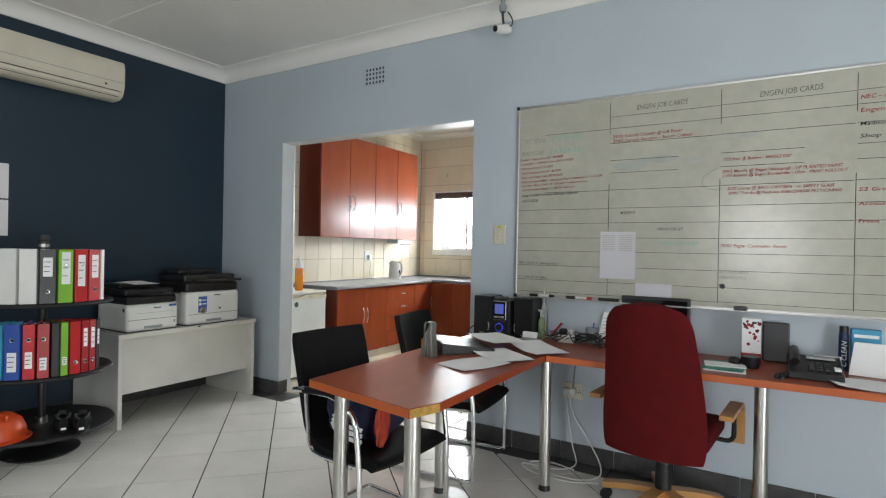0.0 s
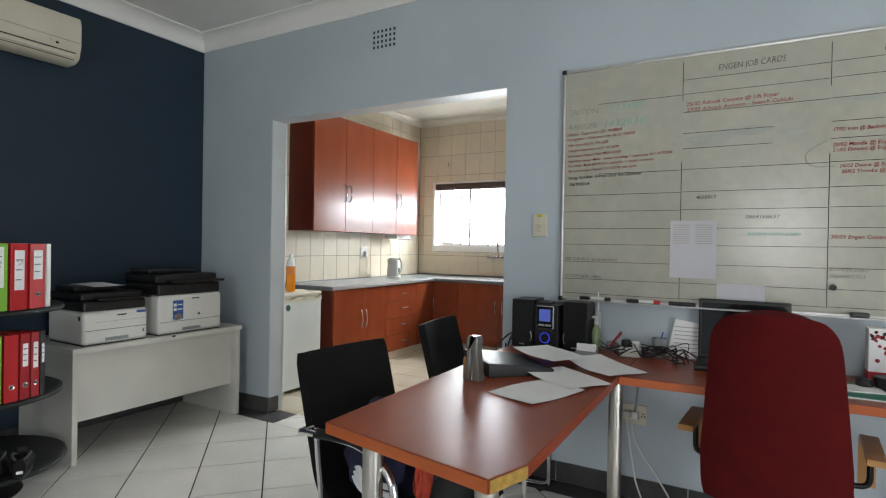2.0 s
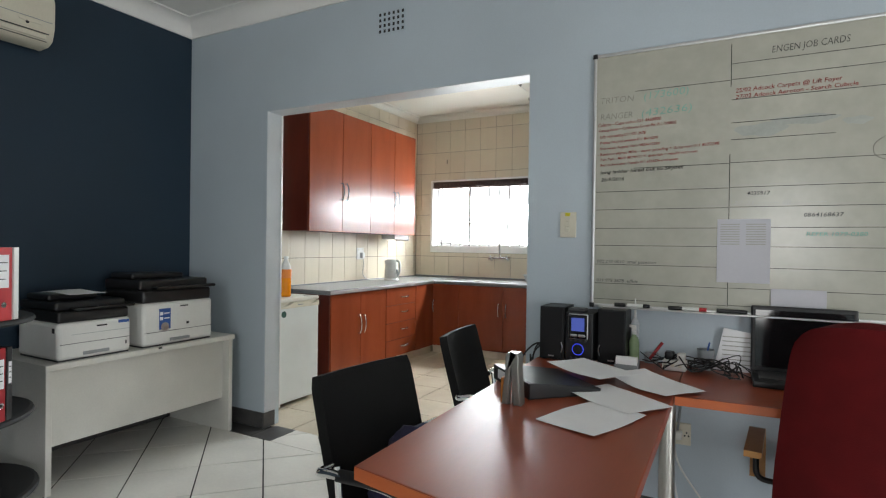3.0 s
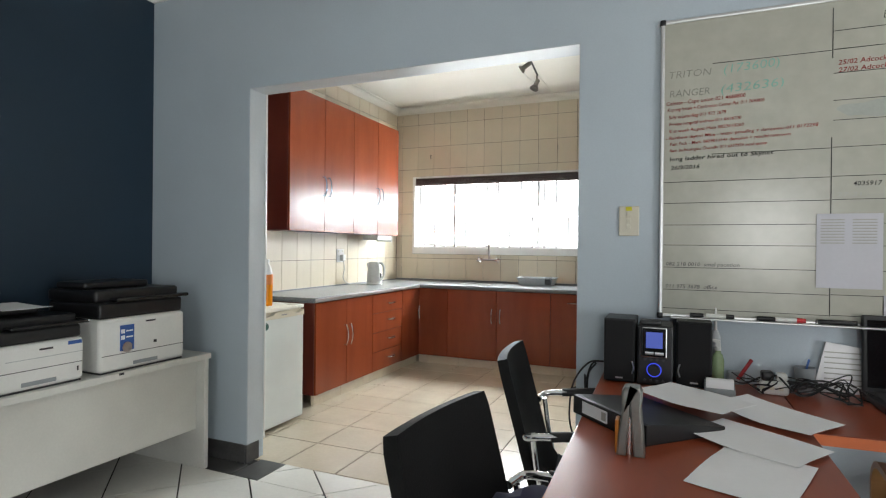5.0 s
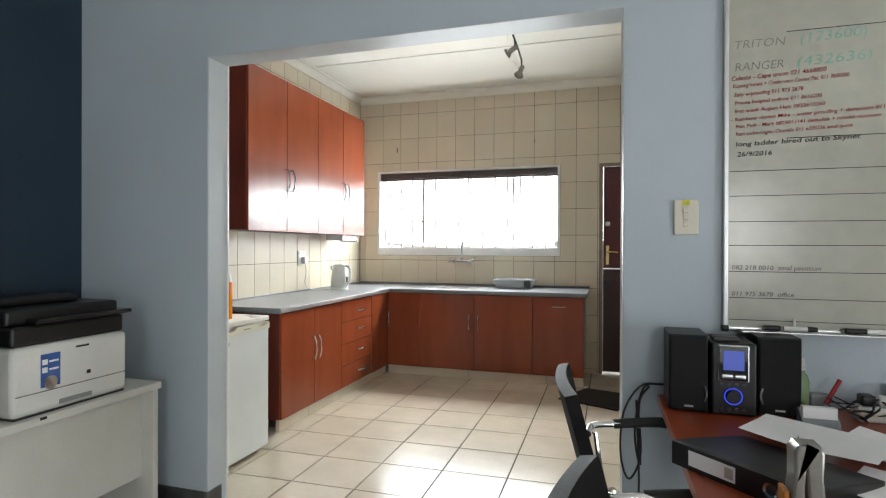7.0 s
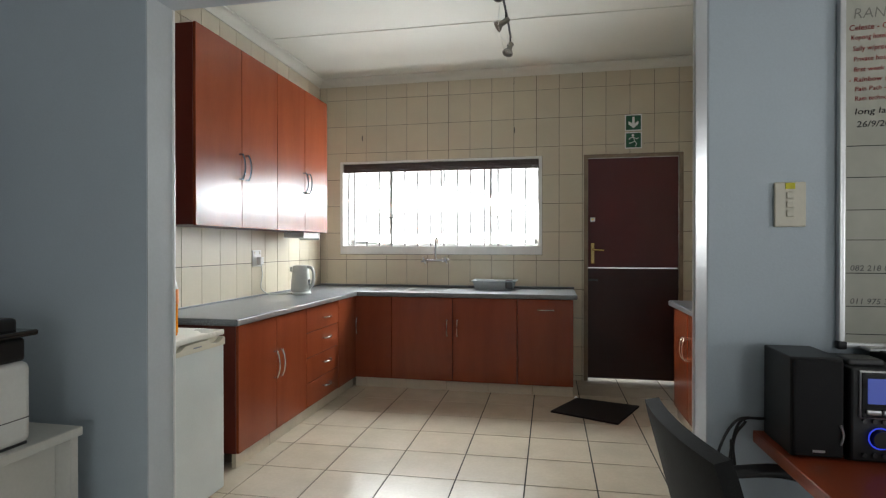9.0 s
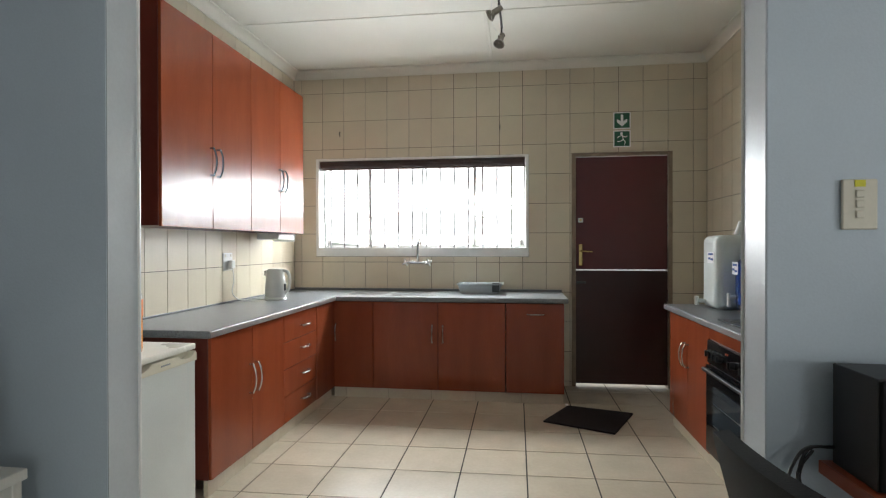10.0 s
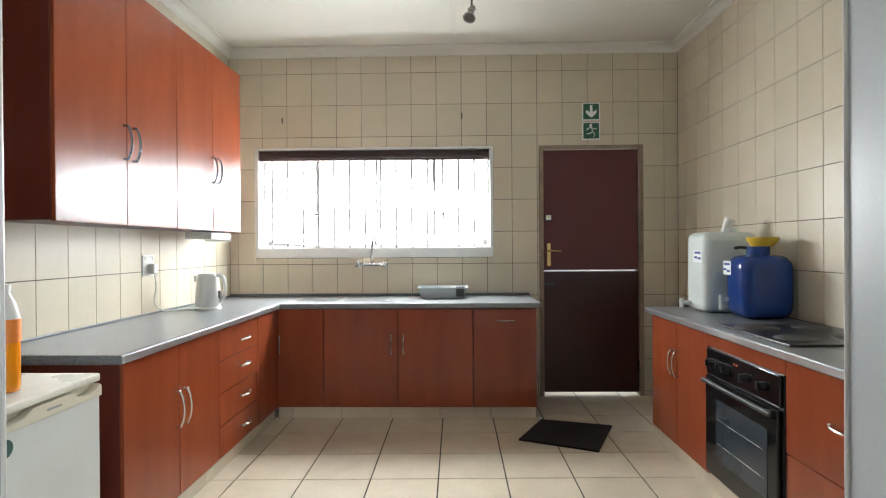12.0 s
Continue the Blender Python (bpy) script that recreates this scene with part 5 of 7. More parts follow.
LAMP_METAL = surface("dull_nickel", (0.30, 0.28, 0.25), 0.3, 1.0, vary=0.1)
tl = thing("spot_track", (-4.06, 6.7, HK - 0.03), "brushed metal ceiling track with four spotlights", "ceiling light")
part("ceiling_rose", lathe([(0, 0), (0.055, 0), (0.055, -0.012), (0.045, -0.028), (0, -0.03)], (-4.06, 6.55, HK)), STEEL, tl, "round metal ceiling rose")
part("rail", tube([(-4.27, 6.40, HK - 0.06), (-4.14, 6.47, HK - 0.045), (-4.05, 6.62, HK - 0.05), (-4.025, 6.97, HK - 0.095), (-4.012, 7.25, HK - 0.17)], 0.008, 8, steps=5), CHARCOAL, tl, "dark curved rail")
for x, y, z, dx, dy, dz in ((-4.25, 6.41, HK - 0.058, -0.5, -0.7, -0.35), (-4.05, 6.62, HK - 0.05, 0.15, -0.75, -0.6), (-4.025, 6.96, HK - 0.093, -0.85, -0.15, -0.6), (-4.014, 7.24, HK - 0.166, -0.25, -0.45, -0.9)):
    d = Vector((dx, dy, dz)).normalized()
    p = Vector((x, y, z))
    q = p + Vector((0, 0, -0.07))
    sp = part("spotlight", tube([p, q], 0.006, 8), CHARCOAL, tl, "brushed metal spotlight")
    part("yoke", tube([q + Vector((0.024, 0, 0.0)), q + Vector((0.02, 0, 0.012)), q + Vector((-0.02, 0, 0.012)), q + Vector((-0.024, 0, 0.0))], 0.003, 6), CHARCOAL, sp)
    part("barrel", cyl(q - d * 0.025, q + d * 0.045, 0.019, 0.021, 20, bev=0.003), LAMP_METAL, sp)
    ringbm = lathe([(0.020, 0.0), (0.034, 0.014), (0.041, 0.030), (0.035, 0.030), (0.028, 0.013), (0.014, 0.008)], (0, 0, 0), 24)
    bmesh.ops.transform(ringbm, matrix=Matrix.Translation(q + d * 0.045) @ d.to_track_quat("Z", "Y").to_matrix().to_4x4(), verts=ringbm.verts)
    part("reflector", ringbm, LAMP_METAL, sp, "flared metal reflector")
part("wire", tube([(-4.04, 6.75, HK - 0.07), (-4.07, 6.88, HK - 0.19), (-4.065, 7.05, HK - 0.23), (-4.02, 7.22, HK - 0.24)], 0.002, 6, steps=5), WHITE_PLASTIC, tl, "thin loose lamp wire")

for x, z in ((-5.629, 2.425), (-4.064, 2.448)):
    solo("screw_hook", tube([(x, YK, z), (x, YK - 0.012, z), (x, YK - 0.016, z - 0.02), (x, YK - 0.006, z - 0.045)], 0.005, 6), CHARCOAL, "small dark hook screwed into the tiles", "hook", "tile hooks")

# ---- office wall fixtures ----
ac = thing("air_conditioner", (-5.86, 3.35, 2.40), "cream split air conditioner high on the navy wall", "air conditioner")
b = prism([(XN, 2.425), (XN, 2.70), (-5.80, 2.70), (-5.755, 2.685), (-5.74, 2.64), (-5.742, 2.50), (-5.765, 2.43), (-5.81, 2.405), (-5.9, 2.40)], 2.72, 3.84, 0.008, axis="y")
part("housing", b, CREAM_PLASTIC, ac, "aged cream housing")
part("louvre", box(-5.775, -5.752, 2.76, 3.80, 2.43, 2.455, 0.006), CREAM_PLASTIC, ac, "closed air louvre")
for z, x in ((2.462, -5.7515), (2.425, -5.775)):
    part("gap_line", box(x - 0.004, x + 0.002, 2.75, 3.81, z - 0.0025, z + 0.0025), INK, ac, "dark louvre gap", smooth=False)
part("panel_seam", box(-5.744, -5.7395, 2.75, 3.825, 2.525, 2.528), GREY_PLASTIC, ac, smooth=False)
part("receiver_eye", cyl((-5.745, 3.70, 2.495), (-5.739, 3.70, 2.495), 0.008), BLACK, ac)
part("display_window", box(-5.743, -5.7385, 3.66, 3.77, 2.50, 2.515), CREAM_PLASTIC, ac)

for z0, z1 in ((1.34, 1.585), (1.595, 1.835)):
    solo("wall_notice", box(XN + 0.001, XN + 0.003, 2.98, 3.19, z0, z1), PAPER, "white printed sheet taped to the navy wall", "notice", "wall notices", smooth=False)

cc = thing("security_camera", (-2.985, 4.80, 2.72), "white bullet security camera on a ceiling bracket", "camera")
part("bracket", tube([(-2.985, 4.72, HO), (-2.985, 4.72, 2.86), (-2.985, 4.745, 2.79)], 0.012, 10, steps=3), CHARCOAL, cc, "dark jointed bracket")
part("mount", lathe([(0, 0), (0.035, 0), (0.04, -0.02), (0.03, -0.06), (0, -0.06)], (-2.985, 4.72, HO)), GREY_PLASTIC, cc)
part("body", cyl((-2.95, 4.81, 2.755), (-3.015, 4.69, 2.72), 0.034, bev=0.006), WHITE_PLASTIC, cc, "white cylinder body")
part("sunshield", cyl((-2.965, 4.78, 2.765), (-3.03, 4.665, 2.735), 0.037, 0.037, 24), WHITE_PLASTIC, cc)
part("lens", cyl((-3.028, 4.668, 2.732), (-3.034, 4.657, 2.729), 0.028), BLACK_GLOSS, cc, "black lens")
part("cable", tube([(-2.955, 4.80, 2.78), (-2.94, 4.84, 2.82), (-2.95, 4.86, 2.88), (-2.97, 4.80, 2.93)], 0.006, 8, steps=4), BLACK, cc)
part("stem", cyl((-2.985, 4.72, 2.93), (-2.985, 4.72, 3.05), 0.022), GREY_PLASTIC, cc, "grey ceiling stem")
cc.scale = (0.68, 0.68, 0.68)
cc.location = (-2.985, 4.80, 2.725)

av = thing("air_vent", (-4.145, YW, 2.581), "pale blue clay air brick with small square holes", "air vent")
part("plate", box(-4.239, -4.049, YW - 0.007, YW - 0.0005, 2.581, 2.721, 0.003), BLUE, av)
for i in range(6):
    for k in range(4):
        x, z = -4.229 + i * 0.0325, 2.588 + k * 0.034
        part("hole", box(x, x + 0.014, YW - 0.0085, YW - 0.0062, z, z + 0.018), INK, av, smooth=False)

sw = thing("light_switch", (-3.043, YW, 1.345), "ivory light switch plate with a yellow sticker", "switch")
part("plate", box(-3.085, -3.002, YW - 0.012, YW - 0.0005, 1.345, 1.474, 0.004), CREAM_PLASTIC, sw)
for i in range(3):
    z = 1.374 + i * 0.026
    part("rocker", box(-3.055, -3.035, YW - 0.017, YW - 0.011, z, z + 0.02, 0.004), CREAM_PLASTIC, sw, "small rocker")
part("sticker", box(-3.057, -3.032, YW - 0.014, YW - 0.0118, 1.454, 1.471), surface("yellow_sticker", (0.68, 0.62, 0.02), 0.5), sw, "yellow sticker", smooth=False)
so = thing("wall_socket", (-2.516, YW, 0.387), "ivory double wall socket with white plugs under the desk", "socket")
part("plate", box(-2.575, -2.457, YW - 0.012, YW - 0.0005, 0.385, 0.487, 0.004), CREAM_PLASTIC, so)
for x in (-2.55, -2.51):
    part("plug", box(x - 0.02, x + 0.018, YW - 0.05, YW - 0.012, 0.415, 0.455, 0.008, 3), WHITE_PLASTIC, so, "white plug")
for i in range(3):
    part("pin_hole", cyl((-2.475 + 0.008 * (i - 1), YW - 0.0135, 0.43 + 0.014 * (i % 2)), (-2.475 + 0.008 * (i - 1), YW - 0.0115, 0.43 + 0.014 * (i % 2)), 0.004, seg=8), INK, so)

# cables under the desk
for pts, r, mat_, label in (
        ([(-2.53, YW - 0.045, 0.42), (-2.50, YW - 0.05, 0.30), (-2.40, YW - 0.06, 0.16), (-2.32, 4.80, 0.05), (-2.30, 4.70, 0.012), (-2.40, 4.60, 0.008), (-2.62, 4.62, 0.008), (-2.72, 4.70, 0.008), (-2.60, 4.76, 0.008), (-2.45, 4.72, 0.01)], 0.0045, WHITE_PLASTIC, "white power cable looping down to the floor"),
        ([(-2.55, YW - 0.045, 0.42), (-2.53, YW - 0.05, 0.28), (-2.50, YW - 0.06, 0.12), (-2.46, 4.78, 0.02), (-2.55, 4.68, 0.008), (-2.75, 4.66, 0.008), (-2.66, 4.57, 0.008), (-2.45, 4.55, 0.008), (-2.28, 4.62, 0.008)], 0.004, WHITE_PLASTIC, "white cable coiled on the floor under the desk"),
        ([(-2.49, YW - 0.05, 0.70), (-2.50, YW - 0.04, 0.58), (-2.51, YW - 0.04, 0.46)], 0.005, GREY_PLASTIC, "grey cable from the desk to the socket"),
        ([(-3.13, 4.85, 0.80), (-3.20, 4.84, 0.79), (-3.26, 4.80, 0.70), (-3.27, 4.78, 0.55), (-3.24, 4.80, 0.46), (-3.20, 4.82, 0.55), (-3.215, 4.83, 0.74), (-3.205, 4.83, 0.45), (-3.21, 4.84, 0.20), (-3.15, 4.84, 0.012)], 0.004, BLACK, "thin black speaker cable hanging beside the desk"),
        ([(-3.12, 4.85, 0.80), (-3.19, 4.85, 0.78), (-3.22, 4.84, 0.62), (-3.20, 4.84, 0.50), (-3.205, 4.845, 0.72), (-3.17, 4.85, 0.79)], 0.004, BLACK, "thin black speaker cable hanging beside the desk")):
    solo("cable", tube(pts, r, 8, steps=6), mat_, label, "cable", "loose cables")

# ---- things on the corner desk ----


def speaker(x0, x1, y0, y1, label):
    s = thing("loudspeaker", ((x0 + x1) / 2, (y0 + y1) / 2, DT1), label, "loudspeaker", "stereo loudspeakers")
    part("cabinet", box(x0, x1, y0 + 0.012, y1, DT1 + 0.003, DT1 + 0.254, 0.003), BLACK, s, "black vinyl cabinet")
    part("grille", box(x0 + 0.003, x1 - 0.003, y0, y0 + 0.013, DT1 + 0.006, DT1 + 0.251, 0.006), surface("speaker_cloth", (0.010, 0.010, 0.011), 0.9, vary=0.2, fine=700, bump=0.5) if "speaker_cloth" not in bpy.data.materials else bpy.data.materials["speaker_cloth"], s, "black cloth grille")
    part("badge", box((x0 + x1) / 2 - 0.014, (x0 + x1) / 2 + 0.014, y0 - 0.001, y0 + 0.002, DT1 + 0.018, DT1 + 0.024), ALU, s, "small silver badge")
    ex = x1 - 0.012 if x0 < -3.0 else x0 + 0.012
    part("port_trim", tube([(ex, y0 - 0.002, DT1 + 0.04), (ex + (0.006 if x0 < -3.0 else -0.006), y0 - 0.003, DT1 + 0.065), (ex, y0 - 0.002, DT1 + 0.09)], 0.003, 6, steps=3), ALU, s, "curved silver trim")
    for x in (x0 + 0.015, x1 - 0.015):
        part("foot", cyl((x, y0 + 0.03, DT1), (x, y0 + 0.03, DT1 + 0.004), 0.008, seg=12), BLACK, s)


speaker(-3.12, -3.0, 4.675, 4.86, "small black bookshelf loudspeaker beside the stereo")
speaker(-2.85, -2.725, 4.70, 4.87, "small black bookshelf loudspeaker beside the stereo")
st = thing("mini_stereo", (-2.925, 4.755, DT1), "black mini stereo with a lit blue display", "stereo")
part("body", box(-2.992, -2.862, 4.67, 4.87, DT1 + 0.004, DT1 + 0.235, 0.006), BLACK, st)
fx = -2.93
part("bezel", box(fx - 0.046, fx + 0.046, 4.663, 4.672, DT1 + 0.112, DT1 + 0.230, 0.006), ALU, st, "silver display rim")
part("display", box(fx - 0.030, fx + 0.030, 4.658, 4.662, DT1 + 0.150, DT1 + 0.212, 0.001), glowing("blue_display", (0.09, 0.14, 0.60), 0.5), st, "lit blue display")
part("display_panel", box(fx - 0.042, fx + 0.042, 4.66, 4.664, DT1 + 0.116, DT1 + 0.226, 0.001), BLACK_GLOSS, st)
ringb = lathe([(0.0235, 0), (0.0255, 0.003), (0.0275, 0), (0.0255, -0.002)], (0, 0, 0), 28)
bmesh.ops.transform(ringb, matrix=Matrix.Translation((fx, 4.664, DT1 + 0.065)) @ pose(0, 0, 0, 90), verts=ringb.verts)
part("dial_ring", ringb, glowing("blue_ring_light", (0.04, 0.07, 0.8), 0.8), st, "glowing blue dial ring")
part("dial", cyl((fx, 4.67, DT1 + 0.065), (fx, 4.653, DT1 + 0.065), 0.020), BLACK, st, "black volume dial")
for i in range(4):
    for z in (0.105, 0.022):
        x = fx - 0.033 + i * 0.022
        part("button", cyl((x, 4.671, DT1 + z), (x, 4.665, DT1 + z), 0.0055, seg=14), CHARCOAL, st, "small dark button")
for x in (fx - 0.018, fx + 0.018):
    part("silver_key", box(x - 0.016, x + 0.016, 4.655, 4.661, DT1 + 0.124, DT1 + 0.136, 0.002), ALU, st, "flat silver key")
for x in (-2.985, -2.875):
    part("foot", cyl((x, 4.695, DT1), (x, 4.695, DT1 + 0.005), 0.008, seg=12), BLACK, st)
b = box(-2.985, -2.905, 4.695, 4.76, DT1 + 0.235, DT1 + 0.252, 0.006, 3)
solo("remote_control", b, CHARCOAL, "dark grey remote control lying on the stereo", "remote control")

sp = thing("spray_bottle", (-2.70, 4.80, DT1), "clear spray bottle of pale green soap", "bottle")
part("body", lathe([(0, 0), (0.021, 0), (0.023, 0.008), (0.023, 0.10), (0.017, 0.122), (0.010, 0.13), (0.010, 0.138), (0, 0.138)], (-2.70, 4.80, DT1)), surface("pale_green_soap", (0.30, 0.40, 0.22), 0.12, vary=0.1, bump=0), sp, "pale green liquid")
part("collar", cyl((-2.70, 4.80, DT1 + 0.138), (-2.70, 4.80, DT1 + 0.152), 0.012, 0.011), WHITE_PLASTIC, sp, "white screw collar")
part("pump", prism([(-2.712, DT1 + 0.152), (-2.690, DT1 + 0.152), (-2.692, DT1 + 0.178), (-2.722, DT1 + 0.182), (-2.722, DT1 + 0.170), (-2.708, DT1 + 0.168)], 4.794, 4.806, 0.002, axis="y"), WHITE_PLASTIC, sp, "white spray head")
sp = thing("dropper_bottle", (-2.705, 4.855, DT1), "slim clear bottle with a long white nozzle", "bottle")
part("body", lathe([(0, 0), (0.018, 0), (0.020, 0.01), (0.020, 0.18), (0.011, 0.205), (0.008, 0.21), (0, 0.21)], (-2.705, 4.855, DT1)), surface("clear_bottle", (0.55, 0.58, 0.60), 0.12, vary=0.1, bump=0), sp)
part("nozzle", cyl((-2.705, 4.855, DT1 + 0.21), (-2.705, 4.855, DT1 + 0.30), 0.006, 0.003), WHITE_PLASTIC, sp, "long white nozzle")

pn = thing("hole_punch", (-2.963, 3.905, DT1), "grey metal heavy stapler standing on its end", "stapler")
b = prism([(-2.998, DT1), (-2.975, DT1), (-2.970, DT1 + 0.07), (-2.966, DT1 + 0.12), (-2.962, DT1 + 0.07), (-2.955, DT1), (-2.928, DT1), (-2.932, DT1 + 0.06), (-2.938, DT1 + 0.12), (-2.936, DT1 + 0.165), (-2.942, DT1 + 0.178), (-2.978, DT1 + 0.178), (-2.986, DT1 + 0.165), (-2.986, DT1 + 0.11), (-2.994, DT1 + 0.05)], 3.88, 3.93, 0.005, axis="y")
part("body", b, surface("grey_metal", (0.26, 0.26, 0.24), 0.3, 0.6, vary=0.1), pn)
part("spring_leg", box(-2.972, -2.962, 3.89, 3.92, DT1, DT1 + 0.10, 0.002), CHROME, pn, "chrome inner leg")
part("grip", box(-3.002, -2.992, 3.885, 3.925, DT1 + 0.003, DT1 + 0.09, 0.003), surface("amber_plastic", (0.42, 0.15, 0.02), 0.4), pn, "amber grip insert")


def binder(parent_label, group, m, w, h, d, card, tagcol=None, name="ring_binder", ring=True):
    """A lever-arch file; its spine faces local -y, standing on z = 0."""
    bd = thing(name, (0, 0, 0), parent_label, "binder", group, local=True)
    part("spine", box(-w / 2, w / 2, -0.003, 0.0, 0, h, 0.001, 1), card, bd, smooth=False)
    part("cover", box(-w / 2, -w / 2 + 0.003, 0, d, 0, h, 0.001, 1), card, bd, smooth=False)
    part("cover", box(w / 2 - 0.003, w / 2, 0, d, 0, h, 0.001, 1), card, bd, smooth=False)
    part("paper_block", box(-w / 2 + 0.006, w / 2 - 0.006, 0.02, d - 0.008, 0.006, h - 0.014), PAPER, bd, "stack of papers", smooth=False)
    if tagcol:
        part("spine_label", box(-w * 0.3, w * 0.3, -0.0042, -0.003, h * tagcol[0], h * tagcol[1]), PAPER, bd, "white spine label", smooth=False)
        for i in range(3):
            z = h * (tagcol[0] + (tagcol[1] - tagcol[0]) * (0.25 + 0.25 * i))
            part("label_line", box(-w * 0.24, w * (0.1 + 0.05 * i), -0.0048, -0.0042, z, z + 0.004), INK, bd, smooth=False)
    if ring:
        rb = lathe([(0.007, 0), (0.012, 0.002), (0.012, 0.0), (0.007, -0.001)], (0, 0, 0), 18)
        zr = h * (0.22 if not tagcol or tagcol[0] > 0.4 else 0.72)
        bmesh.ops.transform(rb, matrix=Matrix.Translation((0, -0.0035, zr)) @ pose(0, 0, 0, 90), verts=rb.verts)
        part("finger_ring", rb, CHROME, bd, "metal finger ring")
        part("ring_hole", cyl((0, -0.0034, zr), (0, -0.0028, zr), 0.008, seg=16), INK, bd)
    bd.matrix_world = m
    return bd


# the black file lying on the desk: its thick spine faces the chairs
lf = thing("ring_binder", (-3.045, 4.09, DT1), "black lever-arch file lying flat under loose papers", "binder", turn=-45.2, local=True)
b = prism([(0, 0), (0.29, 0), (0.29, 0.022), (0.15, 0.042), (0.01, 0.058), (0, 0.056)], -0.166, 0.166, 0.003, axis="y")
bmesh.ops.transform(b, matrix=pose(0, 0, 0, 0, 0, 90), verts=b.verts)
part("cover", b, BLACK, lf, "black card cover")
part("spine_label", box(-0.115, 0.005, -0.0022, -0.0004, 0.012, 0.048), PAPER, lf, "white spine label", smooth=False)
part("label_bar", box(-0.02, 0.0, -0.003, -0.0022, 0.018, 0.042), INK_FAINT, lf, smooth=False)
rb = lathe([(0.010, 0), (0.016, 0.003), (0.016, 0.0), (0.010, -0.001)], (0, 0, 0), 20)
bmesh.ops.transform(rb, matrix=Matrix.Translation((0.085, -0.001, 0.030)) @ pose(0, 0, 0, 90), verts=rb.verts)
part("finger_ring", rb, CHROME, lf, "metal finger ring")
part("ring_hole", cyl((0.085, -0.0015, 0.030), (0.085, 0.0, 0.030), 0.011, seg=18), CHARCOAL, lf)


def loose_sheet(cx, cy, ang, z, lift, label):
    bm = bmesh.new()
    n = 8
    rows_ = []
    for i in range(n + 1):
        u = i / n - 0.5
        rows_.append([])
        for k in range(7):
            v = k / 6 - 0.5
            p = Vector((u * 0.297, v * 0.21, z + lift * max(0, -u + 0.1) ** 1.5 + 0.003 * math.sin(5 * u + 3 * v)))
            p = pose(cx, cy, 0, 0, 0, ang) @ p
            rows_[-1].append(p)
    return solo("paper_sheet", sheet(rows_, 0.0006, bm), PAPER, label, "paper", "papers on the desk")


loose_sheet(-2.80, 4.36, -32, DT1 + 0.05, 0.02, "blank white sheet of paper lying over the black file")
loose_sheet(-2.565, 4.395, -36, DT1 + 0.012, 0.05, "blank white sheet of paper on the corner desk")
loose_sheet(-2.654, 4.115, -33, DT1 + 0.010, 0.02, "blank white sheet of paper on the corner desk")
loose_sheet(-2.69, 3.875, 69, DT1 + 0.006, 0.0, "blank white sheet of paper on the corner desk")

ch = thing("card_holder", (-2.70, 4.63, DT1), "grey plastic holder with business cards", "card holder")
b = prism([(4.60, DT1), (4.66, DT1), (4.66, DT1 + 0.05), (4.645, DT1 + 0.05), (4.605, DT1 + 0.02)], -2.755, -2.655, 0.002, axis="x")
part("tray", b, GREY_PLASTIC, ch)
part("cards", box(-2.75, -2.66, 4.617, 4.64, DT1 + 0.02, DT1 + 0.062), PAPER, ch, "white business cards", smooth=False)

# tangle behind the papers
wl = thing("power_adaptor", (-2.52, 4.76, DT1), "yellowed white multi-plug adaptor", "adaptor")
part("body", box(-2.57, -2.47, 4.72, 4.78, DT1, DT1 + 0.05, 0.012, 3), WHITE_PLASTIC, wl)
part("plug", box(-2.56, -2.52, 4.72, 4.765, DT1 + 0.05, DT1 + 0.085, 0.008, 3), BLACK, wl, "black plug")
part("plug", box(-2.51, -2.475, 4.73, 4.77, DT1 + 0.05, DT1 + 0.08, 0.008, 3), WHITE_PLASTIC, wl, "white plug")
for i in range(3):
    part("rocker", box(-2.565 + i * 0.03, -2.55 + i * 0.03, 4.717, 4.721, DT1 + 0.02, DT1 + 0.034, 0.001), CREAM_PLASTIC, wl)
rng = random.Random(7)
for i in range(12):
    x0, y0 = -2.62 + rng.random() * 0.1, 4.70 + rng.random() * 0.1
    pts = [(x0 + 0.045 * k + rng.uniform(-0.05, 0.05), y0 + rng.uniform(-0.05, 0.06), DT1 + 0.006 + abs(rng.gauss(0, 0.022)) + 0.028 * math.sin(k + i)**2) for k in range(8)]
    pts[-1] = (pts[-1][0], pts[-1][1], DT1 + 0.005)
    solo("cable", tube(pts, 0.0022 if i % 3 else 0.0032, 6, steps=5), BLACK, "black cable in a tangle on the desk", "cable", "tangled desk cables")
mp = thing("pen_cup", (-2.40, 4.85, DT1), "clear plastic cup with odds and ends", "pen cup")
part("cup", lathe([(0, 0), (0.03, 0), (0.036, 0.09), (0.034, 0.09), (0.028, 0.004), (0, 0.004)], (-2.40, 4.85, DT1)), GREY_PLASTIC, mp)
part("pen", cyl((-2.41, 4.85, DT1 + 0.01), (-2.385, 4.86, DT1 + 0.12), 0.004, seg=8), INK_BLUE, mp)
b = cyl((-2.63, 4.80, DT1 + 0.03), (-2.58, 4.83, DT1 + 0.105), 0.007, seg=14)
sd = thing("screwdriver_pen", (-2.61, 4.81, DT1), "red and grey pen leaning on the cables", "pen")
part("barrel", b, DARK_RED, sd)
part("tip", cyl((-2.635, 4.797, DT1 + 0.018), (-2.63, 4.80, DT1 + 0.03), 0.003, 0.008, 12), ALU, sd)
solo("grey_box", box(-2.66, -2.60, 4.84, 4.88, DT1, DT1 + 0.05, 0.006), GREY_PLASTIC, "small grey plastic box behind the cables", "box")
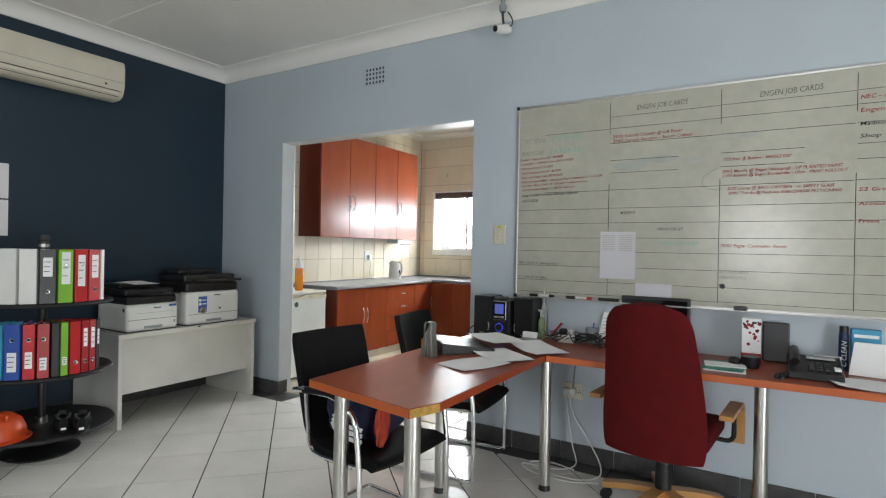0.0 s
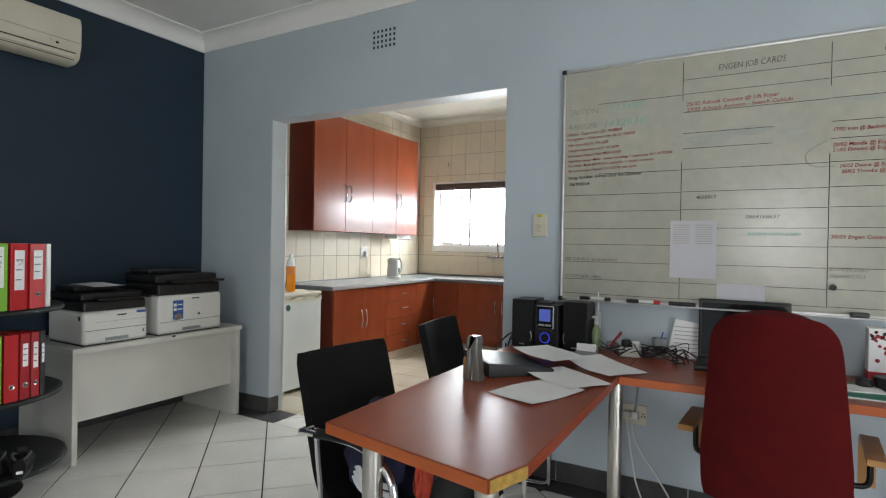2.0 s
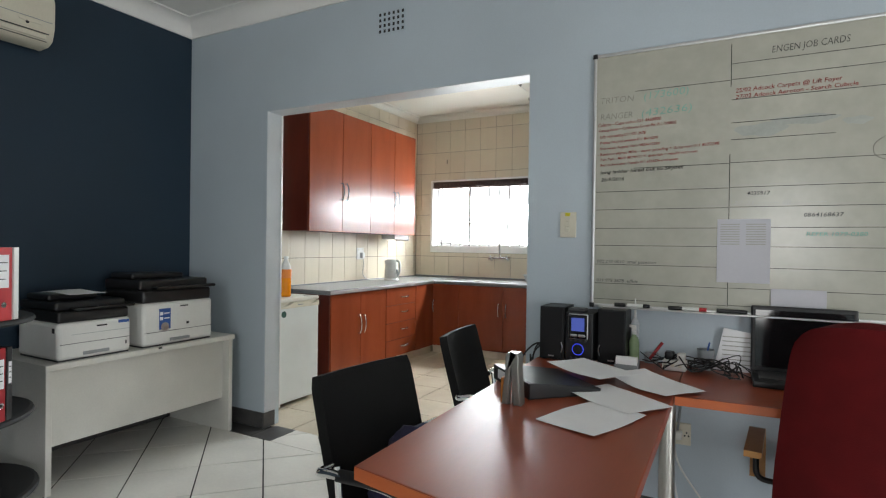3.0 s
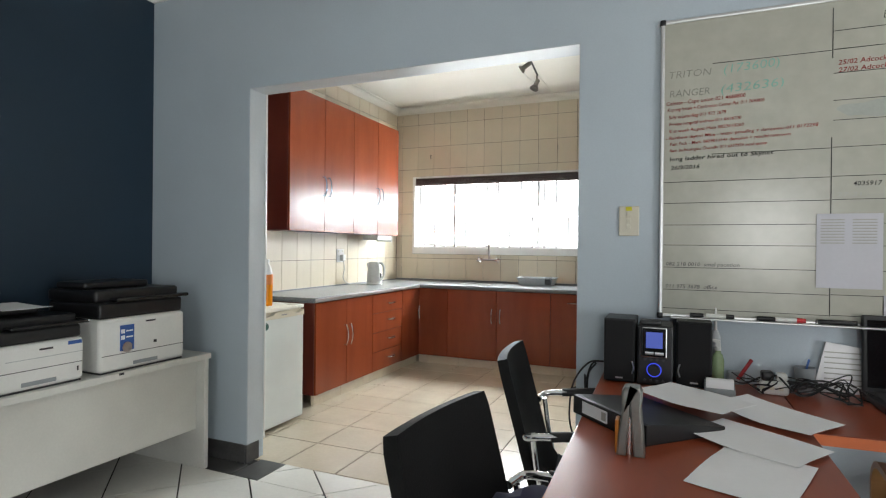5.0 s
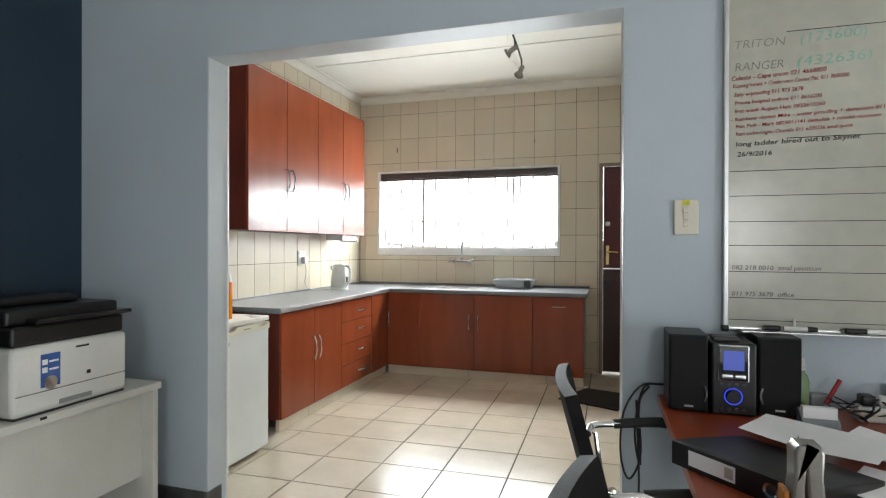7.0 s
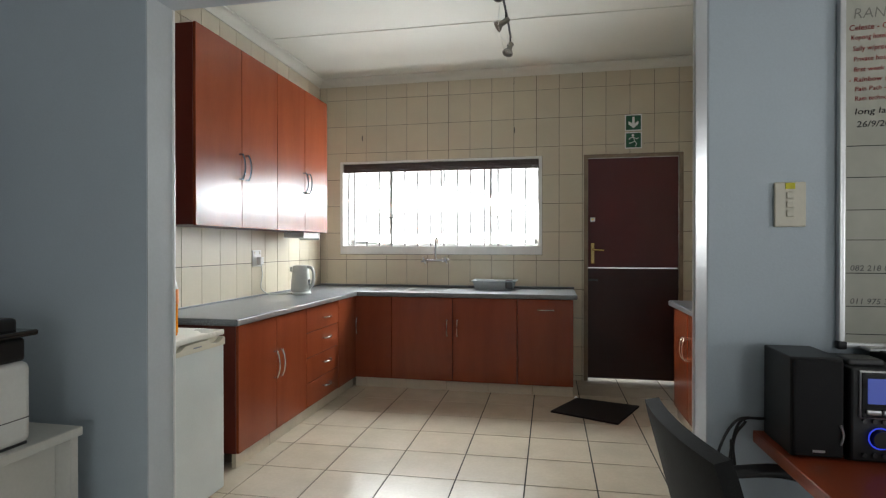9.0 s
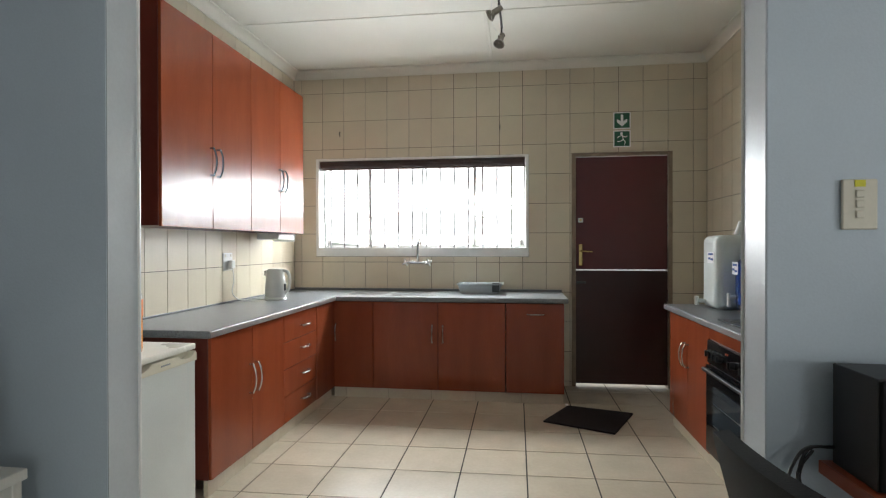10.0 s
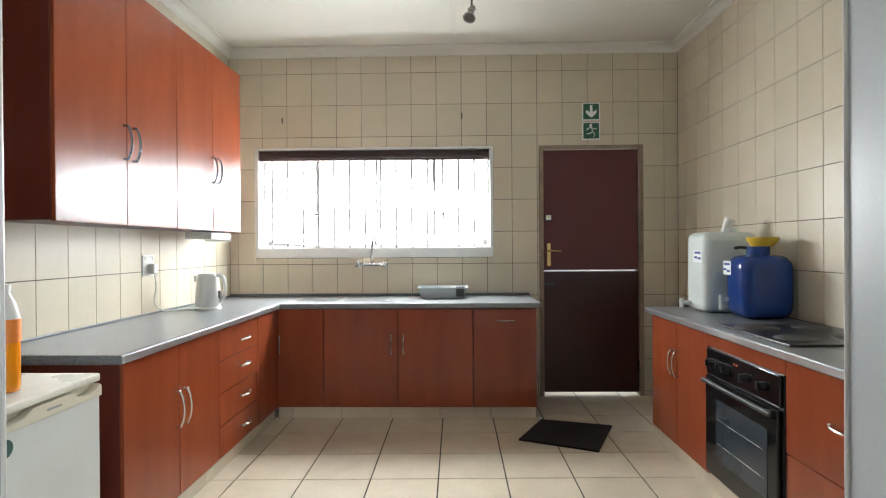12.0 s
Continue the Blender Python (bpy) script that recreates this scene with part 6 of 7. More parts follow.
b = prism([(-2.37, DT1), (-2.20, DT1), (-2.195, DT1 + 0.17), (-2.33, DT1 + 0.19)], 4.868, 4.872, axis="y")
lt = solo("printed_letter", b, PAPER, "white printed letter leaning against the wall", "paper", smooth=False)
for i in range(7):
    part("print_line", box(-2.335, -2.215, 4.8665, 4.868, DT1 + 0.03 + i * 0.02, DT1 + 0.034 + i * 0.02), INK_FAINT, lt, smooth=False)

lp = thing("laptop", (-2.08, 4.70, DT1), "black laptop open on the desk", "laptop")
part("base", box(-2.225, -1.85, 4.60, 4.84, DT1, DT1 + 0.024, 0.005), BLACK, lp)
part("keyboard", box(-2.20, -1.875, 4.66, 4.80, DT1 + 0.024, DT1 + 0.027, 0.001), CHARCOAL, lp)
b = box(-2.225, -1.85, -0.008, 0.008, 0, 0.282, 0.006)
bmesh.ops.transform(b, matrix=Matrix.Translation((0, 4.842, DT1 + 0.018)) @ pose(0, 0, 0, -3), verts=b.verts)
lid = part("screen_lid", b, BLACK, lp, "black screen lid")
b = box(-2.21, -1.865, -0.0098, -0.0082, 0.02, 0.265, 0.001)
bmesh.ops.transform(b, matrix=Matrix.Translation((0, 4.842, DT1 + 0.018)) @ pose(0, 0, 0, -3), verts=b.verts)
part("screen", b, BLACK_GLOSS, lid, "dark glossy screen")
part("hinge", cyl((-2.2, 4.842, DT1 + 0.02), (-1.97, 4.842, DT1 + 0.02), 0.008), CHARCOAL, lp)

mg = thing("magazines", (-1.66, 4.56, DT1), "stack of green and white brochures", "brochures")
for i, (m_, a) in enumerate(((PAPER, 3), (surface("green_print", (0.02, 0.20, 0.13), 0.4), -4), (PAPER, 8))):
    b = box(-0.09, 0.09, -0.12, 0.12, 0, 0.004, 0.001, 1)
    bmesh.ops.transform(b, matrix=pose(-1.66, 4.55 + 0.01 * i, DT1 + 0.0042 * (i if i < 2 else 2), 0, 0, a) @ Matrix.Diagonal((1, 1 if i < 2 else 0.5, 1, 1)), verts=b.verts)
    part("brochure", b, m_, mg, smooth=False)
solo("computer_mouse", lathe([(0, 0), (0.028, 0), (0.031, 0.012), (0.022, 0.028), (0, 0.033)], (-1.62, 4.63, DT1 + 0.013)), BLACK, "black computer mouse on the brochures", "mouse")

fb = thing("gift_box", (-1.55, 4.76, DT1), "tall white box with pink and red floral print", "box")
part("carton", box(-1.595, -1.51, 4.725, 4.80, DT1, DT1 + 0.228, 0.003), PAPER, fb)
part("red_base", box(-1.597, -1.508, 4.7235, 4.8015, DT1, DT1 + 0.055, 0.003), DARK_RED, fb, "dark red base band")
rng = random.Random(3)
for i in range(26):
    x, z = -1.588 + rng.random() * 0.075, DT1 + 0.075 + math.sqrt(rng.random()) * 0.14
    r = 0.003 + 0.006 * rng.random()
    part("petal", cyl((x, 4.7252, z), (x, 4.7238, z), r, seg=10), (DARK_RED, INK, INK_RED)[i % 3], fb, smooth=False)
cs = solo("tablet_case", box(-1.505, -1.385, 4.855, 4.875, DT1, DT1 + 0.205, 0.008, 3), CHARCOAL, "dark grey tablet case leaning on the wall", "case")
solo("dark_pot", lathe([(0, 0), (0.035, 0), (0.042, 0.05), (0.04, 0.055), (0, 0.05)], (-1.55, 4.63, DT1)), BLACK, "small black round pot on the desk", "pot")

ph = thing("telephone", (-1.30, 4.60, DT1), "black desk telephone with a corded handset", "telephone")
b = prism([(4.48, DT1 + 0.003), (4.70, DT1 + 0.003), (4.70, DT1 + 0.075), (4.68, DT1 + 0.08), (4.48, DT1 + 0.03)], -1.40, -1.19, 0.006, axis="x")
part("body", b, BLACK, ph)
part("handset", tube([(-1.375, 4.49, DT1 + 0.075), (-1.375, 4.53, DT1 + 0.095), (-1.375, 4.60, DT1 + 0.105), (-1.375, 4.67, DT1 + 0.105), (-1.375, 4.71, DT1 + 0.09)], 0.022, 12, steps=3, flat=0.8), BLACK, ph, "black handset")
part("display", box(-1.325, -1.215, 4.625, 4.675, DT1 + 0.072, DT1 + 0.079, 0.002), RACK_GREY, ph, "grey display")
for i in range(3):
    for k in range(4):
        x, y = -1.32 + i * 0.03, 4.51 + k * 0.024
        z = DT1 + 0.034 + (y - 4.48) * 0.25
        part("key", box(x, x + 0.02, y, y + 0.014, z, z + 0.006, 0.002), CHARCOAL, ph)
part("white_key_panel", box(-1.225, -1.20, 4.51, 4.56, DT1 + 0.045, DT1 + 0.056, 0.002), PAPER, ph)
part("cord", tube([(-1.39, 4.50, DT1 + 0.02), (-1.42, 4.47, DT1 + 0.01), (-1.44, 4.44, DT1 + 0.01), (-1.44, 4.425, DT1 - 0.02), (-1.42, 4.43, DT1 + 0.012)], 0.012, 8, steps=4), BLACK, ph, "coiled black cord")
sb = thing("card_box", (-1.24, 4.78, DT1), "small white box with blue print", "box")
part("carton", box(-1.29, -1.18, 4.75, 4.80, DT1, DT1 + 0.07, 0.003), PAPER, sb)
for i in range(3):
    part("print_bar", box(-1.28 + 0.03 * i, -1.26 + 0.03 * i, 4.7485, 4.75, DT1 + 0.03, DT1 + 0.05), INK_BLUE, sb, smooth=False)
tn = thing("cleaner_can", (-1.165, 4.83, DT1), "blue aerosol can lettered down its side", "aerosol can")
part("can", lathe([(0, 0), (0.021, 0), (0.021, 0.17), (0.017, 0.185), (0, 0.185)], (-1.165, 4.83, DT1)), surface("dark_blue_can", (0.008, 0.022, 0.07), 0.3, vary=0.1, bump=0.0), tn)
part("cap", cyl((-1.165, 4.83, DT1 + 0.185), (-1.165, 4.83, DT1 + 0.215), 0.018), BLACK, tn, "black cap")
writing("lettering", "C CLEAN", Matrix.Translation((-1.155, 4.8075, DT1 + 0.02)) @ pose(0, 0, 0, 90, 0, 0) @ pose(0, 0, 0, 0, 0, 90), 0.030, PAPER, tn)
bb = thing("wipes_box", (-1.08, 4.85, DT1), "light blue carton with darker blue print", "box")
part("carton", box(-1.135, -1.02, 4.83, 4.875, DT1, DT1 + 0.205, 0.003), CYAN, bb)
part("print_field", box(-1.12, -1.04, 4.8285, 4.83, DT1 + 0.07, DT1 + 0.14), COBALT, bb, smooth=False)
part("print_bar", box(-1.125, -1.03, 4.8285, 4.83, DT1 + 0.165, DT1 + 0.18), PAPER, bb, smooth=False)
cl = thing("desk_calendar", (-1.08, 4.76, DT1), "white tent desk calendar", "calendar")
b = bmesh.new()
sheet([[(-1.155, 4.72, DT1 + 0.002), (-1.02, 4.70, DT1 + 0.002)], [(-1.13, 4.765, DT1 + 0.15), (-1.0, 4.745, DT1 + 0.15)]], 0.003, b)
part("front_leaf", b, PAPER, cl, "printed front leaf", smooth=False)
b = bmesh.new()
sheet([[(-1.125, 4.81, DT1 + 0.002), (-0.985, 4.79, DT1 + 0.002)], [(-1.128, 4.768, DT1 + 0.15), (-0.998, 4.748, DT1 + 0.15)]], 0.003, b)
part("back_leaf", b, PAPER, cl, smooth=False)
for i in range(5):
    z = 0.03 + 0.022 * i
    b = bmesh.new()
    k = z / 0.15
    sheet([[(-1.145 + 0.025 * k, 4.7165 + 0.045 * k, DT1 + z), (-1.04 + 0.025 * k, 4.700 + 0.045 * k, DT1 + z)], [(-1.145 + 0.025 * k, 4.7177 + 0.045 * k, DT1 + z + 0.004), (-1.04 + 0.025 * k, 4.7012 + 0.045 * k, DT1 + z + 0.004)]], 0.0006, b)
    part("print_line", b, INK_FAINT if i < 4 else DARK_RED, cl, smooth=False)
loose_sheet(-1.10, 4.50, 12, DT1 + 0.004, 0.02, "crumpled white receipt on the desk")

# on the whiteboard
LIST_PAPER = surface("greyed_paper", (0.58, 0.58, 0.62), 0.8, vary=0.03, bump=0.02)
bp_ = thing("pinned_list", (-2.26, YW - 0.02, 1.13), "typed name list stuck on the whiteboard", "paper")
part("sheet", box(-2.363, -2.157, YW - 0.0195, YW - 0.0178, 1.148, 1.43), LIST_PAPER, bp_, smooth=False)
for k in range(2):
    for i in range(9):
        part("print_line", box(-2.35 + k * 0.10, -2.275 + k * 0.10, YW - 0.0201, YW - 0.0194, 1.405 - i * 0.011, 1.409 - i * 0.011), INK_FAINT, bp_, smooth=False)
solo("blank_note", box(-2.153, -1.954, YW - 0.0215, YW - 0.0178, 1.05, 1.128), LIST_PAPER, "blank white sheet stuck at the whiteboard's foot", "paper", smooth=False)
for x, w, m_, cap in ((-2.80, 0.05, BLACK, BLACK), (-2.74, 0.10, WHITE_PLASTIC, BLACK), (-2.56, 0.06, BLACK, BLACK), (-2.50, 0.10, WHITE_PLASTIC, RED), (-2.36, 0.12, BLACK, BLACK)):
    mk = thing("marker_pen", (x, YW - 0.05, BZ0 + 0.009), ("white" if m_ is WHITE_PLASTIC else "black") + " whiteboard marker lying in the pen tray", "marker pen", "whiteboard markers")
    part("barrel", cyl((x, YW - 0.05, BZ0 + 0.019), (x + w * 0.7, YW - 0.048, BZ0 + 0.019), 0.009, seg=14), m_, mk)
    part("cap", cyl((x + w * 0.7, YW - 0.048, BZ0 + 0.019), (x + w, YW - 0.048, BZ0 + 0.019), 0.0095, 0.008, 14), cap, mk)
solo("board_eraser", box(-1.64, -1.575, YW - 0.07, YW - 0.03, BZ0 + 0.009, BZ0 + 0.03, 0.006), CHARCOAL, "dark grey board eraser in the pen tray", "eraser")
solo("board_magnet", cyl((-1.698, YW - 0.0175, 1.133), (-1.698, YW - 0.03, 1.133), 0.014, 0.011), BLACK, "black round magnet on the whiteboard", "magnet")

# ---- binder carousel ----
CX, CY = -5.345, 3.155
SHELF_BLACK = surface("matt_black_steel", (0.010, 0.010, 0.011), 0.65, vary=0.2, fine=250, bump=0.15)
car = thing("binder_carousel", (CX, CY, 0), "black revolving file stand with three round shelves", "shelf")
part("pole", cyl((CX, CY, 0.02), (CX, CY, 1.30), 0.022), BLACK, car, "black central pole")
for z in (0.155, 0.50, 0.925):
    g = 0.02 if z < 0.2 else 0.0
    part("shelf", lathe([(0, 0), (0.37 + g, 0), (0.375 + g, 0.008), (0.37 + g, 0.02), (0.355 + g, 0.026), (0, 0.022)], (CX, CY, z), 48), SHELF_BLACK, car, "round black shelf")
    part("collar", cyl((CX, CY, z + 0.02), (CX, CY, z + 0.06), 0.035), STEEL, car)
part("top_knob", lathe([(0, 0), (0.028, 0), (0.028, 0.02), (0.02, 0.022), (0.03, 0.035), (0.028, 0.06), (0, 0.065)], (CX, CY, 1.285)), CHARCOAL, car, "dark turning knob")
part("top_collar", cyl((CX, CY, 1.27), (CX, CY, 1.29), 0.03), STEEL, car)
part("base", lathe([(0, 0), (0.20, 0), (0.21, 0.012), (0.08, 0.05), (0, 0.055)], (CX, CY, 0), 40), BLACK, car)
for i in range(5):
    a = 2 * math.pi * i / 5
    part("foot_castor", cyl((CX + 0.18 * math.cos(a), CY + 0.18 * math.sin(a), 0), (CX + 0.18 * math.cos(a), CY + 0.18 * math.sin(a), 0.02), 0.02), BLACK, car)


def row_of_binders(z, start, cards, widths, tags, skip=()):
    """Files standing on a round shelf with their spines outwards."""
    a = start
    for i, (card, w) in enumerate(zip(cards, widths)):
        step = math.degrees(w / 0.335) + 1.2
        mid = a + step / 2
        a += step
        ang = radians(mid)
        x, y = CX + 0.36 * math.cos(ang), CY + 0.36 * math.sin(ang)
        colour = {WHITE_PLASTIC: "white", BLACK: "black", GREEN: "lime green", RED: "red", DARK_RED: "dark red", COBALT: "blue", CYAN: "light blue"}[card]
        binder(colour + " lever-arch file standing on the revolving stand", "files on the revolving stand", pose(x, y, z, 0, 0, mid + 90), w, 0.31, 0.20 if w > 0.05 else 0.16, card, tags[i % len(tags)], ring=w > 0.035 and card is not WHITE_PLASTIC)


row_of_binders(0.951, -70, (WHITE_PLASTIC, WHITE_PLASTIC, WHITE_PLASTIC, BLACK, GREEN, RED, RED, WHITE_PLASTIC), (0.075, 0.08, 0.08, 0.075, 0.072, 0.07, 0.08, 0.03), (None, None, None, (0.5, 0.85), (0.35, 0.95), (0.3, 0.9), (0.45, 0.9), None))
row_of_binders(0.526, -71, (CYAN, CYAN, COBALT, RED, DARK_RED, BLACK, GREEN, RED, DARK_RED, DARK_RED, BLACK), (0.05, 0.05, 0.075, 0.055, 0.055, 0.035, 0.035, 0.055, 0.04, 0.04, 0.025), (None, None, (0.15, 0.5), (0.2, 0.5), (0.15, 0.38), None, (0.2, 0.35), None, (0.5, 0.85), (0.45, 0.85), (0.5, 0.8)))


def shoe(x, y, turn, label):
    s = thing("shoe", (x, y, 0.181), label, "shoe", "pair of black shoes", turn=turn, local=True)
    rings_ = []
    bm = bmesh.new()
    for k in range(13):
        u = k / 12
        yy = -0.13 + 0.26 * u
        half = 0.030 + 0.014 * math.sin(math.pi * (0.15 + 0.8 * u)) + (0.004 if u > 0.6 else 0)
        half *= 1 if 0.06 < u < 0.94 else 0.6
        top = 0.085 if u < 0.4 else 0.085 - 0.045 * min(1, (u - 0.4) / 0.35)
        top *= 1 if u < 0.94 else 0.7
        rings_.append([bm.verts.new((half * math.cos(a), yy, 0.012 + max(0.0, top * (0.5 + 0.5 * math.sin(a))) if math.sin(a) > -0.99 else 0.012)) for a in [2 * math.pi * j / 14 for j in range(14)]])
    for p, q in zip(rings_, rings_[1:]):
        for j in range(14):
            bm.faces.new((p[j], p[(j + 1) % 14], q[(j + 1) % 14], q[j]))
    bm.faces.new(rings_[0][::-1])
    bm.faces.new(rings_[-1])
    part("upper", bm, LEATHER, s, "black leather upper")
    part("sole", prism([(0.036 * math.cos(a) * (1 + 0.1 * math.sin(a)), 0.135 * math.sin(a)) for a in [2 * math.pi * j / 20 for j in range(20)]], 0, 0.016, 0.003), BLACK, s, "black rubber sole")
    part("collar", tube([(0.034 * math.cos(a), -0.07 + 0.05 * math.sin(a), 0.096 + 0.01 * math.cos(2 * a)) for a in [2 * math.pi * j / 16 for j in range(17)]], 0.006, 8), CHARCOAL, s, "padded grey collar")
    part("tag", box(-0.012, 0.012, -0.134, -0.130, 0.03, 0.042), PAPER, s, "small white heel tag")
    part("tongue", sheet([[(-0.02, 0.0, 0.085), (0.02, 0.0, 0.085)], [(-0.018, -0.02, 0.118), (0.018, -0.02, 0.118)]], 0.006), CHARCOAL, s)


shoe(-5.10, 3.165, 69, "black leather work shoe on the bottom shelf")
shoe(-5.015, 3.24, 62, "black leather work shoe on the bottom shelf")
hh = thing("hard_hat", (-5.20, 2.885, 0.181), "orange plastic hard hat on the bottom shelf", "hard hat")
part("shell", lathe([(0.135, 0), (0.13, 0.05), (0.11, 0.10), (0.07, 0.135), (0, 0.148)], (-5.20, 2.885, 0.185)), ORANGE, hh)
part("brim", lathe([(0.128, 0.0), (0.155, -0.004), (0.158, 0.002), (0.134, 0.012)], (-5.20, 2.885, 0.185)), ORANGE, hh)
part("ridge", box(-5.32, -5.08, 2.875, 2.895, 0.295, 0.337, 0.01), ORANGE, hh)

# yard outside the kitchen window
fe = thing("garden_wall", (-3, 11.6, -0.16), "pale plastered garden wall behind the window", "wall")
part("panel", box(-9, 3, 11.6, 11.75, -0.16, 1.34), surface("pale_plaster", (0.80, 0.79, 0.76), 0.9), fe)
part("coping", box(-9, 3, 11.57, 11.78, 1.34, 1.40, 0.01), surface("pale_coping", (0.74, 0.72, 0.68), 0.9), fe)

# ---- skirting and tiles ----
SK = 0.108
sk = structure("baseboard", box(XN, XN + 0.004, YO, 3.5, 0, SK), SLATE, "charcoal tile skirting with a matching floor border", "skirting")


def skirt(x0, x1, y0, y1):
    part("tile", box(x0, x1, y0, y1, 0.001, SK, 0.002, 1), SLATE, sk, smooth=False)


x = OL
while x > XN + 0.02:
    skirt(max(XN + 0.012, x - 0.33), x - 0.003, YW - 0.011, YW - 0.0003)
    x -= 0.333
skirt(OL - 0.0005, OL + 0.010, YW - 0.011, 4.99)
x = OR
while x < XO - 0.05:
    skirt(x + 0.003, min(XO, x + 0.33), YW - 0.011, YW - 0.0003)
    x += 0.333
skirt(OR - 0.010, OR + 0.0005, YW - 0.011, YW2 - 0.002)
y = YW - 0.02
while y > YO + 0.3:
    skirt(XN + 0.0003, XN + 0.011, y - 0.33, y - 0.003)
    y -= 0.333


def border(x0, x1, y0, y1):
    part("border_tile", box(x0, x1, y0, y1, -0.004, 0.0006, 0.001, 1), SLATE, sk, smooth=False)


BW = 0.155
border(-5.133, -4.95, YW - BW, 4.978)
x = -5.136
while x > XN + 0.02:
    border(max(XN + 0.012, x - 0.33), x - 0.003, YW - BW, YW - 0.012)
    x -= 0.333
x = OR - 0.012
while x < XO - 0.05:
    border(x + 0.003, min(XO, x + 0.33), YW - BW, YW - 0.012)
    x += 0.333


def tile_mesh(name, poly, material, thick=0.006, edge=0.0009, flip=False):
    """A thin tile with softened edges: poly in its own plane, face towards +z."""
    n = len(poly)
    cx, cy = sum(p[0] for p in poly) / n, sum(p[1] for p in poly) / n
    ins = []
    for px, py in poly:
        d = math.hypot(px - cx, py - cy)
        k = max(0.0, 1 - edge * 1.4 / max(d, 1e-6))
        ins.append((cx + (px - cx) * k, cy + (py - cy) * k))
    v = [(px, py, -thick) for px, py in poly] + [(px, py, -edge * 0.6) for px, py in poly] + [(px, py, 0) for px, py in ins]
    f = [tuple(range(2 * n, 3 * n))]
    for i in range(n):
        j = (i + 1) % n
        f += [(i, j, n + j, n + i), (n + i, n + j, 2 * n + j, 2 * n + i)]
    me = bpy.data.meshes.new(name)
    me.from_pydata(v, [], f)
    me.materials.append(material)
    return me


def clip(poly, inside, cross):
    out = []
    for a, b_ in zip(poly, poly[1:] + poly[:1]):
        if inside(a):
            out.append(a)
        if inside(a) != inside(b_):
            out.append(cross(a, b_))
    return out


def clip_rect(poly, x0, x1, y0, y1):
    for ax, lim, sgn in ((0, x0, 1), (0, x1, -1), (1, y0, 1), (1, y1, -1)):
        if not poly:
            return poly
        poly = clip(poly, lambda p: sgn * (p[ax] - lim) >= -1e-9,
                    lambda p, q: tuple(p[k] + (q[k] - p[k]) * (lim - p[ax]) / (q[ax] - p[ax]) for k in (0, 1)))
    return poly


def area(poly):
    return abs(sum(a[0] * b_[1] - b_[0] * a[1] for a, b_ in zip(poly, poly[1:] + poly[:1]))) / 2


SHARED = {}


def lay(parent, poly, m, material, name="tile"):
    """One tile as an object of its own; alike tiles share their mesh."""
    if len(poly) < 3 or area(poly) < 4e-4:
        return
    ox, oy = poly[0]
    key = (material.name, tuple((round(px - ox, 3), round(py - oy, 3)) for px, py in poly))
    if key not in SHARED:
        SHARED[key] = tile_mesh(name, [(px - ox, py - oy) for px, py in poly], material)
    ob = new(name, SHARED[key])
    ob.parent = parent
    ob.matrix_world = m @ Matrix.Translation((ox, oy, 0))


def wall_tiles(parent, m, u0, u1, uo, v0, v1, vo, du, dv, holes, gap=0.0042):
    """Upright tiles on a wall: u along it, v up; holes are cut out."""
    for i in range(math.floor((u0 - uo) / du), math.ceil((u1 - uo) / du)):
        for k in range(math.floor((v0 - vo) / dv), math.ceil((v1 - vo) / dv)):
            a0, a1 = max(u0, uo + i * du + gap / 2), min(u1, uo + (i + 1) * du - gap / 2)
            c0, c1 = max(v0, vo + k * dv + gap / 2), min(v1, vo + (k + 1) * dv - gap / 2)
            if a1 - a0 < 0.008 or c1 - c0 < 0.008:
                continue
            rects = [(a0, a1, c0, c1)]
            for h in holes:
                nxt = []
                for r in rects:
                    if r[1] <= h[0] or r[0] >= h[1] or r[3] <= h[2] or r[2] >= h[3]:
                        nxt.append(r)
                        continue
                    if r[0] < h[0]:
                        nxt.append((r[0], h[0], r[2], r[3]))
                    if r[1] > h[1]:
                        nxt.append((h[1], r[1], r[2], r[3]))
                    lo, hi = max(r[0], h[0]), min(r[1], h[1])
                    if r[2] < h[2]:
                        nxt.append((lo, hi, r[2], h[2]))
                    if r[3] > h[3]:
                        nxt.append((lo, hi, h[3], r[3]))
                rects = nxt
            for r in rects:
                if r[1] - r[0] > 0.008 and r[3] - r[2] > 0.008:
                    lay(parent, [(r[0], r[2]), (r[1], r[2]), (r[1], r[3]), (r[0], r[3])], m, TILE_WALL)


TU, TV, TV0 = 0.2175, 0.2765, 1.150
back_m = Matrix(((1, 0, 0, 0), (0, 0, -1, YK), (0, 1, 0, 0), (0, 0, 0, 1)))
wall_tiles(wall_back, back_m, XK, XR, -5.81, 0.0, 2.955, TV0, TU, TV, [(WX0 - 0.003, WX1 + 0.003, WZ0 - 0.003, WZ1 + 0.003), (DX0 - 0.003, DX1 + 0.003, -0.1, DT + 0.003)])
left_m = Matrix(((0, 0, 1, XK), (1, 0, 0, 0), (0, 1, 0, 0), (0, 0, 0, 1)))
wall_tiles(wall_left, left_m, 5.90, YK - 0.007, 6.10, 0.80, 2.955, TV0, 0.2125, TV, [])
right_m = Matrix(((0, 0, -1, XR), (-1, 0, 0, 0), (0, 1, 0, 0), (0, 0, 0, 1)))
wall_tiles(wall_right, right_m, -(YK - 0.007), -5.05, -7.93, 0.80, 2.955, TV0, 0.21, TV, [])

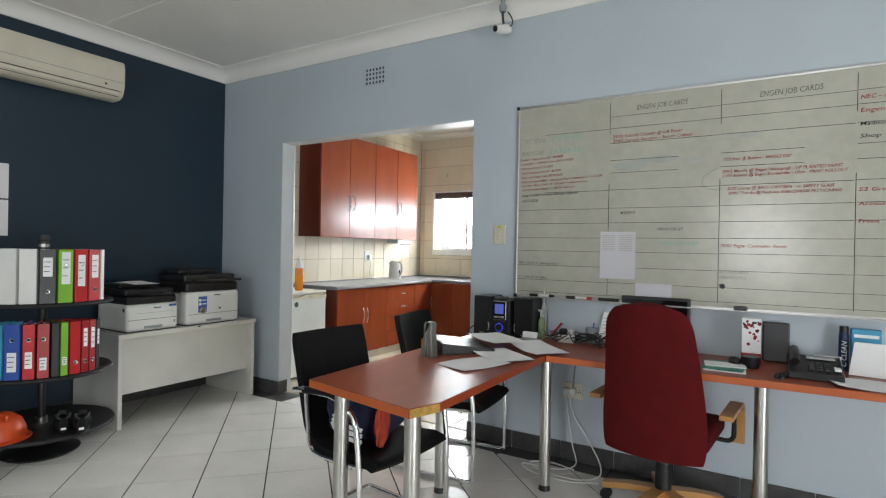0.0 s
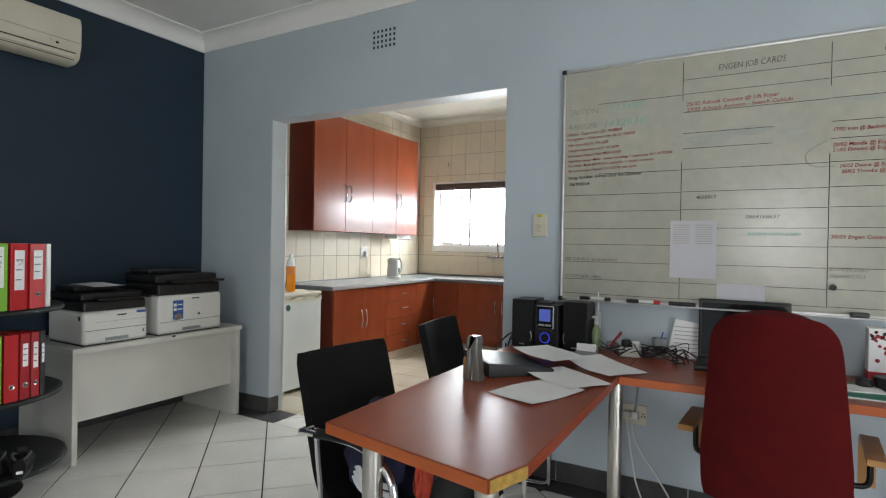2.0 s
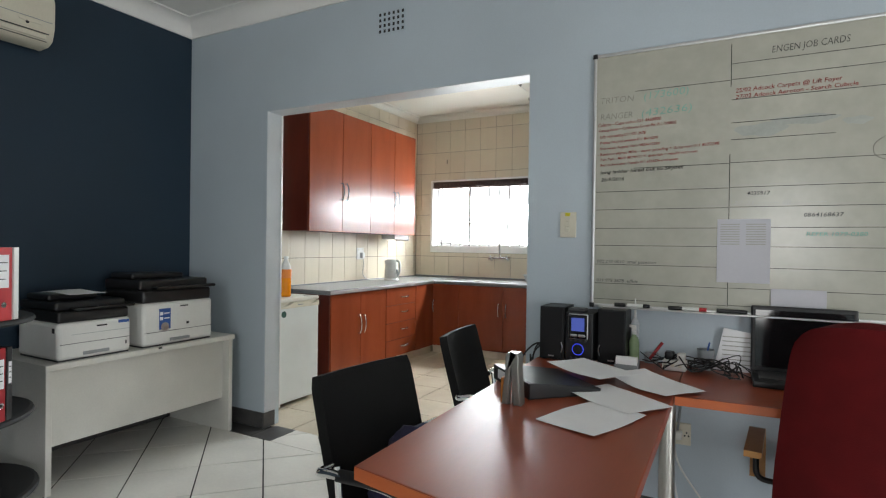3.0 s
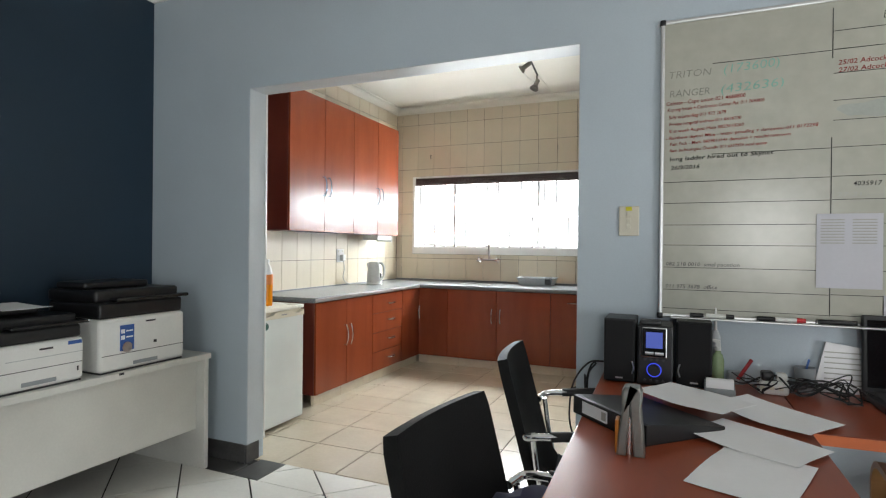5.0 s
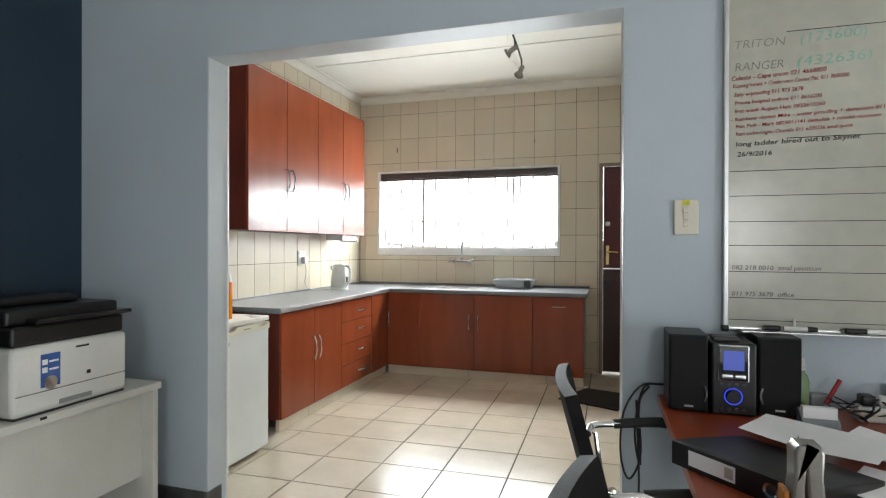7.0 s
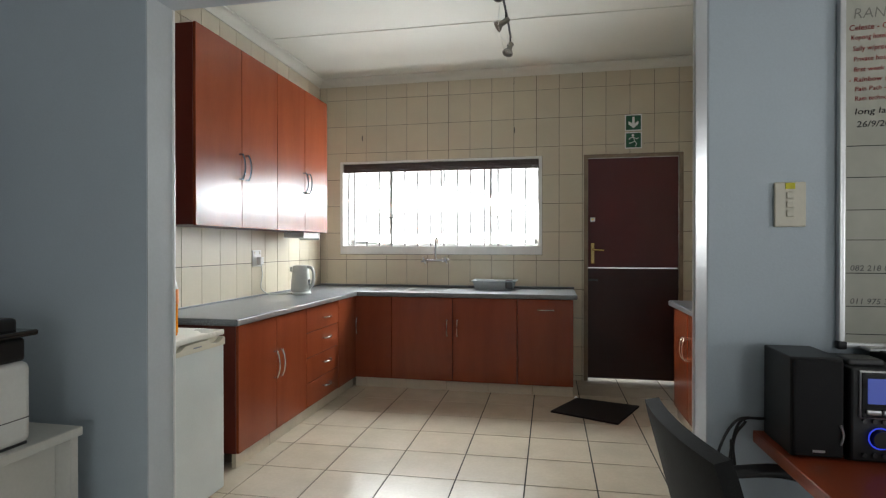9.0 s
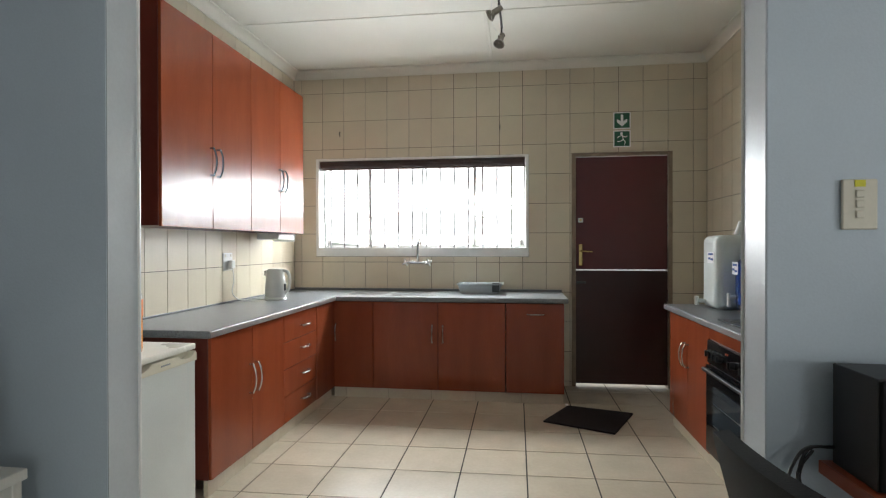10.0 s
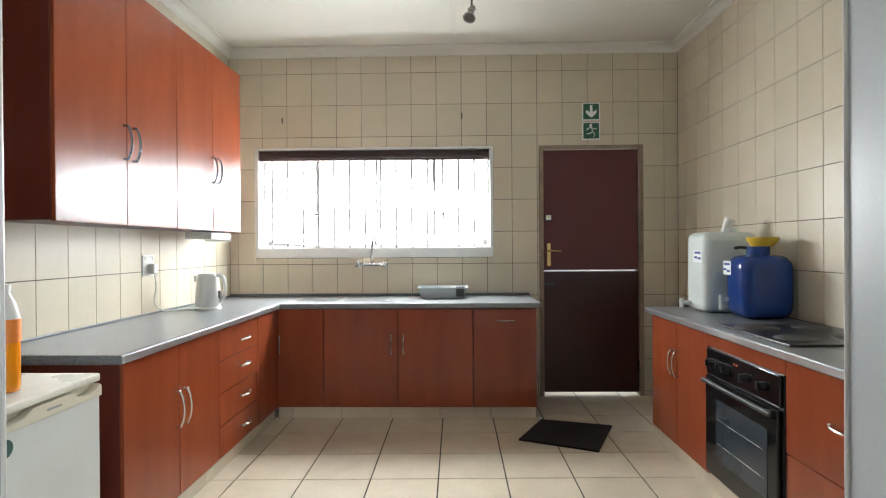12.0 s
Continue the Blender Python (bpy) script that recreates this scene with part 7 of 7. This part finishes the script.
floor_ob = bpy.data.objects["floor"]
FLAT = Matrix.Identity(4)
kx, ky = 0.379, 0.368
for i in range(-8, 8):
    for k in range(-6, 7):
        x0, y0 = -3.852 + i * kx, 6.83 + k * ky
        poly = clip_rect([(x0 + 0.0038, y0 + 0.0038), (x0 + kx - 0.0038, y0 + 0.0038), (x0 + kx - 0.0038, y0 + ky - 0.0038), (x0 + 0.0038, y0 + ky - 0.0038)], XK, XR, 4.983, YK + 0.1)
        poly = [(px, py + 0.022 * (px + 4.2)) for px, py in poly]
        lay(floor_ob, poly, FLAT, TILE_KITCHEN)
ca, sa = math.cos(radians(46.2)), math.sin(radians(46.2))
SN, SM = 0.350, 0.383
rest = []
for i in range(-30, 30):
    for k in range(-30, 40):
        n0, m0 = -0.045 + i * SN, 5.784 + k * SM + 0.003 * math.sin(i * 2.3)
        quad = [(n0 + 0.0038, m0 + 0.0026), (n0 + SN - 0.0038, m0 + 0.0026), (n0 + SN - 0.0038, m0 + SM - 0.0026), (n0 + 0.0038, m0 + SM - 0.0026)]
        poly = [(n * ca - mm * sa, n * sa + mm * ca) for n, mm in quad]
        cx, cy = sum(p[0] for p in poly) / 4, sum(p[1] for p in poly) / 4
        near = cx < -0.6 and cy > 1.2
        pieces = [clip_rect(poly, XN, XO, YO, YW - BW - 0.003)]
        if -4.948 < cx + 0.4 and cx - 0.4 < OR and cy > 4.3:
            pieces.append(clip_rect(poly, -4.947, OR - 0.012, YW - BW + 0.0, 4.979))
        for q in pieces:
            if len(q) < 3 or area(q) < 4e-4:
                continue
            if near:
                lay(floor_ob, q, FLAT, TILE_OFFICE)
            else:
                rest.append(q)
verts, faces = [], []
for q in rest:
    b0 = len(verts)
    verts += [(px, py, 0) for px, py in q] + [(px, py, -0.006) for px, py in q]
    n = len(q)
    faces.append(tuple(range(b0, b0 + n)))
    faces += [(b0 + i, b0 + (i + 1) % n, b0 + n + (i + 1) % n, b0 + n + i) for i in range(n)]
me = bpy.data.meshes.new("far_tiles")
me.from_pydata(verts, [], faces)
me.materials.append(TILE_REST)
ob = new("far_tiles", me)
ob.parent = floor_ob
tagged(ob, "ivory floor tiles in the rest of the office", kind="stuff")
